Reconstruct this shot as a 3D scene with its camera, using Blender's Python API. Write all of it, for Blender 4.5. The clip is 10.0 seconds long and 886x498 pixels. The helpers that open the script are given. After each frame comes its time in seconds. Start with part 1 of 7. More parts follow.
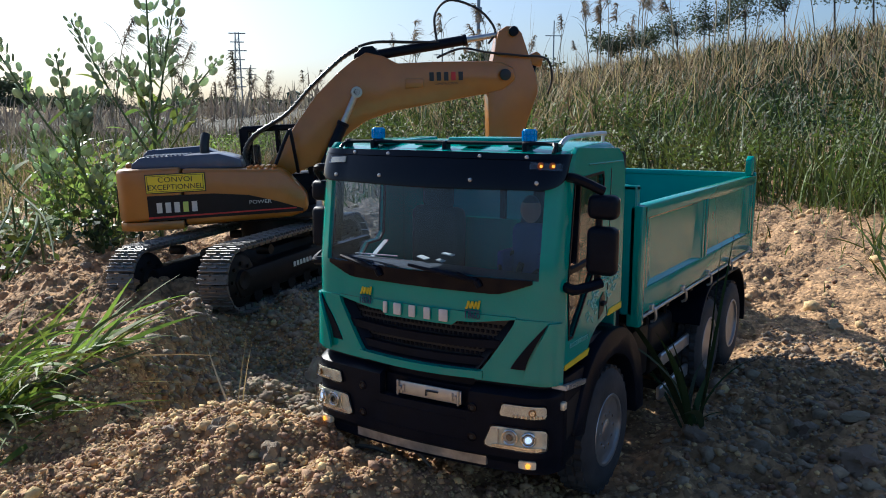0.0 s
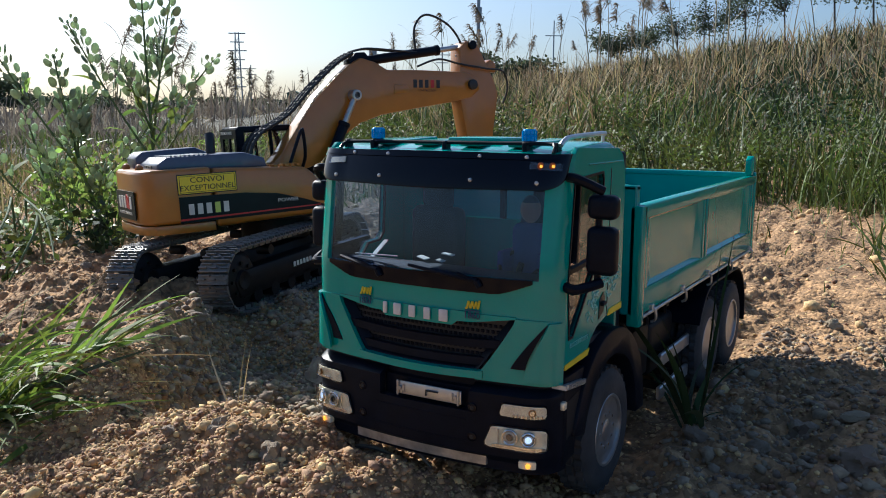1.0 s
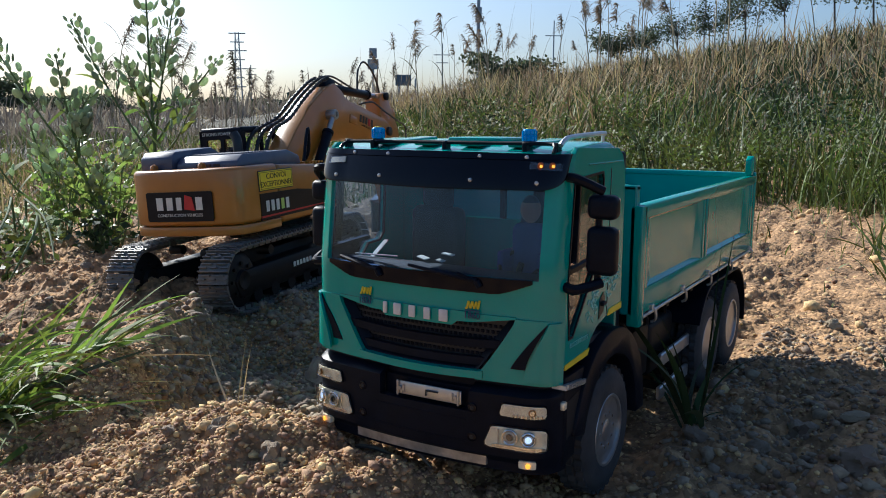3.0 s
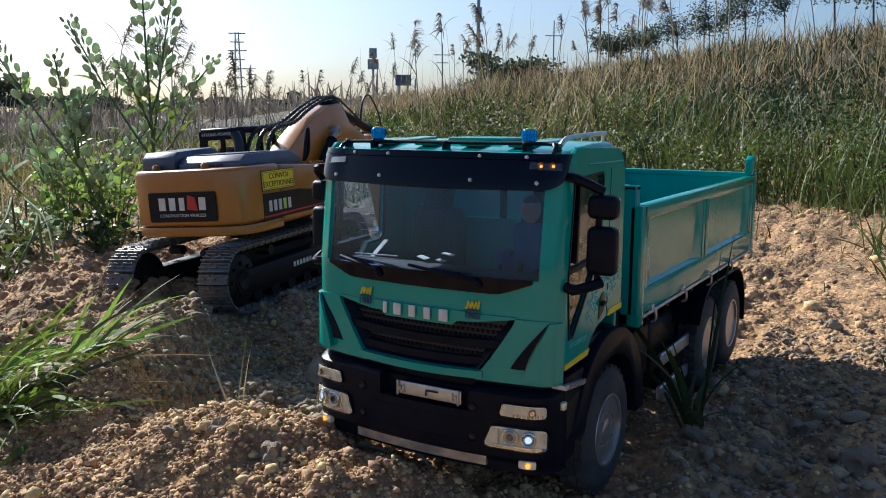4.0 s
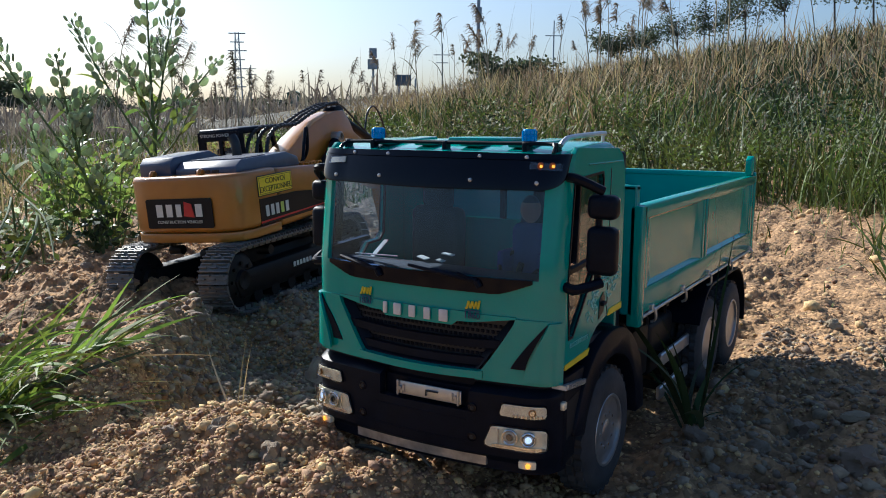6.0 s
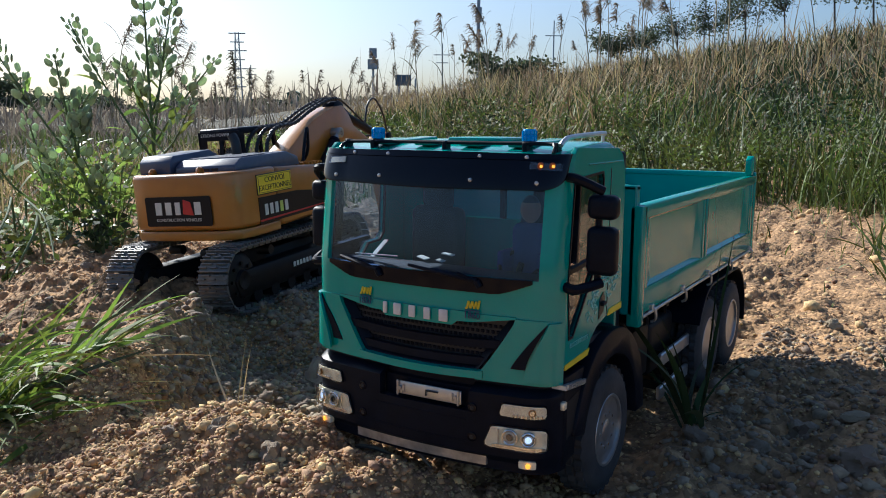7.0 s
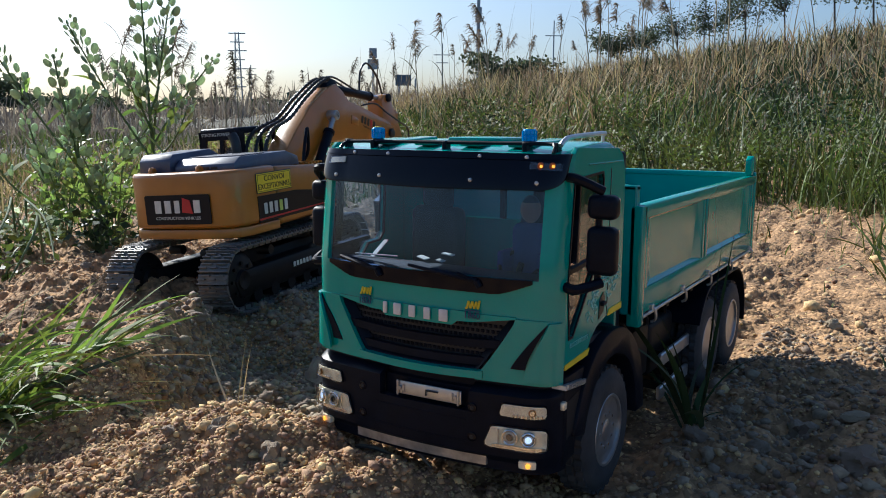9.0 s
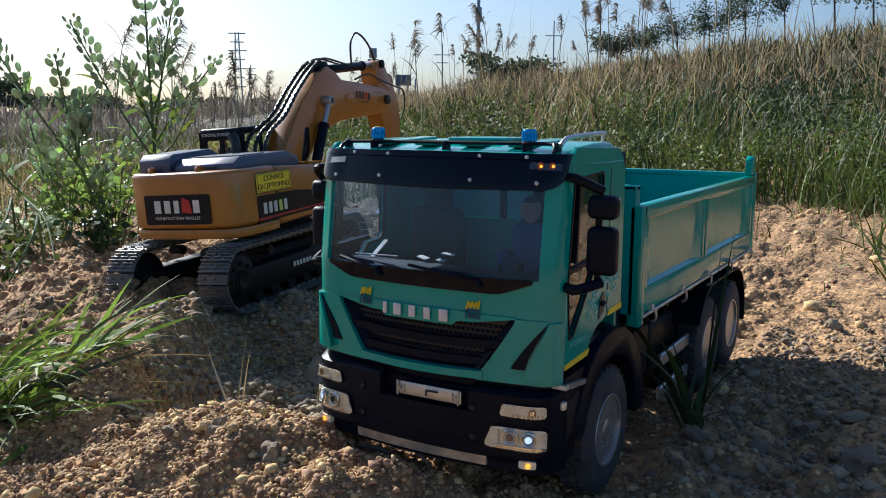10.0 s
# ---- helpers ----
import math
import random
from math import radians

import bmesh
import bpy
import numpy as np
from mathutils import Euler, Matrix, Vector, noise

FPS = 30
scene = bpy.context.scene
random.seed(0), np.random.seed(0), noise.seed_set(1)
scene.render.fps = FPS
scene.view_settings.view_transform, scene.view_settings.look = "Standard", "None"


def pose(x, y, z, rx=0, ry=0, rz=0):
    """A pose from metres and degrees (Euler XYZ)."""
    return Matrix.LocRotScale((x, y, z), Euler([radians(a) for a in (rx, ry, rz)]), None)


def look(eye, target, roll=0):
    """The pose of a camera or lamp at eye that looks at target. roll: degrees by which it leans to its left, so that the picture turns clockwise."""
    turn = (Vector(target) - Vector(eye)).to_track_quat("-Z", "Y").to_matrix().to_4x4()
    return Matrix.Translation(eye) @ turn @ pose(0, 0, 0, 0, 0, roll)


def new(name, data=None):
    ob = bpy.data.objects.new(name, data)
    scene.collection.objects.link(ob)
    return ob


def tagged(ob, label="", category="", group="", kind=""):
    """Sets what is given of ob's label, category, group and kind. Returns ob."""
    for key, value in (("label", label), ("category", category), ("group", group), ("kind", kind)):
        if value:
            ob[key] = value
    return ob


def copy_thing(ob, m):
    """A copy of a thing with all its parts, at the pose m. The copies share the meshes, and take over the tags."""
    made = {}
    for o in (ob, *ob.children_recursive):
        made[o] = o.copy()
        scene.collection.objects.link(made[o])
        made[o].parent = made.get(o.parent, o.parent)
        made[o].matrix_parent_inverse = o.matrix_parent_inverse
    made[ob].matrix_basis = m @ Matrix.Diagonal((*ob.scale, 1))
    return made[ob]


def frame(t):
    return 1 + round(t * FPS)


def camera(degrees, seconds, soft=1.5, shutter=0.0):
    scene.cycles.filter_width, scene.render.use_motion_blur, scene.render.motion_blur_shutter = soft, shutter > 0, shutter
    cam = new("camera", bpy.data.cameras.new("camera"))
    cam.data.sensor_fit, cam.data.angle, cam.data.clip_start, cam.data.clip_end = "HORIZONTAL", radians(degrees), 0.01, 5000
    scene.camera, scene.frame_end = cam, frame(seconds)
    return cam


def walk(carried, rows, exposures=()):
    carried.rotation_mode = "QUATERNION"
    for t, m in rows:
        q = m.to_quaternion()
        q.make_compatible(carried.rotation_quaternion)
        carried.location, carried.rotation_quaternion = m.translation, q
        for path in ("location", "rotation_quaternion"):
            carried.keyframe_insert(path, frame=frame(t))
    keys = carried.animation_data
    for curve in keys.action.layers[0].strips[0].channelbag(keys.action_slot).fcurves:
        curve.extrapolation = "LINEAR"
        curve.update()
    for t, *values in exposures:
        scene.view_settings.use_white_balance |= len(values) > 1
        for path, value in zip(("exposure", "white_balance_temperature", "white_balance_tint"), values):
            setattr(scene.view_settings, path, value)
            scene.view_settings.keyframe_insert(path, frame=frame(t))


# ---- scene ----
cam = camera(55.547, 10.0, soft=1.0)
CAM_POSE = pose(0.27397, -0.42177, 0.24907, 81.118, -0.21, 31.339)
walk(cam, [(0.0, CAM_POSE), (10.0, CAM_POSE)], exposures=[(0.0, 0.71, 5700, 8), (10.0, 0.71, 5700, 8)])

# ---- world and sun ----
SUN_AZ, SUN_EL = radians(-71.0), radians(33.0)
world = bpy.data.worlds.new("world")
scene.world = world
world.use_nodes = True
wn = world.node_tree
sky = wn.nodes.new("ShaderNodeTexSky")
sky.sky_type, sky.sun_disc = "NISHITA", False
sky.sun_elevation, sky.sun_rotation = SUN_EL, SUN_AZ
sky.air_density, sky.dust_density, sky.ozone_density = 1.0, 2.4, 4.6
wn.links.new(sky.outputs[0], wn.nodes["Background"].inputs[0])
wn.nodes["Background"].inputs[1].default_value = 0.080
sun = new("sun", bpy.data.lights.new("sun", "SUN"))
sun.data.energy, sun.data.angle, sun.data.color = 5.0, radians(0.55), (1.0, 0.92, 0.78)
SUN_DIR = Vector((math.sin(SUN_AZ) * math.cos(SUN_EL), math.cos(SUN_AZ) * math.cos(SUN_EL), math.sin(SUN_EL)))
sun.matrix_world = look(SUN_DIR * 20, (0, 0, 0))

# ---- materials ----
def mat(name, col, rough=0.5, metal=0.0, var=0.15, scale=60.0, bump=0.0, bscale=300.0, coat=0.0, dirt=0.0, dirt_col=(0.30, 0.22, 0.14), emit=0.0, trans=0.0, per=0.0, alpha_sub=0.0, dirt_scale=25.0, spec=0.5):
    """A procedural surface: base colour with two scales of variation, dust and fine relief."""
    m = bpy.data.materials.new(name)
    m.use_nodes = True
    nt = m.node_tree
    b = nt.nodes["Principled BSDF"]
    b.inputs["Roughness"].default_value, b.inputs["Metallic"].default_value = rough, metal
    b.inputs["Specular IOR Level"].default_value = spec
    b.inputs["Coat Weight"].default_value = coat
    b.inputs["Coat Roughness"].default_value = 0.06
    b.inputs["Transmission Weight"].default_value = trans
    tc = nt.nodes.new("ShaderNodeTexCoord")

    def noise_node(sc, det=4.0):
        n = nt.nodes.new("ShaderNodeTexNoise")
        n.inputs["Scale"].default_value, n.inputs["Detail"].default_value = sc, det
        nt.links.new(tc.outputs["Object"], n.inputs["Vector"])
        return n

    def mixc(fac, a, bb):
        x = nt.nodes.new("ShaderNodeMix")
        x.data_type = "RGBA"
        for sock, val in ((x.inputs[0], fac), (x.inputs[6], a), (x.inputs[7], bb)):
            if hasattr(val, "links"):
                nt.links.new(val, sock)
            else:
                sock.default_value = val if isinstance(val, float) else (*val, 1)
        return x.outputs[2]

    def ramp(src, lo, hi):
        r = nt.nodes.new("ShaderNodeMapRange")
        r.inputs[1].default_value, r.inputs[2].default_value = lo, hi
        nt.links.new(src, r.inputs[0])
        return r.outputs[0]

    dark = tuple(c * (1 - var) for c in col)
    light = tuple(min(1, c * (1 + var)) for c in col)
    base = mixc(ramp(noise_node(scale).outputs[0], 0.3, 0.7), dark, light)
    if per:
        oi = nt.nodes.new("ShaderNodeObjectInfo")
        geo = nt.nodes.new("ShaderNodeNewGeometry")
        add = nt.nodes.new("ShaderNodeMath")
        add.operation = "FRACT"
        s = nt.nodes.new("ShaderNodeMath")
        nt.links.new(oi.outputs["Random"], s.inputs[0])
        nt.links.new(geo.outputs["Random Per Island"], s.inputs[1])
        nt.links.new(s.outputs[0], add.inputs[0])
        hsv = nt.nodes.new("ShaderNodeHueSaturation")
        hsv.inputs["Saturation"].default_value = 1.0
        mr = nt.nodes.new("ShaderNodeMapRange")
        mr.inputs[3].default_value, mr.inputs[4].default_value = 1 - per, 1 + per
        nt.links.new(add.outputs[0], mr.inputs[0])
        nt.links.new(mr.outputs[0], hsv.inputs["Value"])
        hm = nt.nodes.new("ShaderNodeMapRange")
        hm.inputs[3].default_value, hm.inputs[4].default_value = 0.5 - per * 0.045, 0.5 + per * 0.045
        nt.links.new(add.outputs[0], hm.inputs[0])
        nt.links.new(hm.outputs[0], hsv.inputs["Hue"])
        nt.links.new(base, hsv.inputs["Color"])
        base = hsv.outputs[0]
    if dirt:
        dn = ramp(noise_node(dirt_scale, 8.0).outputs[0], 0.62 - dirt * 0.35, 0.85)
        k = nt.nodes.new("ShaderNodeMath")
        k.operation = "MULTIPLY"
        k.inputs[1].default_value = min(1.0, dirt * 1.6)
        nt.links.new(dn, k.inputs[0])
        base = mixc(k.outputs[0], base, dirt_col)
        rr = nt.nodes.new("ShaderNodeMapRange")
        rr.inputs[3].default_value, rr.inputs[4].default_value = rough, min(1, rough + 0.4)
        nt.links.new(k.outputs[0], rr.inputs[0])
        nt.links.new(rr.outputs[0], b.inputs["Roughness"])
    nt.links.new(base, b.inputs["Base Color"])
    if emit:
        nt.links.new(base, b.inputs["Emission Color"])
        b.inputs["Emission Strength"].default_value = emit
    if bump:
        bn = nt.nodes.new("ShaderNodeBump")
        bn.inputs["Strength"].default_value, bn.inputs["Distance"].default_value = min(1, bump), 0.002
        nt.links.new(noise_node(bscale, 6.0).outputs[0], bn.inputs["Height"])
        nt.links.new(bn.outputs[0], b.inputs["Normal"])
    if alpha_sub:
        tr = nt.nodes.new("ShaderNodeBsdfTranslucent")
        mx = nt.nodes.new("ShaderNodeMixShader")
        mx.inputs[0].default_value = alpha_sub
        nt.links.new(base, tr.inputs[0])
        nt.links.new(b.outputs[0], mx.inputs[1])
        nt.links.new(tr.outputs[0], mx.inputs[2])
        nt.links.new(mx.outputs[0], nt.nodes["Material Output"].inputs[0])
    return m


def glass(name, tint, rough=0.02, gloss=0.10):
    m = bpy.data.materials.new(name)
    m.use_nodes = True
    nt = m.node_tree
    nt.nodes.remove(nt.nodes["Principled BSDF"])
    tr = nt.nodes.new("ShaderNodeBsdfTransparent")
    tr.inputs[0].default_value = (*tint, 1)
    gl = nt.nodes.new("ShaderNodeBsdfGlossy")
    gl.inputs["Roughness"].default_value = rough
    lw = nt.nodes.new("ShaderNodeLayerWeight")
    fr = nt.nodes.new("ShaderNodeMath")
    fr.operation = "POWER"
    fr.inputs[1].default_value = 4.0
    nt.links.new(lw.outputs["Facing"], fr.inputs[0])
    ad = nt.nodes.new("ShaderNodeMath")
    ad.inputs[1].default_value = gloss
    nt.links.new(fr.outputs[0], ad.inputs[0])
    mx = nt.nodes.new("ShaderNodeMixShader")
    nt.links.new(ad.outputs[0], mx.inputs[0])
    nt.links.new(tr.outputs[0], mx.inputs[1])
    nt.links.new(gl.outputs[0], mx.inputs[2])
    nt.links.new(mx.outputs[0], nt.nodes["Material Output"].inputs[0])
    return m


TEAL = mat("teal_paint", (0.0005, 0.275, 0.222), 0.17, 0.0, 0.05, 40, 0.0, 90, coat=0.25, dirt=0.03, spec=0.45)
TEAL_IN = mat("teal_box_inside", (0.0005, 0.25, 0.245), 0.30, 0.0, 0.10, 30, 0.05, 90, dirt=0.05)
BLACK = mat("black_plastic", (0.0045, 0.0065, 0.013), 0.40, 0.0, 0.25, 80, 0.08, 900, dirt=0.0, spec=0.12)
BLACK_GLOSS = mat("visor_plastic", (0.002, 0.003, 0.008), 0.10, 0.0, 0.2, 40, spec=0.22)
RUBBER = mat("tyre_rubber", (0.034, 0.034, 0.036), 0.75, 0.0, 0.3, 60, 0.15, 500, dirt=0.32, dirt_col=(0.14, 0.12, 0.095))
STEEL = mat("rim_steel", (0.42, 0.41, 0.40), 0.36, 0.8, 0.15, 80, 0.05, 400, dirt=0.08)
CHROME = mat("chrome", (0.78, 0.79, 0.80), 0.14, 1.0, 0.08, 60)
ALU = mat("aluminium", (0.55, 0.56, 0.57), 0.35, 0.85, 0.12, 100, 0.05, 500, dirt=0.2)
CHASSIS = mat("chassis_black", (0.007, 0.007, 0.008), 0.5, 0.2, 0.3, 60, 0.08, 500, dirt=0.04, spec=0.25)
SKID = mat("worn_metal", (0.50, 0.47, 0.42), 0.33, 0.7, 0.35, 90, 0.3, 250, dirt=0.45, dirt_col=(0.16, 0.11, 0.06), dirt_scale=70)
DECAL = mat("pale_teal_ink", (0.13, 0.50, 0.45), 0.35, 0.0, 0.2, 90)
SKIN = mat("figure_tan", (0.36, 0.20, 0.13), 0.6, 0.0, 0.15, 60)
SHIRT = mat("figure_blue", (0.015, 0.05, 0.17), 0.8, 0.0, 0.2, 90)
BLUE = mat("beacon_blue", (0.0, 0.36, 0.78), 0.12, 0.0, 0.1, 100, coat=0.6, alpha_sub=0.3)
YELLOW = mat("yellow_tape", (0.80, 0.60, 0.02), 0.4, 0.0, 0.08, 80, dirt=0.05)
WHITE = mat("white_lettering", (0.60, 0.58, 0.53), 0.4, 0.0, 0.08, 90, dirt=0.06)
NAVY = mat("navy_ink", (0.01, 0.04, 0.12), 0.5, 0.0, 0.1, 90)
LOGO_Y = mat("yellow_ink", (0.60, 0.47, 0.01), 0.5, 0.0, 0.1, 90)
RED = mat("red_ink", (0.45, 0.02, 0.02), 0.45, 0.0, 0.1, 90)
GREENY = mat("lime_ink", (0.5, 0.6, 0.12), 0.45, 0.0, 0.1, 90)
INK = mat("black_ink", (0.012, 0.012, 0.014), 0.45, 0.0, 0.2, 90)
AMBER = mat("amber_glow", (1.0, 0.42, 0.04), 0.3, 0.0, 0.02, 50, emit=0.85)
AMBER_DIM = mat("amber_plastic", (0.35, 0.07, 0.005), 0.25, 0.0, 0.1, 80)
LED = mat("white_glow", (0.62, 0.78, 1.0), 0.3, 0.0, 0.02, 50, emit=0.6)
REFLECT = mat("lamp_reflector", (0.90, 0.80, 0.60), 0.22, 0.25, 0.2, 200, 0.3, 500)
SEAT = mat("seat_fabric", (0.016, 0.018, 0.026), 0.85, 0.0, 0.25, 90, 0.2, 600)
FIGURE = mat("figure_plastic", (0.07, 0.075, 0.11), 0.7, 0.0, 0.4, 40)
GLASS = glass("window_glass", (0.76, 0.84, 0.95), 0.02, 0.042)
LENS = glass("lamp_lens", (0.95, 0.95, 0.95), 0.03, 0.04)
OCHRE = mat("ochre_paint", (0.345, 0.130, 0.014), 0.30, 0.0, 0.07, 40, 0.05, 120, coat=0.35, dirt=0.08)
HOOD = mat("hood_grey", (0.060, 0.070, 0.115), 0.34, 0.0, 0.12, 50, 0.08, 500, coat=0.2, dirt=0.12)
TRACK = mat("track_steel", (0.13, 0.125, 0.12), 0.42, 0.35, 0.3, 80, 0.25, 500, dirt=0.38)
HOSE = mat("hose_rubber", (0.012, 0.012, 0.013), 0.45, 0.0, 0.2, 200)
STRIPE = mat("decal_black", (0.007, 0.008, 0.012), 0.35, 0.0, 0.2, 60, spec=0.2)
SIGN_Y = mat("sign_yellow", (0.78, 0.58, 0.02), 0.4, 0.0, 0.06, 60, dirt=0.06)


# ---- mesh helpers ----
def mesh_ob(name, bm, material, parent=None, smooth=None):
    me = bpy.data.meshes.new(name)
    bmesh.ops.recalc_face_normals(bm, faces=bm.faces)
    bm.to_mesh(me)
    bm.free()
    me.materials.append(material)
    if smooth is not None:
        me.shade_smooth()
        me.set_sharp_from_angle(angle=radians(smooth))
    ob = new(name, me)
    under(ob, parent)
    return ob


def under(ob, parent):
    """Make ob a child of parent, or of the part above where parent is itself a sub-part."""
    if parent is not None and parent.parent is not None and parent.parent.parent is not None:
        ob.matrix_basis = parent.matrix_basis @ ob.matrix_basis
        parent = parent.parent
    ob.parent = parent


def part(name, bm, material, parent, label="", smooth=35):
    ob = mesh_ob(name, bm, material, parent, smooth)
    if label:
        tagged(ob, label)
    return ob


def empty(name, label, category, m=None, group=""):
    ob = new(name)
    ob.empty_display_size = 0.02
    if m is not None:
        ob.matrix_world = m
    return tagged(ob, label, category, group)


def join(*bms):
    out = bmesh.new()
    for b in bms:
        me = bpy.data.meshes.new("tmp")
        b.to_mesh(me)
        b.free()
        out.from_mesh(me)
        bpy.data.meshes.remove(me)
    return out


def box(x0, x1, y0, y1, z0, z1, bev=0.0, seg=2, m=None):
    bm = bmesh.new()
    bmesh.ops.create_cube(bm, size=1.0)
    for v in bm.verts:
        v.co = Vector(((x0 + x1) / 2 + v.co.x * (x1 - x0), (y0 + y1) / 2 + v.co.y * (y1 - y0), (z0 + z1) / 2 + v.co.z * (z1 - z0)))
    if bev:
        bmesh.ops.bevel(bm, geom=bm.edges[:], offset=bev, segments=seg, profile=0.5, affect="EDGES")
    if m is not None:
        bm.transform(m)
    return bm


def prism(pts, a, b, axis="x", bev=0.0, seg=2, holes=()):
    """A plate: outline pts in the two other axes, from a to b along the axis, with holes through it."""
    bm = bmesh.new()
    put = {"x": lambda p, q, r: (r, p, q), "y": lambda p, q, r: (p, r, q), "z": lambda p, q, r: (p, q, r)}[axis]
    loops = []
    for loop in (pts, *holes):
        vs = [bm.verts.new(put(p, q, a)) for p, q in loop]
        for i in range(len(vs)):
            bm.edges.new((vs[i], vs[(i + 1) % len(vs)]))
        loops.append(vs)
    if holes:
        bmesh.ops.triangle_fill(bm, use_beauty=True, use_dissolve=False, edges=bm.edges[:])
    else:
        bm.faces.new(loops[0])
    r = bmesh.ops.extrude_face_region(bm, geom=bm.faces[:])
    d = Vector(put(0, 0, b - a))
    for v in r["geom"]:
        if isinstance(v, bmesh.types.BMVert):
            v.co += d
    bmesh.ops.recalc_face_normals(bm, faces=bm.faces)
    if bev:
        es = [e for e in bm.edges if len(e.link_faces) == 2 and e.calc_face_angle(0) > 0.5]
        bmesh.ops.bevel(bm, geom=es, offset=bev, segments=seg, profile=0.5, affect="EDGES")
    return bm


def cyl(p0, p1, r0, r1=None, n=20, bev=0.0):
    p0, p1 = Vector(p0), Vector(p1)
    bm = bmesh.new()
    d = p1 - p0
    bmesh.ops.create_cone(bm, cap_ends=True, segments=n, radius1=r0, radius2=r0 if r1 is None else r1, depth=d.length)
    if bev:
        es = [e for e in bm.edges if len(e.link_faces) == 2 and e.calc_face_angle(0) > 1.0]
        bmesh.ops.bevel(bm, geom=es, offset=bev, segments=2, profile=0.5, affect="EDGES")
    bm.transform(Matrix.Translation((p0 + p1) / 2) @ d.to_track_quat("Z", "Y").to_matrix().to_4x4())
    return bm


def tube(pts, r, n=8, r_end=None):
    """A round bar along a smooth path."""
    pts = [Vector(p) for p in pts]
    bm = bmesh.new()
    rings = []
    up = Vector((0.13, 0.27, 0.95))
    for i, p in enumerate(pts):
        t = (pts[min(i + 1, len(pts) - 1)] - pts[max(i - 1, 0)]).normalized()
        a = t.cross(up)
        if a.length < 1e-3:
            a = t.cross(Vector((1, 0, 0)))
        a.normalize()
        b = t.cross(a)
        rr = r if r_end is None else r + (r_end - r) * i / (len(pts) - 1)
        rings.append([bm.verts.new(p + (a * math.cos(2 * math.pi * k / n) + b * math.sin(2 * math.pi * k / n)) * rr) for k in range(n)])
    for r0, r1 in zip(rings, rings[1:]):
        for k in range(n):
            bm.faces.new((r0[k], r0[(k + 1) % n], r1[(k + 1) % n], r1[k]))
    bm.faces.new(rings[0][::-1])
    bm.faces.new(rings[-1])
    return bm


def smooth_path(pts, n=6):
    """Points along a curve through pts."""
    p = [Vector(pts[0])] + [Vector(q) for q in pts] + [Vector(pts[-1])]
    out = []
    for i in range(1, len(p) - 2):
        for k in range(n):
            t = k / n
            a, b, c, d = p[i - 1], p[i], p[i + 1], p[i + 2]
            out.append(0.5 * ((2 * b) + (c - a) * t + (2 * a - 5 * b + 4 * c - d) * t * t + (3 * b - a - 3 * c + d) * t ** 3))
    out.append(p[-2])
    return out


def lathe(prof, n=32, axis="x"):
    """A turned body: prof is (radius, along)."""
    bm = bmesh.new()
    rings = []
    for r, a in prof:
        ring = []
        for k in range(n):
            c, s = math.cos(2 * math.pi * k / n) * r, math.sin(2 * math.pi * k / n) * r
            ring.append(bm.verts.new((a, c, s) if axis == "x" else (c, s, a)))
        rings.append(ring)
    for r0, r1 in zip(rings, rings[1:]):
        for k in range(n):
            bm.faces.new((r0[k], r0[(k + 1) % n], r1[(k + 1) % n], r1[k]))
    for ring in (rings[0], rings[-1]):
        if prof[0 if ring is rings[0] else -1][0] > 1e-5:
            bm.faces.new(ring)
    return bm


def sheet(fn, us, vs, thick, keep=None, out=(0, -1, 0)):
    """A shell over the grid us x vs; fn gives the outer point and its outward direction."""
    bm = bmesh.new()
    A, B = {}, {}
    for i, u in enumerate(us):
        for j, v in enumerate(vs):
            p, nrm = fn(u, v)
            A[i, j] = Vector(p)
            B[i, j] = Vector(p) - Vector(nrm) * thick
    cells = [(i, j) for i in range(len(us) - 1) for j in range(len(vs) - 1) if keep is None or keep((us[i] + us[i + 1]) / 2, (vs[j] + vs[j + 1]) / 2)]
    cs = set(cells)
    va, vb = {}, {}

    def ga(k):
        if k not in va:
            va[k] = bm.verts.new(A[k])
        return va[k]

    def gb(k):
        if k not in vb:
            vb[k] = bm.verts.new(B[k])
        return vb[k]
    for i, j in cells:
        q = [(i, j), (i + 1, j), (i + 1, j + 1), (i, j + 1)]
        bm.faces.new([ga(k) for k in q])
        bm.faces.new([gb(k) for k in q[::-1]])
        for (di, dj), k0, k1 in (((0, -1), q[0], q[1]), ((1, 0), q[1], q[2]), ((0, 1), q[2], q[3]), ((-1, 0), q[3], q[0])):
            if (i + di, j + dj) not in cs:
                bm.faces.new((ga(k0), gb(k0), gb(k1), ga(k1)))
    return bm


def text_mesh(body, size, depth, m, material, parent, name, sx=1.0):
    """Raised lettering in the built-in font, centred, facing +Z of m."""
    cu = bpy.data.curves.new("tmp", "FONT")
    cu.body, cu.size, cu.extrude, cu.align_x, cu.align_y = body, size, depth, "CENTER", "CENTER"
    cu.resolution_u = 3
    tmp = bpy.data.objects.new("tmp", cu)
    scene.collection.objects.link(tmp)
    me = bpy.data.meshes.new_from_object(tmp.evaluated_get(bpy.context.evaluated_depsgraph_get()))
    bpy.data.objects.remove(tmp)
    me.transform(m @ Matrix.Diagonal((sx, 1, 1, 1)))
    me.materials.clear()
    me.materials.append(material)
    ob = new(name, me)
    under(ob, parent)
    return ob


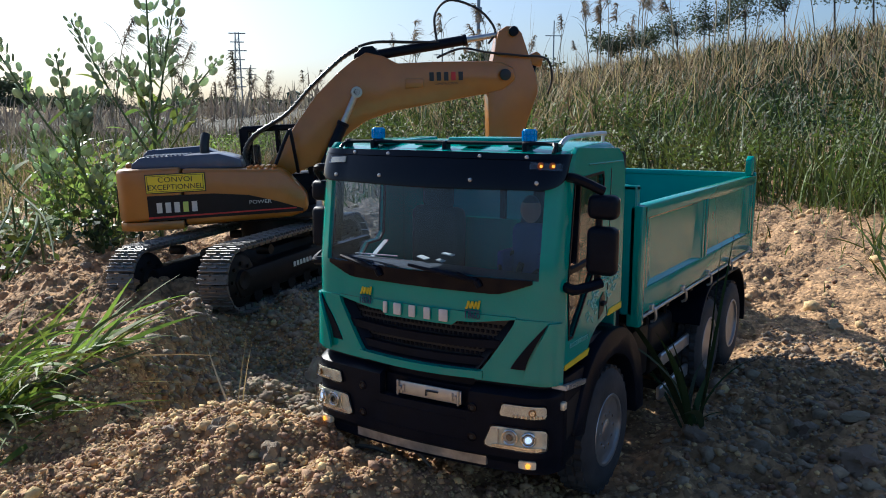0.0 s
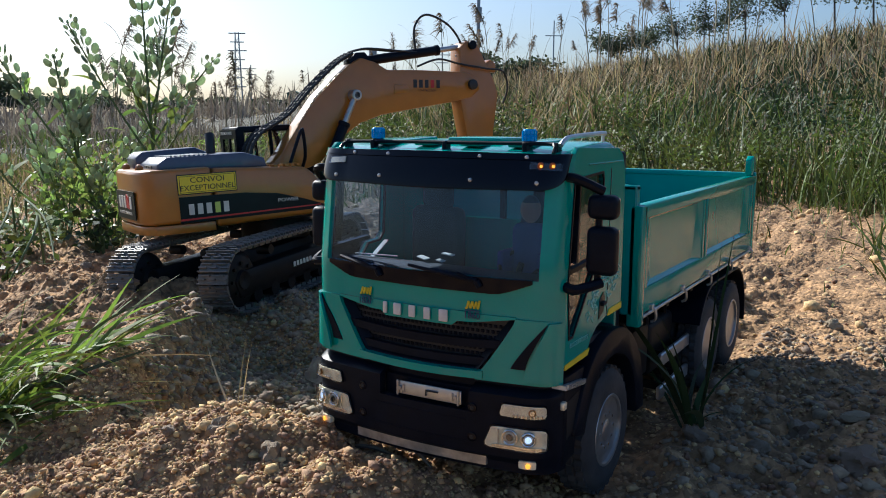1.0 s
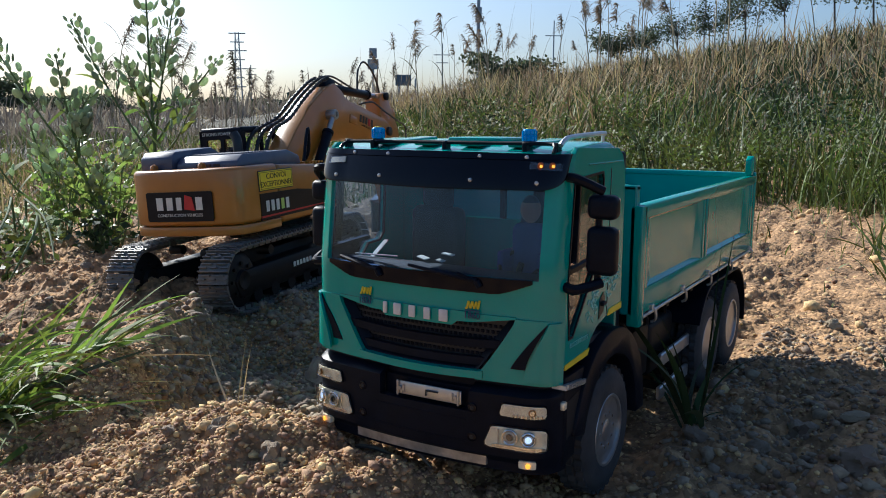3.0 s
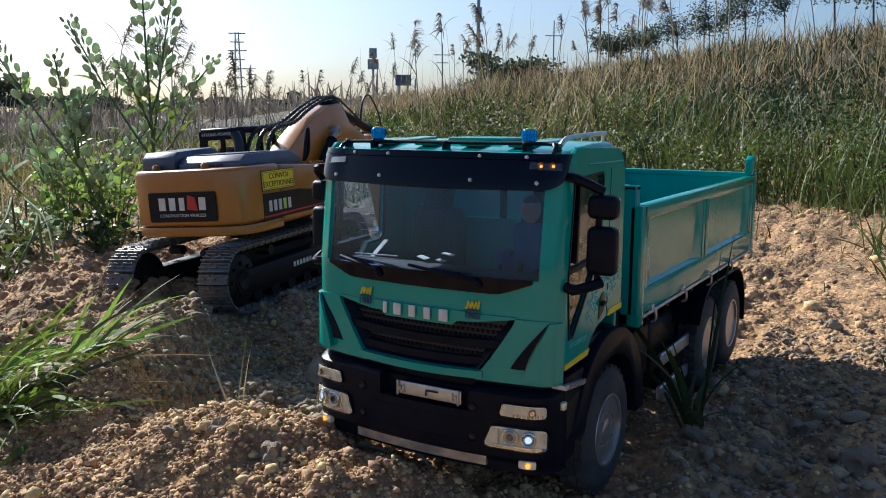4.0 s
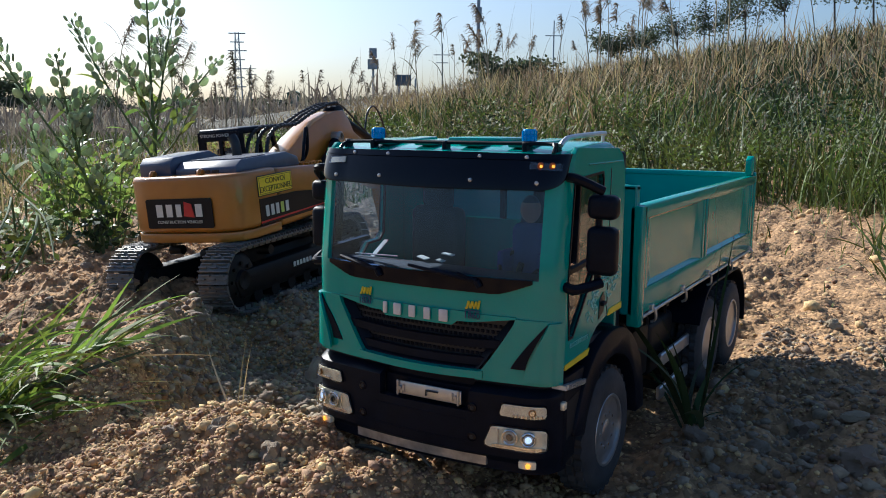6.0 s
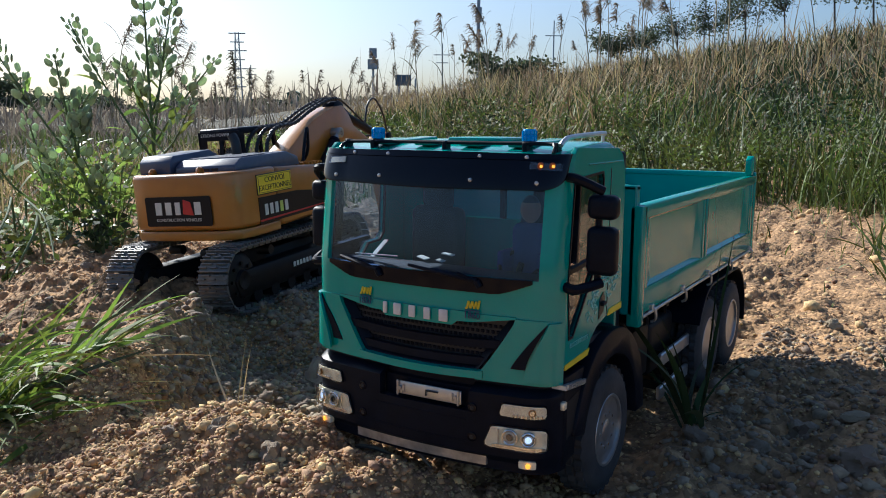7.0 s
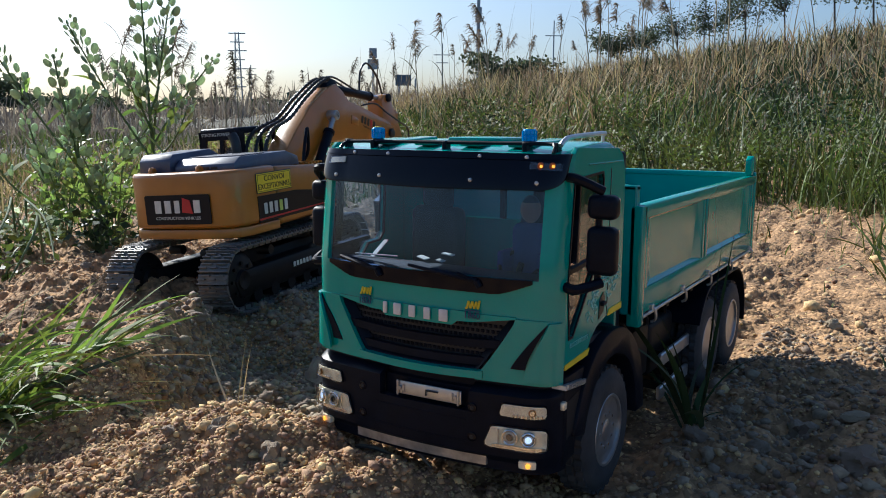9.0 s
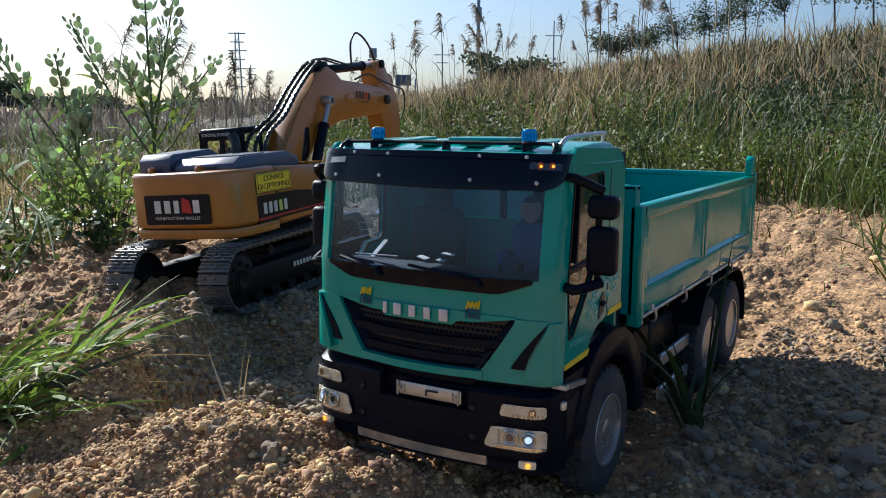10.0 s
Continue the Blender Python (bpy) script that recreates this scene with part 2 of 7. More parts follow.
def bars_logo(m, w, h, colors, parent, name, depth=0.0006):
    """A maker's mark as plain upright bars, w wide and h high, facing +Z of m."""
    n = len(colors)
    for i, colr in enumerate(colors):
        x = -w / 2 + (i + 0.5) * w / n
        bw = w / n * 0.62
        part(name, box(x - bw / 2, x + bw / 2, -h / 2, h / 2, 0, depth, 0.0002, 1, m), colr, parent)


# ---- noise on grids ----
def vnoise(x, y, seed=0):
    xi, yi = np.floor(x).astype(np.int64), np.floor(y).astype(np.int64)
    fx, fy = x - xi, y - yi
    fx, fy = fx * fx * (3 - 2 * fx), fy * fy * (3 - 2 * fy)

    def hsh(a, b):
        n = (a * 374761393 + b * 668265263 + seed * 974634777) & 0x7FFFFFFF
        n = ((n ^ (n >> 13)) * 1274126177) & 0x7FFFFFFF
        return ((n ^ (n >> 16)) & 0xFFFF) / 65535.0
    a, b, c, d = hsh(xi, yi), hsh(xi + 1, yi), hsh(xi, yi + 1), hsh(xi + 1, yi + 1)
    return (a + (b - a) * fx) * (1 - fy) + (c + (d - c) * fx) * fy - 0.5


def fbm(x, y, f, octs, seed=0, gain=0.5):
    z, amp = np.zeros_like(np.asarray(x, float)), 1.0
    for o in range(octs):
        z = z + amp * vnoise(x * f, y * f, seed + o)
        f, amp = f * 2.03, amp * gain
    return z


# ---- ground ----
def sstep(t):
    t = np.clip(t, 0, 1)
    return t * t * (3 - 2 * t)


def bump_at(x, y, cx, cy, sx, sy, h, ang=0.0):
    c, s = math.cos(ang), math.sin(ang)
    u, v = (x - cx) * c + (y - cy) * s, -(x - cx) * s + (y - cy) * c
    return h * np.exp(-(u / sx) ** 2 - (v / sy) ** 2)


def levee(x, y):
    d = x * 0.57 + (y - 2.25) * 0.82
    s = -x * 0.82 + (y - 2.06) * 0.57
    top = 0.92 * (1 - sstep((s - 14.0) / 22.0))
    return top * sstep(d / 6.5) + 0.10 * sstep(d / 1.2)


def broad(x, y):
    """The lie of the land, without its small lumps."""
    x, y = np.asarray(x, float), np.asarray(y, float)
    z = levee(x, y)
    r = np.hypot(x, y)
    z = z + 0.02 * fbm(x, y, 1.3, 3, 11) * sstep((r - 0.7) / 1.0)
    z = z + 0.35 * fbm(x, y, 0.12, 3, 17) * sstep((r - 5) / 10)
    # heap before the bumper, hollow beside it, shelf under the digger, berm along the wheel ruts
    z = z + bump_at(x, y, -0.098, -0.018, 0.130, 0.072, 0.043, 0.2)
    z = z + bump_at(x, y, -0.03, -0.055, 0.05, 0.035, 0.02)
    z = z + bump_at(x, y, -0.215, 0.100, 0.06, 0.06, -0.03, 0.5)
    d, t = (x + 0.58) * 0.779 + (y - 0.36) * 0.628, (x + 0.58) * 0.628 - (y - 0.36) * 0.779
    d = d + 0.016 * fbm(x, y, 14.0, 2, 41)
    w = sstep((t - 0.02) / 0.12) * (1 - sstep((t - 0.42) / 0.11))
    z = z + w * (0.034 * np.exp(-(d / 0.055) ** 2) - 0.062 * sstep(d / 0.05) * (1 - sstep((d - 0.19) / 0.11)))
    z = z + bump_at(x, y, -0.30, -0.02, 0.10, 0.08, 0.012)
    z = z + bump_at(x, y, 0.20, 0.45, 0.10, 0.045, 0.006, -0.5)
    z = z + bump_at(x, y, 0.24, 0.25, 0.05, 0.12, 0.018)
    z = z + bump_at(x, y, -0.78, 0.27, 0.18, 0.06, 0.02, -0.3)
    z = z - 0.006 * np.exp(-((np.abs(x) - 0.078) / 0.022) ** 2) * sstep((y + 0.0) / 0.06)
    return z


def height(x, y):
    x, y = np.asarray(x, float), np.asarray(y, float)
    r = np.hypot(x, y - 0.2)
    near = 1 - sstep((r - 1.8) / 2.5)
    under = np.exp(-((np.abs(x) - 0.078) / 0.03) ** 2) * sstep((y - 0.0) / 0.06) * (1 - sstep((y - 0.5) / 0.1))
    z = broad(x, y)
    calm = 1 - 0.45 * sstep((x - 0.02) / 0.15) * sstep((y - 0.35) / 0.2) + 0.45 * sstep((-0.42 - x) / 0.12)
    z = z + near * (1 - 0.7 * under) * calm * (0.020 * fbm(x, y, 9.0, 3, 3) + 0.013 * fbm(x, y, 38.0, 5, 5, 0.66))
    return z


def h1(x, y):
    return float(height(np.array([x]), np.array([y]))[0])


def spaced(lo, hi, step, lo_end, hi_end, grow=1.09):
    core = list(np.arange(lo, hi, step))
    s, v = step, core[-1]
    while v < hi_end:
        s *= grow
        v += s
        core.append(v)
    s, v, pre = step, core[0], []
    while v > lo_end:
        s *= grow
        v -= s
        pre.append(v)
    return np.array(pre[::-1] + core)


def grid_mesh(name, xs, ys, fz):
    X, Y = np.meshgrid(xs, ys, indexing="ij")
    Z = fz(X, Y)
    nx, ny = len(xs), len(ys)
    co = np.stack([X, Y, Z], -1).reshape(-1, 3)
    i = np.arange(nx * ny).reshape(nx, ny)
    q = np.stack([i[:-1, :-1], i[1:, :-1], i[1:, 1:], i[:-1, 1:]], -1).reshape(-1, 4)
    return raw_mesh(name, co, q)


def raw_mesh(name, co, faces):
    """A mesh from coordinates and faces of one size, as numpy arrays."""
    me = bpy.data.meshes.new(name)
    k = faces.shape[1]
    me.vertices.add(len(co))
    me.vertices.foreach_set("co", np.asarray(co, np.float32).ravel())
    me.loops.add(faces.size)
    me.loops.foreach_set("vertex_index", faces.astype(np.int32).ravel())
    me.polygons.add(len(faces))
    me.polygons.foreach_set("loop_start", np.arange(0, faces.size, k, dtype=np.int32))
    me.update(calc_edges=True)
    me.validate()
    return me


def ground_material():
    m = mat("sandy_gravel_soil", (0.325, 0.190, 0.088), 0.92, 0.0, 0.50, 60, 0.0, 300)
    nt = m.node_tree
    b = nt.nodes["Principled BSDF"]
    base = b.inputs["Base Color"].links[0].from_socket
    tc = nt.nodes.new("ShaderNodeTexCoord")
    vo = nt.nodes.new("ShaderNodeTexVoronoi")
    vo.inputs["Scale"].default_value = 170
    nt.links.new(tc.outputs["Object"], vo.inputs["Vector"])
    sep = nt.nodes.new("ShaderNodeSeparateColor")
    nt.links.new(vo.outputs["Color"], sep.inputs[0])
    hs = nt.nodes.new("ShaderNodeHueSaturation")
    mr = nt.nodes.new("ShaderNodeMapRange")
    mr.inputs[3].default_value, mr.inputs[4].default_value = 0.65, 1.35
    nt.links.new(sep.outputs[0], mr.inputs[0])
    nt.links.new(mr.outputs[0], hs.inputs["Value"])
    nt.links.new(base, hs.inputs["Color"])
    # dark damp earth in broad patches; far grassy soil darkened as shade between plants
    n2 = nt.nodes.new("ShaderNodeTexNoise")
    n2.inputs["Scale"].default_value, n2.inputs["Detail"].default_value = 5.0, 6
    nt.links.new(tc.outputs["Object"], n2.inputs["Vector"])
    r2 = nt.nodes.new("ShaderNodeMapRange")
    r2.inputs[1].default_value, r2.inputs[2].default_value, r2.inputs[4].default_value = 0.48, 0.72, 0.7
    nt.links.new(n2.outputs[0], r2.inputs[0])
    mx = nt.nodes.new("ShaderNodeMix")
    mx.data_type = "RGBA"
    nt.links.new(r2.outputs[0], mx.inputs[0])
    nt.links.new(hs.outputs[0], mx.inputs[6])
    mx.inputs[7].default_value = (0.150, 0.085, 0.040, 1)
    ln = nt.nodes.new("ShaderNodeVectorMath")
    ln.operation = "LENGTH"
    nt.links.new(tc.outputs["Object"], ln.inputs[0])
    r3 = nt.nodes.new("ShaderNodeMapRange")
    r3.inputs[1].default_value, r3.inputs[2].default_value = 2.6, 5.0
    nt.links.new(ln.outputs["Value"], r3.inputs[0])
    mx2 = nt.nodes.new("ShaderNodeMix")
    mx2.data_type = "RGBA"
    nt.links.new(r3.outputs[0], mx2.inputs[0])
    nt.links.new(mx.outputs[2], mx2.inputs[6])
    mx2.inputs[7].default_value = (0.040, 0.034, 0.018, 1)
    nt.links.new(mx2.outputs[2], b.inputs["Base Color"])
    bp = nt.nodes.new("ShaderNodeBump")
    bp.inputs["Strength"].default_value, bp.inputs["Distance"].default_value = 0.8, 0.003
    n3 = nt.nodes.new("ShaderNodeTexNoise")
    n3.inputs["Scale"].default_value, n3.inputs["Detail"].default_value = 220, 6
    nt.links.new(tc.outputs["Object"], n3.inputs["Vector"])
    ad = nt.nodes.new("ShaderNodeMath")
    ad.operation = "SUBTRACT"
    nt.links.new(n3.outputs[0], ad.inputs[0])
    nt.links.new(vo.outputs["Distance"], ad.inputs[1])
    nt.links.new(ad.outputs[0], bp.inputs["Height"])
    nt.links.new(bp.outputs[0], b.inputs["Normal"])
    return m


GROUND = ground_material()
gx = spaced(-1.0, 0.40, 0.0038, -900, 900, 1.07)
gy = spaced(-0.16, 0.85, 0.0038, -900, 1500, 1.07)
gme = grid_mesh("ground", gx, gy, height)
gme.materials.append(GROUND)
gme.shade_smooth()
ground = tagged(new("ground", gme), "dry sandy gravel ground with heaps, ruts and hollows", "ground", kind="structure")


# ---- the dump truck ----
HW = 0.0885


def lean(z):
    return max(0.0, z - 0.156) * 0.12 - max(0.0, 0.12 - z) * 0.02


def cab_plan(s, off=0.0):
    """Plan of the cab's front: s from -1 to 1, from one flank round the front to the other."""
    a = abs(s)
    sg = 1 if s >= 0 else -1
    if a < 0.8:
        x = a / 0.8 * 0.072
        y = 0.007 * (x / 0.072) ** 2
        nx, ny = 0.19 * x / 0.072, -1.0
    else:
        t = (a - 0.8) / 0.2 * math.pi / 2
        x = 0.072 + (HW - 0.072) * math.sin(t)
        y = 0.007 + 0.012 * (1 - math.cos(t))
        nx, ny = 0.19 + math.sin(t), -math.cos(t)
    ln = math.hypot(nx, ny)
    nx, ny = nx / ln, ny / ln
    return sg * (x + nx * off), y + ny * off, sg * nx, ny


def s_of(x):
    a = abs(x)
    s = a / 0.072 * 0.8 if a < 0.072 else 0.8 + 0.2 * 2 / math.pi * math.asin(min(1, (a - 0.072) / (HW - 0.072)))
    return math.copysign(s, x)


def front(off=0.0):
    def fn(s, z):
        x, y, nx, ny = cab_plan(s, off)
        return (x, y + lean(z), z), (nx, ny, 0)
    return fn


def front_at(x, z, off=0.0):
    """A pose on the cab's front whose +Z faces outward and +Y up."""
    s = s_of(x)
    px, py, nx, ny = cab_plan(s, off)
    n = Vector((nx, ny, 0))
    u = Vector((0, 0, 1)).cross(n)
    m = Matrix((u, Vector((0, 0, 1)), n)).transposed().to_4x4()
    return Matrix.Translation((px, py + lean(z), z)) @ m


def lin(a, b, n):
    return [a + (b - a) * i / n for i in range(n + 1)]


def wheel(parent, x_in, x_out, y, dual=False):
    """Tyre with tread lugs, dished rim with nuts and black discs for hole shade; faces the outer side."""
    sg = 1 if x_out > x_in else -1
    w = abs(x_out - x_in)
    tyre_w = w if not dual else w * 0.47
    R = 0.042
    tyres = [(x_out - sg * tyre_w, x_out)] + ([(x_in, x_in + sg * tyre_w)] if dual else [])
    prof = [(0.0235, 0.0), (0.030, -0.001), (0.036, -0.0005), (0.0395, 0.001), (0.0412, 0.003), (0.0414, 0.5), (0.0412, 0.997), (0.0395, 0.999), (0.036, 1.0005), (0.030, 1.001), (0.0235, 1.0), (0.0235, 0.0)]

    def ring(a, b):
        pr = []
        for r, k in prof:
            if k > 0.9:
                d = tyre_w + (k - 1)
            elif k == 0.5:
                d = tyre_w / 2
            else:
                d = k
            pr.append((r, a + sg * d))
        nseg = 90
        bm = bmesh.new()
        # the tread: blocks stand proud in three staggered rows
        rows_ = [(pr[3], 0), (pr[4], 0)] + [((0.0412, a + sg * tyre_w * u), r_) for u, r_ in ((0.10, 1), (0.33, 1), (0.36, 0), (0.40, 2), (0.60, 2), (0.64, 0), (0.67, 1), (0.90, 1))] + [(pr[6], 0), (pr[7], 0)]
        prof2 = [(q, 0) for q in pr[:3]] + rows_ + [(q, 0) for q in pr[8:]]
        rings = []
        for (r_, d_), kind in prof2:
            rg = []
            for k in range(nseg):
                up = 0.0 if kind == 0 else (0.0022 if (k % 3 != 0 if kind == 1 else (k + 1) % 3 != 0) else 0.0)
                an = 2 * math.pi * k / nseg
                rg.append(bm.verts.new((d_, (r_ + up) * math.cos(an), (r_ + up) * math.sin(an))))
            rings.append(rg)
        for r0, r1 in zip(rings, rings[1:]):
            for k in range(nseg):
                bm.faces.new((r0[k], r0[(k + 1) % nseg], r1[(k + 1) % nseg], r1[k]))
        return bm
    t0 = part("wheel", ring(*tyres[0]), RUBBER, parent, "dusty black rubber tyre on a steel rim")
    t0.location = (0, y, R + 0.0005)
    if dual:
        part("inner_tyre", ring(*tyres[1]), RUBBER, t0)
    xo = x_out
    rim = lathe([(0.0255, xo - sg * 0.0015), (0.0242, xo + sg * 0.0006), (0.0226, xo + sg * 0.0004), (0.0222, xo - sg * 0.0045), (0.0205, xo - sg * 0.010), (0.0155, xo - sg * (0.006 if not dual else 0.012)), (0.014, xo - sg * (0.004 if not dual else 0.010)), (0.0105, xo - sg * (0.002 if not dual else 0.010)), (0.0, xo - sg * (0.002 if not dual else 0.010))], 40)
    part("rim", rim, STEEL, t0, "dished bare steel rim")
    part("hub_cap", lathe([(0.0072, xo - sg * 0.004 * (1 if not dual else 2.4)), (0.0072, xo - sg * 0.0012 - (sg * 0.006 if dual else 0)), (0.0055, xo - sg * 0.0004 - (sg * 0.006 if dual else 0)), (0.0, xo - sg * 0.0002 - (sg * 0.006 if dual else 0))], 24), STEEL, t0)
    for i in range(10):
        a = 2 * math.pi * i / 10
        c, s = math.cos(a), math.sin(a)
        xs = xo - sg * (0.0028 if not dual else 0.0098)
        part("wheel_nut", cyl((xs, 0.0118 * c, 0.0118 * s), (xs + sg * 0.002, 0.0118 * c, 0.0118 * s), 0.0011, n=6), CHROME, t0)
    # black discs on the rim paint the dark of the hand holes
    for i in range(10):
        a = 2 * math.pi * (i + 0.5) / 10
        c, s = math.cos(a), math.sin(a)
        xs = xo - sg * (0.0040 if not dual else 0.0084)
        part("hand_hole", cyl((xs - sg * 0.003, 0.0184 * c, 0.0184 * s), (xs - sg * (0.0015 if not dual else 0.0008), 0.0184 * c, 0.0184 * s), 0.0029, n=10), INK, t0)
    return t0


def mirror_post(parent, sg):
    xo = 0.1060 if sg > 0 else -0.0968
    yb = 0.029
    part("mirror_arm", tube(smooth_path([(sg * 0.086, 0.022, 0.2160), (sg * 0.094, 0.020, 0.2150), (xo, yb - 0.001, 0.2085)]), 0.0028), BLACK, parent)
    part("mirror_arm", tube(smooth_path([(sg * 0.087, 0.020, 0.1535), (sg * 0.095, 0.018, 0.1525), (xo, yb, 0.156)]), 0.0030), BLACK, parent)
    part("mirror_post", tube([(xo - sg * 0.003, yb + 0.001, 0.155), (xo - sg * 0.003, yb + 0.001, 0.206)], 0.002), BLACK, parent)
    for z0, z1 in ((0.1925, 0.2065), (0.1605, 0.1885)):
        m = part("mirror_housing", box(xo - 0.0088 * (1 if sg > 0 else 0.85), xo + 0.0088 * (1 if sg > 0 else 0.85), yb - 0.0055, yb + 0.0055, z0, z1, 0.0040, 4), BLACK, parent)
        part("mirror_glass", box(xo - 0.0075, xo + 0.0075, yb + 0.0053, yb + 0.0061, z0 + 0.002, z1 - 0.002, 0.0003, 1), CHROME, m)


def bumper_plan(s, off=0.0):
    """Plan of the bumper: like the cab's front, a little ahead of it and with rounder corners."""
    a, sg = abs(s), 1 if s >= 0 else -1
    if a < 0.8:
        x = a / 0.8 * 0.070
        y = 0.0066 * (x / 0.070) ** 2
        nx, ny = 0.19 * x / 0.070, -1.0
    else:
        t = (a - 0.8) / 0.2 * math.pi / 2
        x = 0.070 + (HW - 0.070) * math.sin(t)
        y = 0.0066 + 0.021 * (1 - math.cos(t))
        nx, ny = 0.19 + math.sin(t), -math.cos(t)
    ln = math.hypot(nx, ny)
    nx, ny = nx / ln, ny / ln
    return sg * (x + nx * off), y - 0.0055 + ny * off, sg * nx, ny


def bumper_s(x):
    a = abs(x)
    q = a / 0.070 * 0.8 if a < 0.070 else 0.8 + 0.2 * 2 / math.pi * math.asin(min(1, (a - 0.070) / (HW - 0.070)))
    return math.copysign(q, x)


def bumper_at(x, z, off=0.0):
    """A pose on the bumper whose +Z faces outward and +Y up."""
    px, py, nx, ny = bumper_plan(bumper_s(x), off)
    n = Vector((nx, ny, 0))
    m = Matrix((Vector((0, 0, 1)).cross(n), Vector((0, 0, 1)), n)).transposed().to_4x4()
    return Matrix.Translation((px, py, z)) @ m


def torus(m, R, r, n=28, k=8):
    """A ring of radius R about +Z of m."""
    bm = bmesh.new()
    rings = []
    for i in range(n):
        a = 2 * math.pi * i / n
        rings.append([bm.verts.new(m @ Vector(((R + r * math.cos(b)) * math.cos(a), (R + r * math.cos(b)) * math.sin(a), r * math.sin(b)))) for b in [2 * math.pi * j / k for j in range(k)]])
    for i in range(n):
        for j in range(k):
            bm.faces.new((rings[i][j], rings[i][(j + 1) % k], rings[(i + 1) % n][(j + 1) % k], rings[(i + 1) % n][j]))
    return bm


def headlight(parent, sg):
    """Two-bulb lamp with rounded corners, slim position lamp above it, fog lamp below."""
    ends = [0, 0.012, 0.035, 0.07, 0.13, 0.22, 0.35, 0.5, 0.65, 0.78, 0.87, 0.93, 0.965, 0.988, 1]

    def face(xa, xb, lo, hi, off, slant=0.0, depth=0.0, grow=0.0):
        def fn(u, v):
            k = max(0.0, 1 - abs(2 * u - 1) ** 9) ** 0.30
            mid, half = (lo + hi) / 2, ((hi - lo) / 2 + grow) * (0.55 + 0.45 * k)
            x = xa - grow + (xb - xa + 2 * grow) * u + slant * (v - 0.5) * (1 - u)
            dish = depth * math.sin(math.pi * v) * math.sin(math.pi * u) ** 0.5
            px, py, nx, ny = bumper_plan(bumper_s(sg * x), off - dish)
            return (px, py, mid + (2 * v - 1) * half), (nx, ny, 0)
        return fn
    vs = lin(0, 1, 6)
    rim = part("headlight", sheet(face(0.0505, 0.0832, 0.0575, 0.0705, 0.0010, 0.003, 0.0, 0.0009), ends, vs, 0.002), BLACK_GLOSS, parent, "two-bulb headlight with a clear lens")
    part("lamp_bowl", sheet(face(0.0505, 0.0832, 0.0575, 0.0705, 0.0019, 0.003, 0.0006), ends, vs, 0.0005), REFLECT, rim)
    part("lamp_lip", sheet(face(0.0535, 0.0825, 0.0580, 0.0600, 0.0026), ends, [0, 0.5, 1], 0.0008), CHROME, rim)
    m = bumper_at(sg * 0.0575, 0.0645, 0.0024)
    part("lamp_divider", box(-0.0004, 0.0004, -0.0052, 0.0052, -0.0005, 0.0006, 0.0002, 1, m), CHROME, rim)
    for x, r, lit in ((0.0645, 0.0044, False), (0.0748, 0.0040, True)):
        m = bumper_at(sg * x, 0.0652, 0.0024)
        part("bulb_ring", torus(m @ pose(0, 0, 0.0004), r, 0.0007), CHROME, rim)
        part("bulb_cup", cyl(m @ Vector((0, 0, -0.0004)), m @ Vector((0, 0, 0.0006)), r * 0.92, r * 0.80, 24), STEEL if not lit else INK, rim)
        part("bulb_ring", torus(m @ pose(0, 0, 0.0008), r * 0.62, 0.0005), ALU, rim)
        part("bulb", cyl(m @ Vector((0, 0, 0.0004)), m @ Vector((0, 0, 0.0014)), r * 0.56, r * 0.40, 20, 0.0003), LED if lit else INK, rim)
    part("lens", sheet(face(0.0508, 0.0829, 0.0578, 0.0702, 0.0044, 0.003), ends, vs, 0.0004), LENS, rim)
    up = part("position_lamp", sheet(face(0.0585, 0.0828, 0.0774, 0.0846, 0.0010, 0.001, 0.0, 0.0006), ends, [0, 0.25, 0.5, 0.75, 1], 0.002), BLACK_GLOSS, parent, "slim clear position lamp")
    part("lamp_bowl", sheet(face(0.0585, 0.0828, 0.0774, 0.0846, 0.0018, 0.001), ends, [0, 0.25, 0.5, 0.75, 1], 0.0005), REFLECT, up)
    for k in range(9):
        m = bumper_at(sg * (0.0665 + 0.0018 * k), 0.0786, 0.0021)
        part("lens_rib", box(-0.0005, 0.0005, -0.0009, 0.0009, 0, 0.0008, 0.0002, 1, m), CHROME, up)
    m = bumper_at(sg * 0.0765, 0.0812, 0.0020)
    part("bulb", cyl(m @ Vector((0, 0, 0)), m @ Vector((0, 0, 0.0012)), 0.0014, n=12), CHROME, up)
    part("bulb_ring", torus(m @ pose(0, 0, 0.0005), 0.0019, 0.0004), OCHRE, up)
    part("lens", sheet(face(0.0588, 0.0825, 0.0776, 0.0844, 0.0034, 0.001), ends, [0, 0.5, 1], 0.0004), LENS, up)
    fg = part("fog_lamp", sheet(face(0.0695, 0.0790, 0.0465, 0.0512, 0.0012), ends, [0, 0.5, 1], 0.003), REFLECT, parent, "small fog lamp with a warm glow")
    m = bumper_at(sg * 0.0748, 0.0487, 0.0014)
    part("bulb", cyl(m @ Vector((0, 0, 0)), m @ Vector((0, 0, 0.0009)), 0.0015, n=12), AMBER, fg)


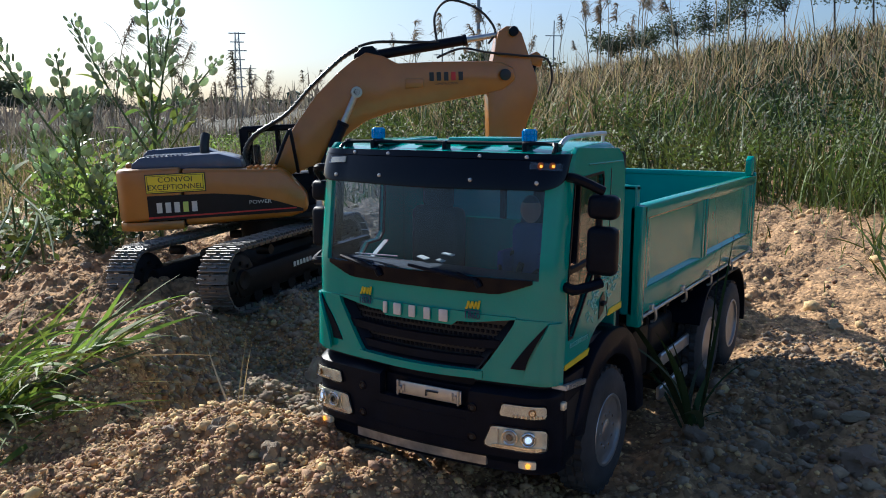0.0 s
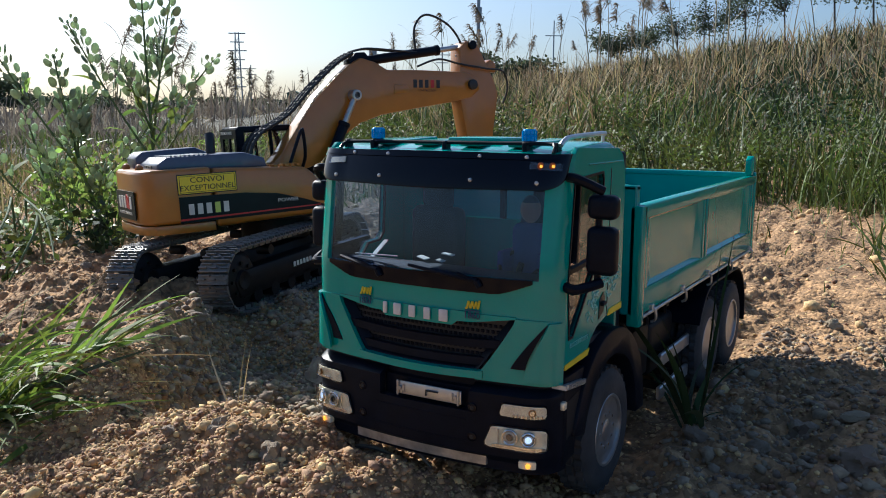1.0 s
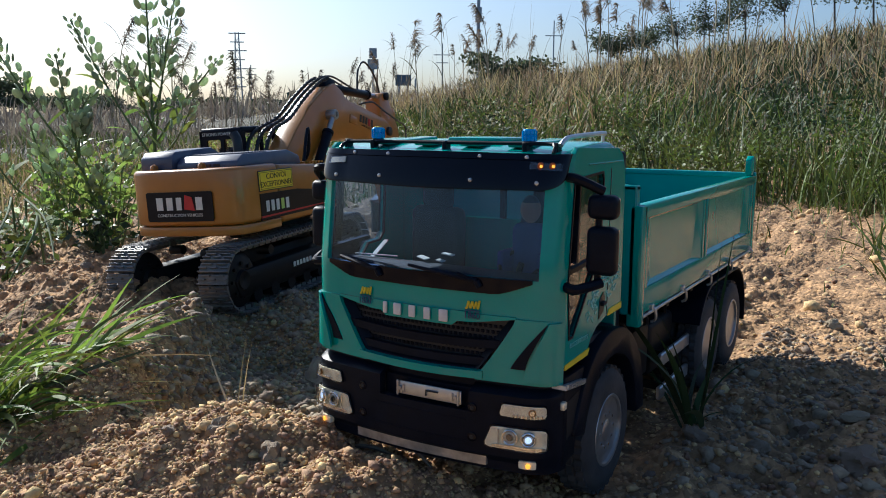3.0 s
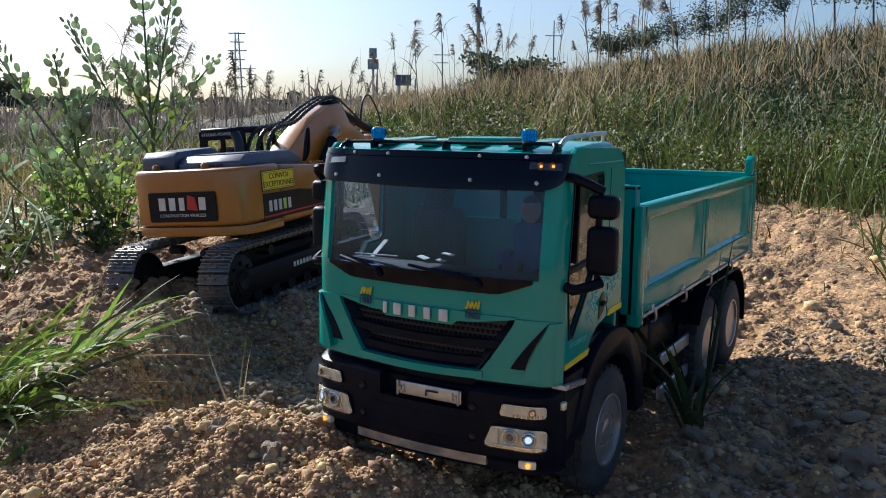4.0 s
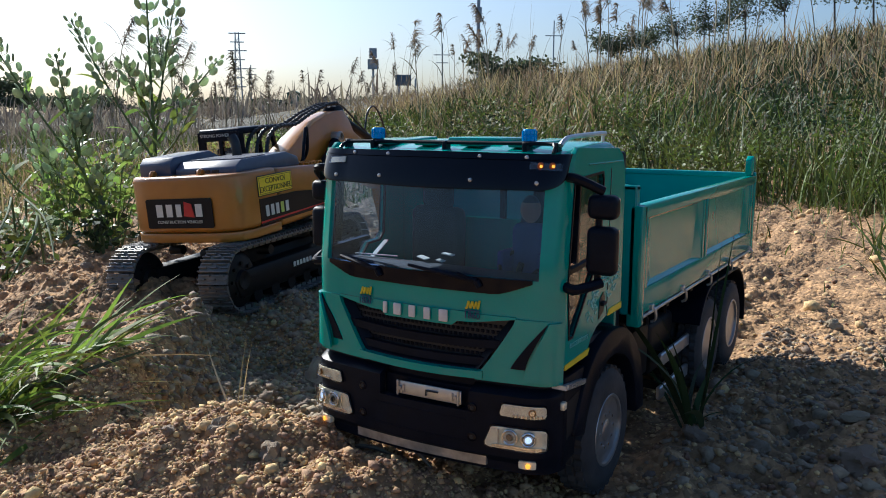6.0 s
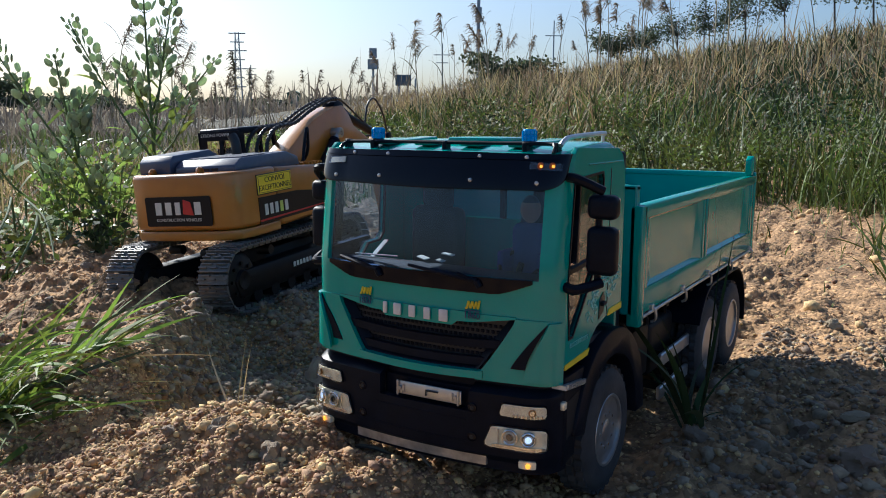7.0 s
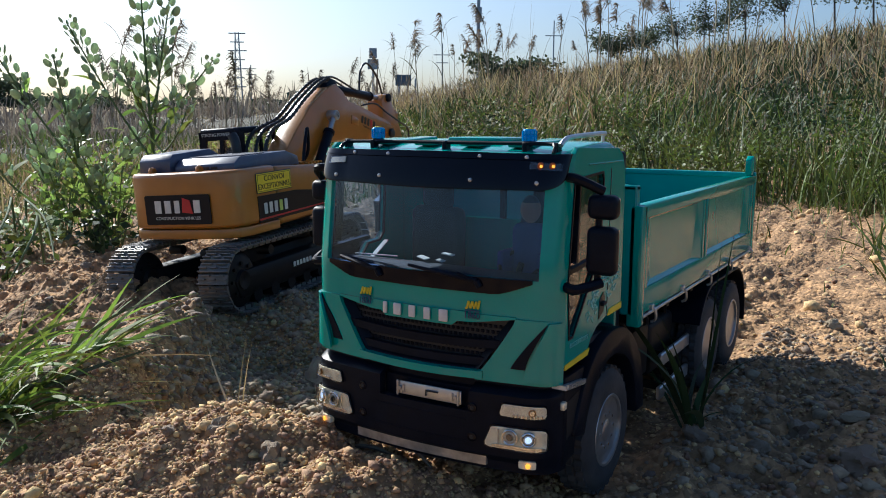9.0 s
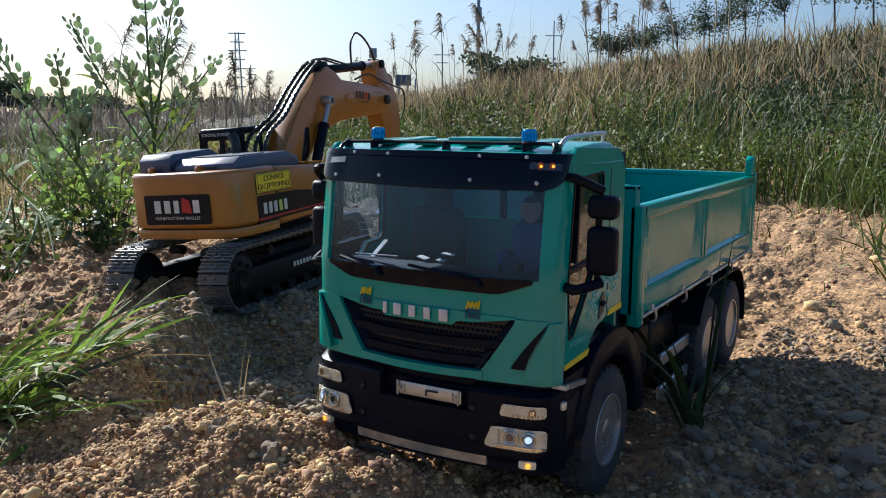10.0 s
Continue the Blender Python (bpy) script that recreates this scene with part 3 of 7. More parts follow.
def build_truck():
    truck = empty("dump_truck", "teal three-axle model dump truck standing on gravel", "truck")
    fn = front()
    cab = part("cab", join(
        sheet(fn, [s_of(x) for x in (-HW, -0.0865, -0.083, -0.0765)] + [-0.8 + 0.1 * i for i in range(17)] + [s_of(x) for x in (0.0765, 0.083, 0.0865, HW)],
              [0.0955, 0.105, 0.115, 0.125, 0.1335, 0.14, 0.148, 0.157, 0.17, 0.182, 0.195, 0.2085, 0.218, 0.229], 0.003,
              keep=lambda s, z: not (0.157 < z < 0.2085 and abs(s) < s_of(0.0765)) and not (0.0955 < z < 0.1335 and abs(s) < 0.82))), TEAL, truck, "glossy teal cab shell")
    # front skin between grille and corners, following the grille's slanted sides
    for sg in (-1, 1):
        def side_fn(u, z, sg=sg):
            k = (z - 0.0975) / (0.1325 - 0.0975)
            xg = 0.0395 + (0.0637 - 0.0395) * max(0, min(1, k)) ** 0.86
            x = xg + (0.0845 - xg) * u
            p, n = fn(s_of(sg * x), z)
            d = 0.0012 * (1 - u) + 0.0005
            return (p[0] + n[0] * d, p[1] + n[1] * d, p[2]), n
        part("front_panel", sheet(side_fn, lin(0, 1, 14), lin(0.0955, 0.134, 12), 0.0032), TEAL, cab)
        # air scoop at the corner
        def scoop(u, v, sg=sg):
            xa = 0.0614 + 0.0205 * v ** 1.15
            x = xa + u * 0.0085 * (1 - v) ** 0.9
            p, n = fn(s_of(sg * x), 0.1045 + 0.0280 * v)
            return (p[0] + n[0] * 0.0017, p[1] + n[1] * 0.0017, p[2]), n
        part("air_scoop", sheet(scoop, lin(0, 1, 4), lin(0.0, 0.99, 10), 0.002), BLACK, cab)

        def blade(u, v, sg=sg):
            xa = 0.0614 + 0.0205 * min(1, v) ** 1.15 + 0.0085 * (1 - min(1, v)) ** 0.9
            x = xa + u * (HW - 0.0006 - xa)
            p, n = fn(s_of(sg * x), 0.0985 + 0.0345 * v)
            d = 0.0034 * (1 - u) ** 0.6 * (1 - 0.5 * v) + 0.0012
            return (p[0] + n[0] * d, p[1] + n[1] * d, p[2]), n
        part("corner_deflector", sheet(blade, lin(0, 1, 8), lin(0, 1, 12), 0.0018), TEAL, cab, "teal corner air deflector")
    part("grille_lip", sheet(lambda x, v: ((lambda p, n: ((p[0], p[1] - 0.003, p[2]), n))(*fn(s_of(x), 0.0955 + 0.0045 * v + 0.0015 * (x / 0.05) ** 2))), lin(-0.045, 0.045, 14), [0, 1], 0.005), TEAL, cab)
    part("badge_panel", sheet(lambda x, v: ((lambda p, n: ((p[0], p[1] - 0.0016, p[2]), n))(*fn(s_of(x), 0.1268 + 0.0090 * v + (0.0078 * (1 - v) * max(0, (abs(x) - 0.0242) / 0.0098) if abs(x) > 0.0242 else 0)))), [-0.034, -0.0291, -0.0242] + lin(-0.022, 0.022, 10) + [0.0242, 0.0291, 0.034], [0, 0.5, 1], 0.004), TEAL, cab)
    grille = part("grille", sheet(lambda s, z: ((lambda p, n: ((p[0], p[1] + 0.006, p[2]), n))(*fn(s, z))), lin(-0.82, 0.82, 18), [0.094, 0.135], 0.002), INK, cab, "black honeycomb grille with two bars")
    bars = []
    for z, d in ((0.1155, 0.0), (0.1045, 0.001)):
        bars.append(sheet(lambda x, v, z=z, d=d: ((lambda p, n: ((p[0], p[1] + 0.0005 + d, p[2]), n))(*fn(s_of(x), z + 0.0048 * v - 0.002 * (1 - (x / 0.06) ** 2)))), lin(-0.056 if z > 0.11 else -0.046, 0.056 if z > 0.11 else 0.046, 14), [0, 0.5, 1], 0.004))
    for b_ in bars:
        part("grille_bar", b_, BLACK, grille)
    for a, b, z0, z1 in ((0.0655, 0.0395, 0.1335, 0.0990),):
        rails = []
        for sg in (-1, 1):
            rails.append(sheet(lambda u, v, sg=sg: (lambda p, n: ((p[0], p[1] + 0.0004 + 0.0045 * u, p[2]), n))(*fn(s_of(sg * (b - 0.0005 + (a - b) * v - 0.0062 * u)), z1 + (z0 - z1) * v)), lin(0, 1, 4), lin(0, 1, 8), 0.001))
        rails.append(sheet(lambda u, v: (lambda p, n: ((p[0], p[1] + 0.0004 + 0.0045 * v, p[2]), n))(*fn(s_of(u), 0.0985 + 0.0050 * v + 0.0012 * (u / 0.05) ** 2)), lin(-0.043, 0.043, 14), lin(0, 1, 3), 0.001))
        part("grille_frame", join(*rails), BLACK, grille)
    mesh_bits = []
    for r in range(9):
        for k in range(-17, 18):
            x, z = k * 0.0033 + (r % 2) * 0.00165, 0.099 + r * 0.0035
            kk = (z - 0.0975) / 0.035
            if abs(x) < 0.038 + 0.022 * max(0, kk) ** 0.86:
                m = front_at(x, z, -0.0058)
                mesh_bits.append(box(-0.0011, 0.0011, -0.0011, 0.0011, 0, 0.001, 0.0004, 1, m))
    part("grille_mesh", join(*mesh_bits), BLACK, grille)
    part("screen_band", sheet(lambda x, v: ((lambda p, n: ((p[0], p[1] - 0.0012, p[2]), n))(*fn(s_of(x), 0.1478 + 0.0094 * v + (1 - v) * 0.0075 * max(0, (abs(x) - 0.052) / 0.022) ** 1.2))), lin(-0.0735, 0.0735, 30), [0, 0.5, 1], 0.002), BLACK_GLOSS, cab, "black band under the windscreen")
    # maker's mark as plain blocks, two stickers with a zigzag and a number
    for x, w in ((-0.0232, 0.0030), (-0.0138, 0.0056), (-0.0030, 0.0046), (0.0078, 0.0046), (0.0190, 0.0060)):
        part("badge_bar", box(-w / 2, w / 2, -0.0037, 0.0037, 0.0004, 0.0020, 0.0007, 2, front_at(x, 0.1322, 0.0016)), WHITE, cab, "plain off-white badge block")
    part("grille_brow", sheet(lambda x, v: (lambda p, n: ((p[0], p[1] - 0.0013, p[2]), n))(*fn(s_of(x), (lambda lo: lo + (0.1350 - lo) * v)(0.1296 + 0.0042 * max(0.0, (abs(x) - 0.036) / 0.028)))), lin(-0.0642, 0.0642, 24), [0, 0.5, 1], 0.003), TEAL, cab)
    for x in (-0.0405, 0.0373):
        m = front_at(x, 0.1405, 0.0010)
        z = [(-0.0045, -0.0022), (-0.0036, -0.0026), (-0.0024, 0.0018), (-0.0013, -0.0024), (0.0000, 0.0018), (0.0012, -0.0024), (0.0025, 0.0018), (0.0035, -0.0024), (0.0046, 0.0026)]
        bits = [tube([m @ Vector((a[0], a[1], 0.0002)), m @ Vector((b[0], b[1], 0.0002))], 0.00066, 6) for a, b in zip(z, z[1:])]
        part("sticker", join(*bits), LOGO_Y, cab, "plain yellow zigzag sticker")
        part("sticker_bar", box(-0.0046, 0.0046, -0.0039, -0.0034, 0, 0.0010, 0, 1, m), NAVY, cab)
        text_mesh("1860", 0.0062, 0.0002, m @ pose(0, -0.0066, 0.0012), NAVY, cab, "sticker_number", 0.86)
    # windscreen
    ws = part("windscreen", sheet(lambda s, z: ((lambda p, n: ((p[0], p[1] + 0.0012, p[2]), n))(*fn(s, z))), [s_of(x) for x in lin(-0.0768, 0.0768, 24)], lin(0.1555, 0.2095, 8), 0.0008), GLASS, cab, "tinted windscreen with dusty glass")
    ws.visible_shadow = False
    for x0, x1 in ((-0.062, -0.030), (-0.006, 0.040)):
        pts = [front_at(x0 + (x1 - x0) * t, 0.1605 - 0.0055 * t, 0.0022).translation for t in lin(0, 1, 6)]
        wp = part("wiper", tube(pts, 0.0011, 6, 0.0016), BLACK, cab)
        part("wiper_arm", join(tube([pts[-1], front_at(x1 - 0.012, 0.159, 0.003).translation], 0.0010, 6), tube([pts[-1], front_at(x1 + 0.002, 0.1515, 0.002).translation], 0.0020, 8)), BLACK, wp)
    # flanks with the door windows
    for sg in (-1, 1):
        outer = [(0.019, 0.104), (0.054, 0.105), (0.060, 0.113), (0.070, 0.119), (0.085, 0.1225), (0.1135, 0.123), (0.1135, 0.215), (0.108, 0.226), (0.100, 0.2305), (0.032, 0.2325), (0.0277, 0.229), (0.0243, 0.2), (0.0190, 0.156)]
        win = [(0.0290, 0.2135), (0.0830, 0.2155), (0.0860, 0.212), (0.0830, 0.166), (0.078, 0.161), (0.064, 0.160), (0.030, 0.122), (0.0250, 0.122), (0.0225, 0.158), (0.0255, 0.185)] if sg < 0 else [(0.0290, 0.2135), (0.0715, 0.2155), (0.0735, 0.212), (0.0685, 0.164), (0.064, 0.160), (0.030, 0.122), (0.0250, 0.122), (0.0225, 0.158), (0.0255, 0.185)]
        x0, x1 = sorted((sg * HW, sg * (HW - 0.003)))
        fl = part("cab_side", prism(outer, x0, x1, "x", 0.0004, 1, (win,)), TEAL, cab)
        xi = sorted((sg * (HW - 0.0012), sg * (HW - 0.002)))
        g = part("door_window", prism([(y, z) for y, z in win], xi[0], xi[1], "x"), GLASS, fl)
        g.visible_shadow = False
        xf = sorted((sg * (HW + 0.0006), sg * (HW - 0.004)))
        part("window_seal", prism([(0.0280, 0.2148), (0.073, 0.217), (0.075, 0.212), (0.070, 0.163), (0.0645, 0.1585), (0.0305, 0.1205), (0.024, 0.1205), (0.0213, 0.158), (0.0243, 0.187)] if sg > 0 else [(0.0280, 0.2148), (0.084, 0.217), (0.0875, 0.212), (0.0845, 0.165), (0.079, 0.1595), (0.0645, 0.1585), (0.0305, 0.1205), (0.024, 0.1205), (0.0213, 0.158), (0.0243, 0.187)], xf[0], xf[1], "x", 0, 1, (win,)), BLACK, fl)
        part("window_bar", prism([(0.0320, 0.165), (0.0340, 0.165), (0.0375, 0.2145), (0.0355, 0.2145)], xf[0], xf[1], "x"), BLACK, fl)
        part("window_bar", prism([(0.0235, 0.1595), (0.066, 0.1625), (0.066, 0.165), (0.0235, 0.1625)], xf[0], xf[1], "x"), BLACK, fl)
        part("yellow_stripe", prism([(0.0195, 0.1035), (0.0545, 0.1045), (0.0575, 0.1085), (0.0195, 0.1065)], *sorted((sg * (HW + 0.0006), sg * (HW - 0.001))), "x"), YELLOW, fl)
        part("yellow_stripe", prism([(0.088, 0.1227), (0.1133, 0.1232), (0.1133, 0.1275), (0.0900, 0.1267)], *sorted((sg * (HW + 0.0006), sg * (HW - 0.001))), "x"), YELLOW, fl)
        # flat black plate paints the shade of the handle's recess
        hd = part("door_recess", prism([(0.072, 0.1235), (0.080, 0.1275), (0.082, 0.1360), (0.079, 0.1400), (0.073, 0.1360)], *sorted((sg * (HW + 0.0005), sg * (HW - 0.001))), "x"), INK, fl)
        part("door_handle", box(min(sg * HW, sg * (HW + 0.003)), max(sg * HW, sg * (HW + 0.003)), 0.0735, 0.0790, 0.1318, 0.1345, 0.0008, 2), BLACK, fl, "black door handle")
        for zz in (0.1480, 0.2215):
            part("door_crease", box(min(sg * HW, sg * (HW + 0.0007)), max(sg * HW, sg * (HW + 0.0007)), 0.048, 0.108, zz, zz + 0.0010, 0.0003, 1), TEAL, fl)
        part("door_gap", box(min(sg * (HW - 0.001), sg * (HW + 0.0003)), max(sg * (HW - 0.001), sg * (HW + 0.0003)), 0.0865, 0.0872, 0.124, 0.218), INK, fl)
        if sg > 0:
            part("roof_rail", tube(smooth_path([(0.080, 0.026, 0.2335), (0.0805, 0.030, 0.2362), (0.081, 0.040, 0.2382), (0.081, 0.088, 0.2396), (0.081, 0.093, 0.2392)], 5), 0.0015, 8), ALU, cab, "bare aluminium grab rail")
            part("rail_foot", tube([(0.081, 0.090, 0.2310), (0.081, 0.090, 0.2395)], 0.0012, 6), ALU, cab)
        # press lines and a splash sticker with faint lettering on the door
        rs = random.Random(4 + sg)
        spl = []
        for k in range(150):
            y, z = rs.gauss(0.078, 0.020), 0.0
            z = 0.140 + (y - 0.078) * 0.25 + rs.gauss(0, 0.006)
            if not (0.050 < y < 0.110) or z < 0.118 + 0.3 * max(0, 0.075 - y) or (0.069 < y < 0.085 and z < 0.143):
                continue
            w, h = rs.uniform(0.0004, 0.0022), rs.uniform(0.0003, 0.0008)
            spl.append(box(*sorted((sg * (HW - 0.0004), sg * (HW + 0.0003 + 0.0001 * rs.random()))), -w, w, -h, h, 0, 1, pose(0, y, z, rs.uniform(-50, 50))))
        part("door_decal", join(*spl), DECAL, fl, "faint pale teal splash sticker")
        dm = Matrix.Translation((sg * HW, 0.040, 0.1172)) @ Matrix(((0, 0, sg, 0), (sg, 0, 0, 0), (0, 1, 0, 0), (0, 0, 0, 1)))
        text_mesh("excavators", 0.0062, 0.0002, dm @ pose(0, 0, 0.0004), DECAL, fl, "door_lettering", 1.05)
        mirror_post(cab, sg)
    # roof with shallow ribs
    roof = part("roof", prism([(0.016, 0.2245), (0.018, 0.2275), (0.028, 0.2298), (0.045, 0.2322), (0.070, 0.2340), (0.094, 0.2345), (0.106, 0.2315), (0.1115, 0.224), (0.1115, 0.220), (0.030, 0.220)], -0.0855, 0.0855, "x", 0.004, 3), TEAL, cab)
    for x in (-0.050, -0.017, 0.017, 0.050):
        part("roof_rib", box(x - 0.007, x + 0.007, -0.030, 0.030, -0.001, 0.0012, 0.0009, 2, pose(0, 0.062, 0.2336, 2.2)), TEAL, roof)
    part("roof_hatch", box(-0.011, 0.028, 0.052, 0.090, 0.2330, 0.2366, 0.0014, 2), TEAL, roof)
    part("back_wall", prism([(-0.0855, 0.108), (0.0855, 0.108), (0.0855, 0.226), (-0.0855, 0.226)], 0.1105, 0.1135, "y", 0.0005, 1, ([(-0.050, 0.178), (0.050, 0.178), (0.050, 0.206), (-0.050, 0.206)],)), TEAL, cab)
    bw = part("rear_window", box(-0.0505, 0.0505, 0.1115, 0.1123, 0.1775, 0.2065), GLASS, cab)
    bw.visible_shadow = False
    part("window_divider", box(-0.002, 0.002, 0.110, 0.113, 0.178, 0.206), BLACK, cab)
    # visor over the windscreen
    def visor_plan(q, off=0.0):
        a, sg = abs(q), 1 if q >= 0 else -1
        half = 0.0885 if sg > 0 else 0.0850
        flat = 0.068 if sg > 0 else 0.062
        if a < 0.8:
            x = a / 0.8 * flat
            y, nx, ny = 0.0062 * (x / flat) ** 2, 0.18 * x / flat, -1.0
        else:
            t = (a - 0.8) / 0.2 * math.pi / 2
            x, y = flat + (half - flat) * math.sin(t), 0.0062 + 0.0125 * (1 - math.cos(t))
            nx, ny = 0.18 + math.sin(t), -math.cos(t)
        ln = math.hypot(nx, ny)
        return sg * (x + nx / ln * off), y + ny / ln * off, sg * nx / ln, ny / ln

    def visor_face(off=0.0):
        def f(q, v):
            x, y, nx, ny = visor_plan(q, off)
            lo = 0.2078 + 0.0010 * abs(q) + 0.0085 * max(0.0, (abs(q) - 0.84) / 0.16) ** 2
            hi = 0.2296 - 0.0006 * abs(q)
            belly = 0.0062 * v ** 1.4 - 0.0010
            return (x, y + belly, lo + (hi - lo) * v), (nx, ny, 0)
        return f
    qs = lin(-1, -0.8, 10)[:-1] + lin(-0.8, 0.8, 24) + lin(0.8, 1, 10)[1:]
    vis = part("sun_visor", sheet(visor_face(), qs, [0, 0.03, 0.1, 0.25, 0.45, 0.65, 0.82, 0.84, 0.86, 0.97, 1.0], 0.0026), BLACK_GLOSS, cab, "dark tinted plastic sun visor")
    part("visor_ridge", sheet(lambda q, v: (lambda p, n: ((p[0] + n[0] * 0.0008, p[1] + n[1] * 0.0008, p[2]), n))(*visor_face()(q, 0.835 + 0.03 * v)), qs[4:-4], [0, 1], 0.0012), BLACK_GLOSS, vis)

    def vq(x):
        flat, half = (0.068, 0.0885) if x > 0 else (0.062, 0.0850)
        a = abs(x)
        q = a / flat * 0.8 if a < flat else 0.8 + 0.2 * 2 / math.pi * math.asin(min(1, (a - flat) / (half - flat)))
        return math.copysign(q, x)

    def vp(x, z, off=0.0):
        """A pose on the visor, +Z outward and +Y up."""
        q = vq(x)
        lo = 0.2078 + 0.0010 * abs(q) + 0.0085 * max(0.0, (abs(q) - 0.84) / 0.16) ** 2
        p, n = visor_face(off)(q, max(0.0, (z - lo) / (0.2293 - lo)))
        n = Vector(n)
        m = Matrix((Vector((0, 0, 1)).cross(n), Vector((0, 0, 1)), n)).transposed().to_4x4()
        return Matrix.Translation((p[0], p[1], z)) @ m
    for x, z in ((-0.0668, 0.2127), (-0.0294, 0.2138), (0.0348, 0.2136), (0.0744, 0.2130), (-0.0535, 0.2272), (-0.0254, 0.2270), (0.0384, 0.2270), (0.0665, 0.2270)):
        m = vp(x, z)
        part("visor_screw", cyl(m @ Vector((0, 0, -0.001)), m @ Vector((0, 0, 0.0010)), 0.0012, n=14, bev=0.0004), ALU, vis)
    for sg in (-1, 1):
        x0, x1 = (0.060, 0.0735) if sg < 0 else (0.0690, 0.0860)
        lamp = part("visor_lamp", sheet(lambda u, v, sg=sg: ((lambda m: (m.translation, m.to_3x3() @ Vector((0, 0, 1))))(vp(sg * (x0 + (x1 - x0) * u), 0.2205 + 0.0042 * v - 0.0008 * u, 0.0014))), lin(0, 1, 8), lin(0, 1, 3), 0.0006), LENS, vis, "clear marker lamp with amber bulbs")
        part("lamp_back", sheet(lambda u, v, sg=sg: ((lambda m: (m.translation, m.to_3x3() @ Vector((0, 0, 1))))(vp(sg * (x0 + 0.0006 + (x1 - x0 - 0.0012) * u), 0.2209 + 0.0034 * v - 0.0008 * u, 0.0007))), lin(0, 1, 8), lin(0, 1, 2), 0.0006), REFLECT if sg < 0 else INK, lamp)
        if sg > 0:
            for x in (0.0755, 0.0815):
                m = vp(x, 0.2224, 0.0009)
                part("bulb_cup", cyl(m @ Vector((0, 0, -0.0005)), m @ Vector((0, 0, 0.0003)), 0.0022, 0.0016, n=14), AMBER_DIM, lamp)
                part("bulb", cyl(m @ Vector((0, 0, 0)), m @ Vector((0, 0, 0.0008)), 0.0009, n=12), AMBER, lamp)
    # roof bar with beacons
    bar = part("roof_bar", tube(smooth_path([(-0.0755, 0.022, 0.2290), (-0.0745, 0.0255, 0.2322), (-0.068, 0.028, 0.2334), (-0.030, 0.0290, 0.2338), (0.030, 0.0290, 0.2340), (0.070, 0.028, 0.2342), (0.0765, 0.0255, 0.2330), (0.0775, 0.022, 0.2290)], 6), 0.0012, 8), BLACK, cab)
    for x in (-0.0745, -0.0535, 0.0015, 0.0565, 0.0765):
        part("bar_clamp", box(x - 0.0015, x + 0.0015, 0.0265, 0.0330, 0.2275, 0.2350, 0.0006, 1), BLACK, bar)
    for x in (-0.0527, 0.0569):
        b = part("beacon", lathe([(0.0036, 0.0), (0.0043, 0.0004), (0.0043, 0.0030), (0.0037, 0.0034), (0.0037, 0.0039), (0.0042, 0.0043), (0.0041, 0.0066), (0.0034, 0.0074), (0.0, 0.0075)], 24, "z"), BLUE, cab, "bright blue warning beacon")
        b.location = (x, 0.0330, 0.2352)
        part("beacon_base", lathe([(0.0022, -0.0030), (0.0036, -0.0004), (0.0036, 0.0004), (0.0, 0.0004)], 20, "z"), BLACK, b)
        part("beacon_cap", lathe([(0.0024, 0.0073), (0.0021, 0.0080), (0.0, 0.0081)], 20, "z"), LOGO_Y, b)
        for k in range(10):
            part("beacon_rib", box(-0.0003, 0.0003, 0.0040, 0.0046, 0.0005, 0.0064, 0, 1, Matrix.Rotation(2 * math.pi * k / 10, 4, "Z")), BLUE, b)
    # inside: floor, seats, dashboard, wheel, plain driver figure
    part("cab_floor", box(-0.085, 0.085, 0.028, 0.111, 0.108, 0.112), SEAT, cab)
    part("dashboard", join(box(-0.083, 0.083, 0.013, 0.042, 0.137, 0.1555, 0.005, 3), box(-0.020, 0.026, 0.030, 0.048, 0.128, 0.150, 0.004, 2)), SEAT, cab)
    for x in (-0.044, 0.044):
        part("seat", join(box(x - 0.024, x + 0.024, 0.056, 0.092, 0.124, 0.138, 0.006, 3), box(x - 0.021, x + 0.021, 0.088, 0.102, 0.134, 0.186, 0.006, 3), box(x - 0.012, x + 0.012, 0.089, 0.100, 0.184, 0.204, 0.005, 3)), SEAT, cab)
    part("steering_wheel", join(tube([Vector((0.044, 0.052, 0.158)) + Vector((math.cos(a) * 0.014, math.sin(a) * 0.012, math.sin(a) * 0.008)) for a in lin(0, 2 * math.pi, 20)], 0.0013, 6), tube([(0.044, 0.052, 0.158), (0.044, 0.042, 0.145)], 0.002, 6)), BLACK, cab)
    part("dash_papers", join(box(-0.0015, 0.0015, -0.020, 0.020, 0, 0.0006, 0, 1, pose(-0.066, 0.050, 0.1575, 12, 0, 18)), box(-0.016, 0.016, -0.0008, 0.0008, 0, 0.0006, 0, 1, pose(-0.056, 0.034, 0.1572, 0, 0, 8)), box(-0.007, 0.007, -0.002, 0.002, 0, 0.0006, 0, 1, pose(-0.022, 0.040, 0.1575, 10, 0, -35)), box(-0.004, 0.004, -0.0015, 0.0015, 0, 0.0006, 0, 1, pose(-0.006, 0.036, 0.1575, 10, 0, -30)), box(-0.006, 0.006, -0.0015, 0.0015, 0, 0.0006, 0, 1, pose(-0.010, 0.052, 0.1590, 10, 0, -25))), WHITE, cab, "pale papers on the dashboard")
    # bumper with a niche for the plate
    def bump_face(u, z):
        x, y, nx, ny = bumper_plan(u)
        return (x, y + (0.0035 if z < 0.050 else 0.0 if z < 0.0895 else 0.003 if z < 0.0915 else 0.0085), z), (nx, ny, 0)
    us_b = sorted(set([round(q, 5) for q in lin(-1, 1, 44)] + [round(bumper_s(x), 5) for x in (-0.026, 0.038)]))
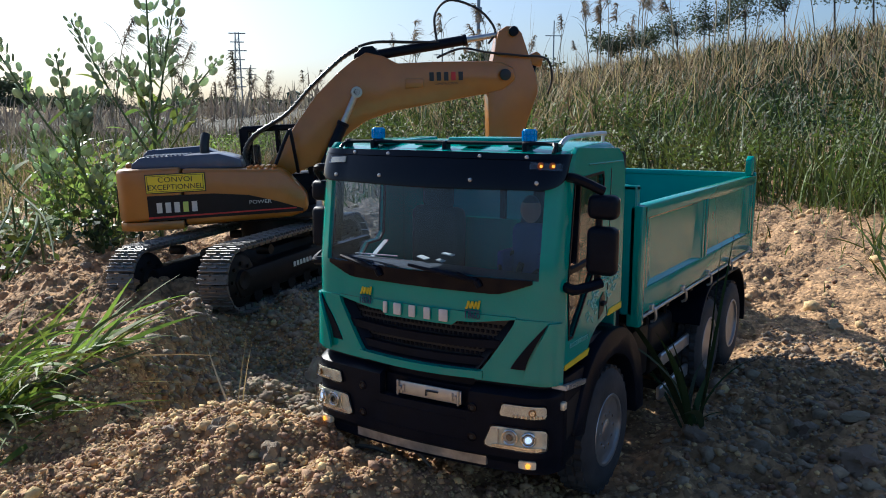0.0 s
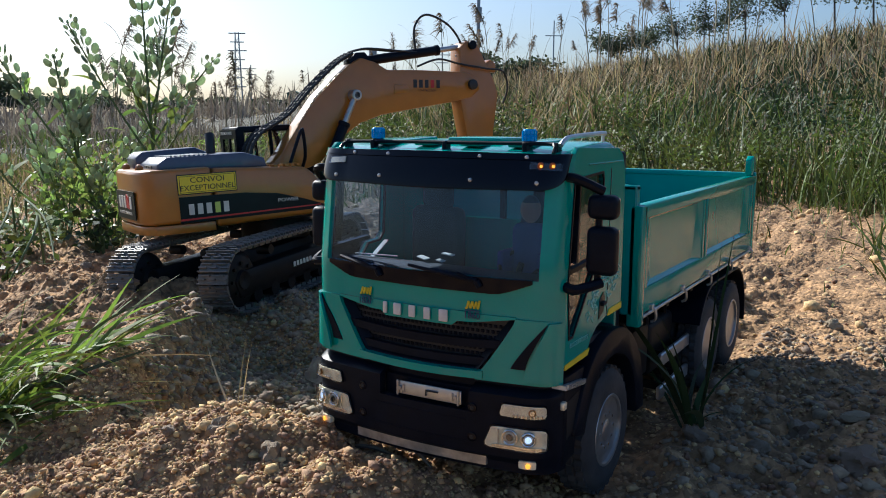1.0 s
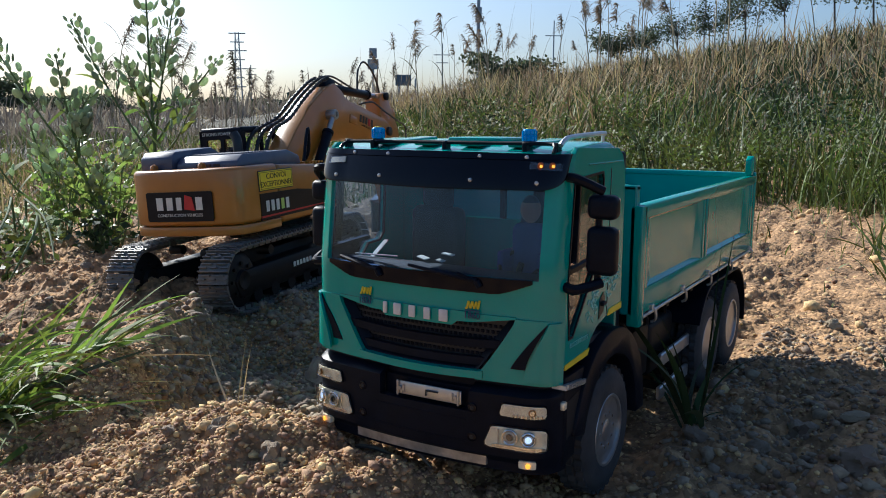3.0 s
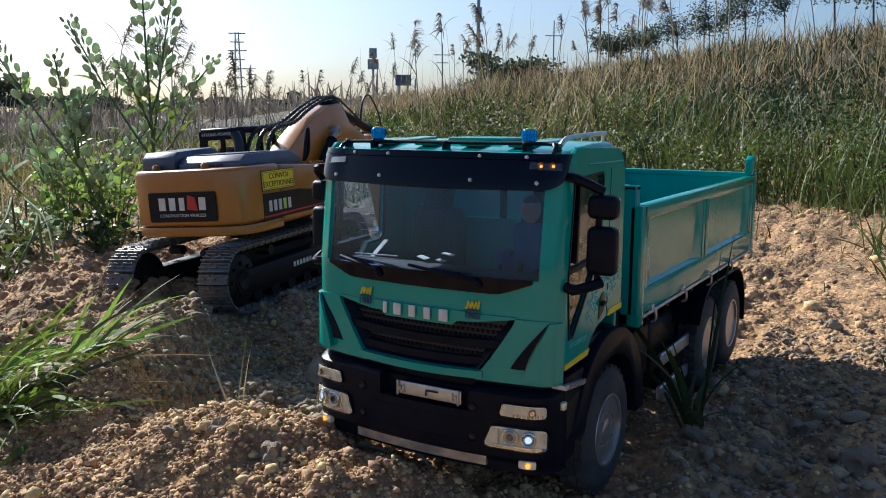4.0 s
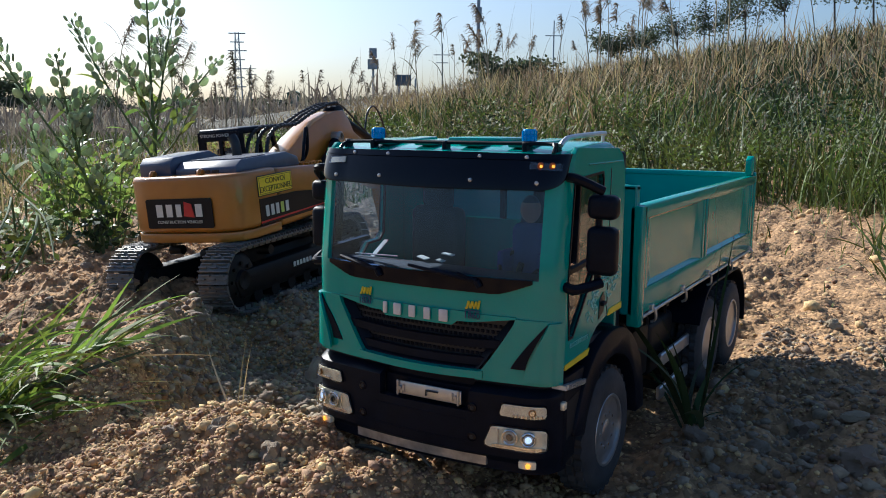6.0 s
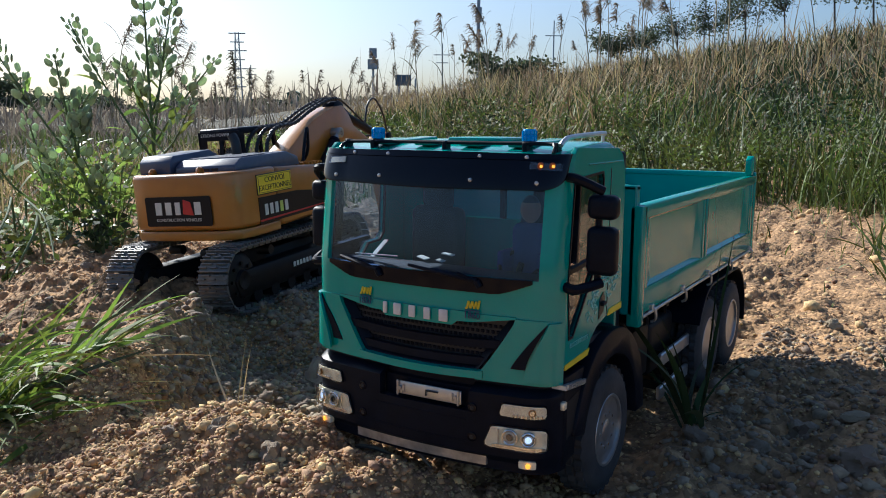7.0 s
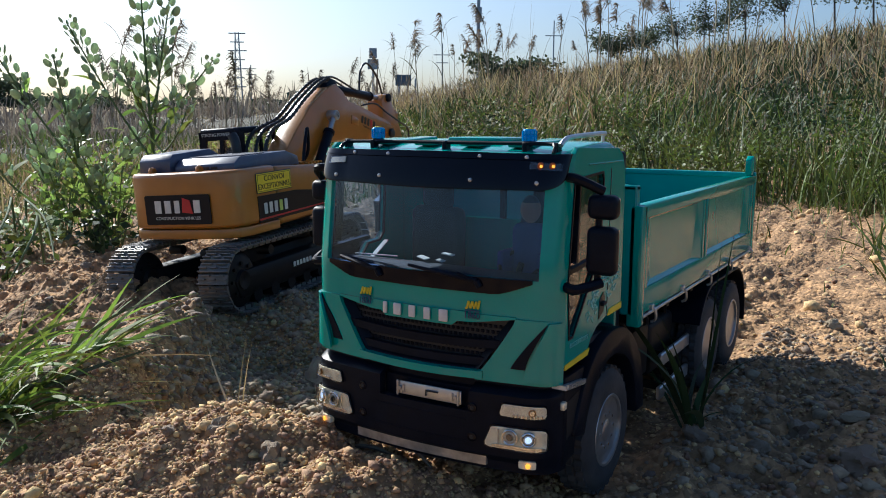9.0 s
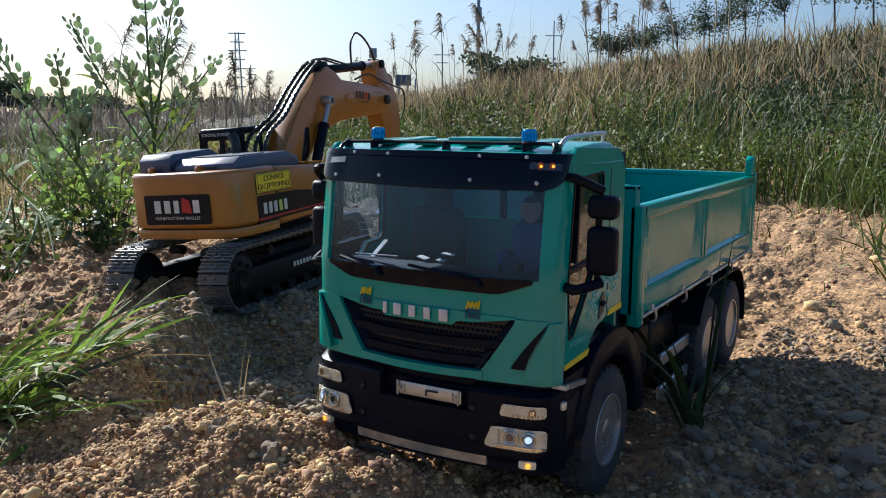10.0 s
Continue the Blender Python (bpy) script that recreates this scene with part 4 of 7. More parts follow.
    n0, n1 = bumper_s(-0.026), bumper_s(0.038)
    bumper = part("bumper", sheet(bump_face, us_b, [0.0415, 0.047, 0.0515, 0.0535, 0.0720, 0.0765, 0.0870, 0.0890, 0.0905, 0.0925, 0.0975], 0.005, keep=lambda u, z: not (n0 < u < n1 and 0.0765 < z)), BLACK, truck, "black front bumper with set-in lamps")
    part("plate_niche", sheet(lambda x, z: ((x, bumper_plan(bumper_s(x))[1] + 0.0075 + (0.002 if z > 0.089 else 0), z), (0, -1, 0)), lin(-0.0265, 0.0385, 10), [0.0755, 0.0885, 0.0895, 0.0975], 0.003), BLACK, bumper)
    part("niche_shelf", sheet(lambda x, v: ((x, bumper_plan(bumper_s(x))[1] + 0.0002 + 0.0080 * v, 0.0763 + 0.0003 * v), (0, 0, 1)), lin(-0.026, 0.038, 10), [0, 1], 0.002), BLACK, bumper)
    for z in (0.0705, 0.0570):
        part("bumper_crease", sheet(lambda x, v, z=z: (lambda q: ((x, q[1] - 0.0004, z + 0.0008 * v), (0, -1, 0)))(bumper_plan(bumper_s(x))), lin(-0.030, 0.036, 12), [0, 1], 0.0015), BLACK, bumper)
    for sg in (-1, 1):
        part("bumper_end", prism([(0.0205, 0.0440), (0.0380, 0.0460), (0.0420, 0.0700), (0.0460, 0.0860), (0.0520, 0.0985), (0.0205, 0.0985)], *sorted((sg * (HW + 0.0005), sg * (HW - 0.009))), "x", 0.0012, 2), BLACK, bumper)
        part("step_well", prism([(0.0240, 0.0600), (0.0400, 0.0640), (0.0430, 0.0860), (0.0240, 0.0830)], *sorted((sg * (HW + 0.0008), sg * (HW - 0.002))), "x"), INK, bumper)
        part("step_tread", box(*sorted((sg * (HW - 0.006), sg * (HW + (0.0035 if sg > 0 else 0.0006)))), -0.0145, 0.0145, -0.0016, 0.0016, 0.0004, 1, pose(0, 0.0300 if sg > 0 else 0.045, 0.0925, -7)), ALU, bumper, "ribbed aluminium cab step")
        for k in range(9 if sg > 0 else 0):
            part("tread_tooth", box(min(sg * (HW + 0.0030), sg * (HW + 0.0045)), max(sg * (HW + 0.0030), sg * (HW + 0.0045)), -0.0008, 0.0008, -0.0003, 0.0022, 0, 1, pose(0, 0.0300, 0.0925, -7) @ pose(0, -0.0130 + 0.0032 * k, 0)), ALU, bumper)
        part("side_marker", box(min(sg * (HW - 0.001), sg * (HW + 0.0022)), max(sg * (HW - 0.001), sg * (HW + 0.0022)), 0.0165, 0.0210, 0.0800, 0.0850, 0.001, 2), REFLECT, bumper)
        for z in (0.0790, 0.0610):
            m = bumper_at(sg * 0.0402, z)
            part("bumper_bolt", cyl(m @ Vector((0, 0, -0.001)), m @ Vector((0, 0, 0.0008)), 0.0030, n=16, bev=0.0004), BLACK_GLOSS, bumper)
            part("bolt_socket", cyl(m @ Vector((0, 0, 0.0004)), m @ Vector((0, 0, 0.0010)), 0.0014, n=6), INK, bumper)
        headlight(bumper, sg)
    pm = bumper_at(0.0087, 0.0827, 0.0) @ pose(0, 0, -0.0040)
    plate = part("number_plate", box(-0.0232, 0.0232, -0.0042, 0.0042, 0, 0.0014, 0.0005, 2, pm), ALU, bumper, "blank scratched metal number plate holder")
    for sx in (-0.0215, 0.0215):
        k = 1 if sx > 0 else -1
        part("plate_clip", join(box(sx - 0.0007, sx + 0.0007, -0.0048, 0.0048, 0.0012, 0.0028, 0.0003, 1, pm), box(sx - k * 0.0040 - 0.0006, sx - k * 0.0040 + 0.0006, -0.0026, 0.0026, 0.0012, 0.0024, 0.0003, 1, pm), cyl(pm @ Vector((sx - k * 0.0018, 0, 0.001)), pm @ Vector((sx - k * 0.0018, 0, 0.0030)), 0.0013, n=12)), STEEL, plate)
    part("plate_wire", tube([pm @ Vector(p) for p in ((-0.0010, -0.0022, 0.0022), (-0.0010, 0.0012, 0.0022), (0.0075, 0.0012, 0.0022))], 0.0006, 6), INK, plate)
    part("skid_plate", sheet(lambda x, z: (lambda q: ((x, q[1] + 0.0015, z), (0, -1, 0)))(bumper_plan(bumper_s(x))), lin(-0.0465, 0.0485, 16), [0.0440, 0.0465, 0.0500], 0.004), SKID, bumper, "worn bare metal skid strip")
    # chassis
    ch = part("chassis", join(box(-0.034, -0.028, 0.02, 0.52, 0.066, 0.082, 0.0008, 1), box(0.028, 0.034, 0.02, 0.52, 0.066, 0.082, 0.0008, 1), *[box(-0.03, 0.03, y, y + 0.008, 0.068, 0.080) for y in (0.03, 0.14, 0.25, 0.36, 0.47, 0.51)]), CHASSIS, truck, "black steel ladder chassis")
    for y in (0.0967, 0.3582, 0.4484):
        part("axle", join(cyl((-0.070, y, 0.042), (0.070, y, 0.042), 0.006, n=14), box(-0.014, 0.014, y - 0.014, y + 0.014, 0.030, 0.056, 0.006, 3)), CHASSIS, ch)
        for x in (-0.031, 0.031):
            part("leaf_spring", tube(smooth_path([(x, y - 0.045, 0.066), (x, y, 0.052), (x, y + 0.045, 0.066)]), 0.003, 6), CHASSIS, ch)
    part("engine_block", box(-0.026, 0.026, 0.03, 0.135, 0.055, 0.108, 0.004, 2), CHASSIS, ch)
    for sg in (-1, 1):
        wheel(truck, sg * 0.067, sg * 0.089, 0.0967)
        for y in (0.3582, 0.4484):
            wheel(truck, sg * 0.046, sg * 0.090, y, True)
        # front mudguard
        arc = []
        for r in (0.0665, 0.0495):
            ring = [(0.0967 + r * math.cos(a), 0.042 + r * math.sin(a) * 1.06) for a in lin(radians(-2), radians(166), 22)]
            arc += ring if r > 0.05 else ring[::-1]
        part("mudguard", prism(arc, *sorted((sg * 0.060, sg * 0.0915)), "x", 0.0015, 2), BLACK, truck, "black plastic front mudguard")
        arc = []
        for r in (0.0, 0.0022):
            pts = [(0.3582 - (0.0485 + r) * math.cos(a), 0.046 + (0.0520 + r) * math.sin(a)) for a in lin(radians(25), radians(90), 9)] + [(0.4484 + (0.0485 + r) * math.cos(a), 0.046 + (0.0520 + r) * math.sin(a)) for a in lin(radians(90), radians(-10), 13)]
            arc += pts if r == 0 else pts[::-1]
        part("rear_mudguard", prism(arc, *sorted((sg * 0.044, sg * 0.0925)), "x", 0.0006, 1), BLACK, truck)
        # side guards, tank, battery box, boxes behind the cab
        for z in (0.0540, 0.0262):
            gd = part("side_guard", join(box(min(sg * 0.0785, sg * 0.0825), max(sg * 0.0785, sg * 0.0825), 0.236, 0.318, z - 0.0055, z + 0.0055, 0.0010, 1)), ALU, truck, "aluminium side guard rail")
            for yb in (0.255, 0.298):
                part("guard_bracket", join(box(min(sg * 0.030, sg * 0.079), max(sg * 0.030, sg * 0.079), yb, yb + 0.005, z - 0.003, z + 0.003), box(min(sg * 0.030, sg * 0.036), max(sg * 0.030, sg * 0.036), yb, yb + 0.005, z, 0.075)), CHASSIS, gd)
        part("storage_box", box(min(sg * 0.036, sg * 0.072), max(sg * 0.036, sg * 0.072), 0.185, 0.232, 0.044, 0.086, 0.003, 2), CHASSIS, ch)
        part("fuel_tank", box(min(sg * 0.036, sg * 0.070), max(sg * 0.036, sg * 0.070), 0.242, 0.310, 0.036, 0.082, 0.006, 3), CHASSIS, ch)
        part("body_strut", join(*[tube([(sg * 0.060, y, 0.112), (sg * 0.066, y + 0.018, 0.086), (sg * 0.066, y + 0.020, 0.066)], 0.0020, 6) for y in (0.175, 0.225, 0.275)]), CHASSIS, ch)
        part("air_intake", box(min(sg * 0.071, sg * 0.0855), max(sg * 0.071, sg * 0.0855), 0.1165, 0.1245, 0.130, 0.2275, 0.0025, 2), BLACK, ch, "black upright air intake behind the cab")
        part("intake_base", box(min(sg * 0.030, sg * 0.082), max(sg * 0.030, sg * 0.082), 0.1165, 0.133, 0.085, 0.132, 0.003, 2), BLACK, ch)
    body = part("tipper_floor", box(-0.0885, 0.0885, 0.144, 0.516, 0.1115, 0.1165, 0.0005, 1), TEAL_IN, truck, "teal steel tipper floor")
    part("subframe", join(box(-0.040, -0.030, 0.150, 0.515, 0.0835, 0.1115, 0.0006, 1), box(0.030, 0.040, 0.150, 0.515, 0.0835, 0.1115, 0.0006, 1), *[box(-0.086, 0.086, y, y + 0.007, 0.101, 0.1113) for y in (0.16, 0.23, 0.30, 0.37, 0.44, 0.50)]), CHASSIS, body)
    for sg in (-1, 1):
        def sx(a, b):
            return sorted((sg * a, sg * b))
        side = part("tipper_side", join(box(*sx(0.0860, 0.0885), 0.147, 0.512, 0.1135, 0.1870, 0.0004, 1)), TEAL, truck, "teal hinged drop side with pressed panels")
        part("top_rail", box(*sx(0.0850, 0.0935), 0.1435, 0.512, 0.1805, 0.1900, 0.0014, 2), TEAL, side)
        part("bottom_rail", box(*sx(0.0862, 0.0930), 0.147, 0.514, 0.1120, 0.1305, 0.0014, 2), TEAL, side)
        part("hinge_rail", cyl((sg * 0.0915, 0.150, 0.1095), (sg * 0.0915, 0.512, 0.1095), 0.0016, n=10), ALU, side)
        for y0, y1 in ((0.147, 0.1565), (0.3060, 0.3120), (0.3165, 0.3225), (0.4900, 0.4945), (0.4985, 0.5080)):
            part("side_rib", box(*sx(0.0880, 0.0928), y0, y1, 0.1290, 0.1815, 0.0012, 2), TEAL, side)
        for y0, y1 in ((0.1575, 0.3050), (0.3235, 0.4890)):
            # pressed panel: slopes from the rails in to the sheet
            pb = bmesh.new()
            o = [(y0, 0.1305), (y1, 0.1305), (y1, 0.1805), (y0, 0.1805)]
            i_ = [(y0 + 0.016, 0.1330), (y1 - 0.020, 0.1330), (y1 - 0.006, 0.1780), (y0 + 0.004, 0.1780)]
            vo = [pb.verts.new((sg * 0.0920, a, b)) for a, b in o]
            vi = [pb.verts.new((sg * 0.0888, a, b)) for a, b in i_]
            vb_ = [pb.verts.new((sg * 0.0870, a, b)) for a, b in o]
            for k in range(4):
                pb.faces.new((vo[k], vo[(k + 1) % 4], vi[(k + 1) % 4], vi[k]))
                pb.faces.new((vo[k], vb_[k], vb_[(k + 1) % 4], vo[(k + 1) % 4]))
            pb.faces.new(vi)
            pb.faces.new(vb_[::-1])
            part("pressed_panel", pb, TEAL, side, smooth=10)
        for y in (0.165, 0.245, 0.325, 0.405, 0.495):
            part("side_latch", join(tube(smooth_path([(sg * 0.0935, y, 0.1150), (sg * 0.0965, y + 0.001, 0.1120), (sg * 0.0965, y + 0.002, 0.1050), (sg * 0.0930, y + 0.002, 0.1030)], 4), 0.0011, 6), box(*sx(0.0925, 0.0955), y - 0.002, y + 0.002, 0.1120, 0.1165, 0.0005, 1)), ALU, side)
        part("corner_post", join(box(*sx(0.0840, 0.0935), 0.1385, 0.1485, 0.1040, 0.1895, 0.0012, 2)), TEAL, truck)
        part("rear_post", join(box(*sx(0.0840, 0.0935), 0.5095, 0.5185, 0.1060, 0.1930, 0.0014, 2)), TEAL, truck)
        part("lifting_lug", join(prism([(0.500, 0.190), (0.519, 0.190), (0.519, 0.2045), (0.515, 0.2095), (0.506, 0.2105), (0.500, 0.2065)], *sx(0.0845, 0.0915), "x", 0.0012, 2)), TEAL, truck)
        part("rear_buffer", box(*sx(0.052, 0.086), 0.519, 0.536, 0.0625, 0.0695, 0.0012, 2), BLACK, truck)
    part("headboard", join(box(-0.0875, 0.0875, 0.1400, 0.1445, 0.1120, 0.2020, 0.0008, 1), box(-0.0885, 0.0885, 0.1385, 0.1470, 0.1995, 0.2035, 0.0012, 2), box(0.0790, 0.0885, 0.1385, 0.1465, 0.112, 0.2035, 0.001, 1), box(-0.0885, -0.0790, 0.1385, 0.1465, 0.112, 0.2035, 0.001, 1)), TEAL_IN, truck, "teal headboard of the tipper body")
    part("tailgate", join(box(-0.0835, 0.0835, 0.5125, 0.5165, 0.1140, 0.1900, 0.0008, 1), box(-0.0835, 0.0835, 0.5105, 0.5185, 0.1870, 0.1925, 0.0012, 2)), TEAL_IN, truck, "teal tailgate, closed")
    fig = join(box(-0.012, 0.012, -0.007, 0.007, 0.0, 0.041, 0.005, 3), box(-0.016, -0.011, -0.018, 0.004, 0.008, 0.024, 0.002, 2), box(0.011, 0.016, -0.018, 0.004, 0.008, 0.024, 0.002, 2))
    n_body = len(fig.faces)
    head = bmesh.new()
    bmesh.ops.create_uvsphere(head, u_segments=16, v_segments=12, radius=0.0072, matrix=Matrix.Translation((0, -0.002, 0.0500)) @ Matrix.Diagonal((0.9, 1, 1.25, 1)))
    figure = tagged(mesh_ob("driver_figure", join(fig, head), SHIRT, None, 40), "plain toy driver figure in blue on the cab seat", "figure")
    figure.data.materials.append(SKIN)
    figure.data.materials.append(INK)
    for p in figure.data.polygons[n_body:]:
        p.material_index = 2 if p.center.z > 0.0535 or p.center.y > 0.0015 else 1
    figure.matrix_world = pose(0.0440, 0.066, 0.1415)
    return truck


truck = build_truck()


# ---- the excavator ----
EX_BASE = Matrix.Translation((-0.64731, 0.57718, 0.10216)) @ Euler((radians(2.265), radians(-3.321), 0)).to_matrix().to_4x4()
EX_HW = 0.0939
BOOM_Y, BOOM_Z = 0.0123, 0.0714
ARM_U, ARM_V = 0.3824, -0.0489
# seconds, swing, nod, boom, stick, bucket (degrees)
EX_KEYS = [
    (0.0, -50.6, -1.2, 26.2, -9.0, 10), (0.5, -38.8, -1.2, 25.5, -6.2, 10), (1.0, -25.9, -1.0, 24.9, 1.0, 10), (1.5, -14.2, -0.8, 20.8, 4.4, 10),
    (2.0, -10.3, -0.8, 15.9, 0.7, 10), (2.5, 1.9, -0.7, 16.5, 0.4, 10), (2.7, 6.5, -0.8, 15.6, 1.5, 10), (3.2, 10.2, -0.8, 11.5, 5.0, 8), (3.8, 10.6, -0.8, 5.4, 8.0, 4), (4.0, 10.5, -0.7, 2.8, 8.4, 2),
    (4.5, 10.2, 0.2, -2.2, 9.0, 0), (5.0, 9.5, 1.0, -3.7, 9.3, 0), (5.5, 9.4, 1.6, -3.7, 9.3, 0), (6.2, 9.1, 1.4, -2.6, 8.6, 2), (7.0, 8.8, 0.8, 0.1, 7.4, 6),
    (7.5, 8.5, 0.3, 5.4, 6.7, 10), (8.0, 8.5, 0.2, 9.4, 5.5, 12), (8.5, 8.5, 0.2, 11.4, 3.7, 12), (9.0, 8.5, 0.2, 11.8, 3.4, 12), (9.5, 8.3, 0.2, 16.8, 6.3, 14), (10.0, 8.3, 0.2, 21.7, 11.1, 14)]


def ex_state(t):
    """Swing, nod, boom, stick and bucket angles at t, on a smooth curve through the keys."""
    k = EX_KEYS
    i = max(0, min(len(k) - 2, sum(1 for r in k if r[0] <= t) - 1))
    t0, t1 = k[i][0], k[i + 1][0]
    u = max(0.0, min(1.0, (t - t0) / (t1 - t0)))
    out = []
    for c in range(1, 6):
        def slope(j):
            if j <= 0 or j >= len(k) - 1:
                a, b = (k[0], k[1]) if j <= 0 else (k[-2], k[-1])
                return (b[c] - a[c]) / (b[0] - a[0])
            d0 = (k[j][c] - k[j - 1][c]) / (k[j][0] - k[j - 1][0])
            d1 = (k[j + 1][c] - k[j][c]) / (k[j + 1][0] - k[j][0])
            return 0.0 if d0 * d1 <= 0 else 2 * d0 * d1 / (d0 + d1)
        p0, p1, m0, m1 = k[i][c], k[i + 1][c], slope(i) * (t1 - t0), slope(i + 1) * (t1 - t0)
        out.append((2 * u ** 3 - 3 * u * u + 1) * p0 + (u ** 3 - 2 * u * u + u) * m0 + (3 * u * u - 2 * u ** 3) * p1 + (u ** 3 - u * u) * m1)
    return out


STICK_L = 0.150


def ex_poses(t):
    """Poses of house, boom, stick, bucket and rams in the excavator's space."""
    sw, nod, bo, st, bu = ex_state(t)
    house = pose(0, 0, 0, 0, 0, sw) @ pose(0, 0, 0, nod)
    boom = house @ pose(0, BOOM_Y, BOOM_Z, bo)
    stick = boom @ pose(0, ARM_U, ARM_V, st - bo)
    bucket = stick @ pose(0, 0.012, -STICK_L, bu)

    def ram(base, tip):
        d = tip - base
        return Matrix.Translation(base) @ d.to_track_quat("Y", "Z").to_matrix().to_4x4(), Matrix.Translation(tip) @ d.to_track_quat("Y", "Z").to_matrix().to_4x4()
    rams = {}
    for nm, x in (("l", -0.030), ("r", 0.030)):
        rams["boom_" + nm] = ram(house @ Vector((x, 0.060, 0.020)), boom @ Vector((x, 0.1613, 0.0396)))
    rams["stick"] = ram(boom @ Vector((0, 0.205, 0.0800)), stick @ Vector((0, 0.0058, 0.0690)))
    rams["bucket"] = ram(stick @ Vector((0, 0.048, 0.030)), bucket @ Vector((0, 0.030, 0.006)))
    return house, boom, stick, bucket, rams


def build_track(ex, x0, x1):
    """Endless track: shoes with grousers round two end wheels, side frame, rollers."""
    ya, yb, zt, zb = -0.272, 0.130, -0.0215, -0.1065
    r = (zt - zb) / 2
    zc = (zt + zb) / 2
    L = (yb - r) - (ya + r)
    peri = 2 * L + 2 * math.pi * r
    n = 62
    xm = (x0 + x1) / 2
    sg = 1 if xm > 0 else -1
    frame_ = part("track_frame", join(prism([(ya + 0.035, -0.052), (yb - 0.035, -0.052), (yb - 0.025, -0.064), (yb - 0.035, -0.088), (ya + 0.035, -0.088), (ya + 0.025, -0.064)], x0 + 0.010, x1 - 0.006, "x", 0.003, 2), *[cyl((x0 + 0.006, ya + r + 0.03 + i * (L - 0.06) / 6, -0.090), (x1 - 0.006, ya + r + 0.03 + i * (L - 0.06) / 6, -0.090), 0.010, n=18) for i in range(7)], *[cyl((x0 + 0.012, y, -0.037), (x1 - 0.012, y, -0.037), 0.007, n=14) for y in (-0.15, 0.0)]), CHASSIS, ex, "black track frame with rollers")
    for y in (ya + r, yb - r):
        wh = [lathe([(0.0, x0 + 0.006), (0.012, x0 + 0.004), (0.014, x0 + 0.008), (0.030, x0 + 0.010), (r - 0.008, x0 + 0.012), (r - 0.006, x0 + 0.014), (r - 0.006, x1 - 0.014), (r - 0.008, x1 - 0.012), (0.030, x1 - 0.010), (0.014, x1 - 0.008), (0.012, x1 - 0.004), (0.0, x1 - 0.006)], 28)]
        for i in range(8):
            a = 2 * math.pi * i / 8
            wh.append(cyl((x0 + 0.006, 0.022 * math.cos(a), 0.022 * math.sin(a)), (x1 - 0.006, 0.022 * math.cos(a), 0.022 * math.sin(a)), 0.0025, n=8))
        w = part("end_wheel", join(*wh), CHASSIS, frame_)
        w.location = (0, y, zc)
    shoe = join(box(x0, x1, -0.0068, 0.0068, -0.0010, 0.0018, 0.0005, 1), box(x0, x1, -0.0066, -0.0048, 0.0015, 0.0052, 0.0004, 1), *[box(a, b, -0.0010, 0.0010, 0.0015, 0.0048, 0.0003, 1) for a, b in ((x0, x0 + 0.012), (x0 + 0.017, x1 - 0.017), (x1 - 0.012, x1))], *[box(a, b, 0.0040, 0.0060, 0.0015, 0.0050, 0.0003, 1) for a, b in ((x0 + 0.004, xm - 0.003), (xm + 0.003, x1 - 0.004))], box(xm - 0.011, xm - 0.004, -0.0055, 0.0055, -0.0062, -0.0008), box(xm + 0.004, xm + 0.011, -0.0055, 0.0055, -0.0062, -0.0008))
    first = part("track_shoe", shoe, TRACK, frame_)
    for i in range(n):
        s = i / n * peri
        if s < L:
            y, z, a = ya + r + s, zt, 0.0
        elif s < L + math.pi * r:
            an = (s - L) / r
            y, z, a = yb - r + r * math.sin(an), zc + r * math.cos(an), -an
        elif s < 2 * L + math.pi * r:
            y, z, a = yb - r - (s - L - math.pi * r), zb, math.pi
        else:
            an = (s - 2 * L - math.pi * r) / r
            y, z, a = ya + r - r * math.sin(an), zc - r * math.cos(an), math.pi - an
        o = first if i == 0 else first.copy()
        if i:
            scene.collection.objects.link(o)
        o.matrix_basis = Matrix.Translation((0, y, z)) @ Matrix.Rotation(a, 4, "X")
    xo = sg * max(abs(x0), abs(x1)) - sg * 0.004
    m = Matrix.Translation((xo, -0.085, -0.066)) @ Matrix(((0, 0, sg, 0), (sg, 0, 0, 0), (0, 1, 0, 0), (0, 0, 0, 1)))
    part("frame_mark", join(*[box(-0.024 + i * 0.009, -0.018 + i * 0.009, -0.0035, 0.0035, 0, 0.0006, 0.0002, 1, m) for i in range(6)]), WHITE, frame_, "plain pale lettering bars")


def hose_run(pts, r, parent, ribs=False, name="hose"):
    p = smooth_path(pts, 10)
    bm = tube(p, r, 8)
    if ribs:
        bits = [bm]
        for a, b in list(zip(p, p[1:]))[::2]:
            bits.append(cyl(a, a + (b - a).normalized() * r * 0.7, r * 1.35, n=8))
        bm = join(*bits)
    return part(name, bm, HOSE, parent)


def side_m(sg, y, z):
    """A pose on the house's flank, +Z outward, +Y up."""
    m = Matrix(((0, 0, sg, 0), (sg, 0, 0, 0), (0, 1, 0, 0), (0, 0, 0, 1)))
    return Matrix.Translation((sg * EX_HW, y, z)) @ m


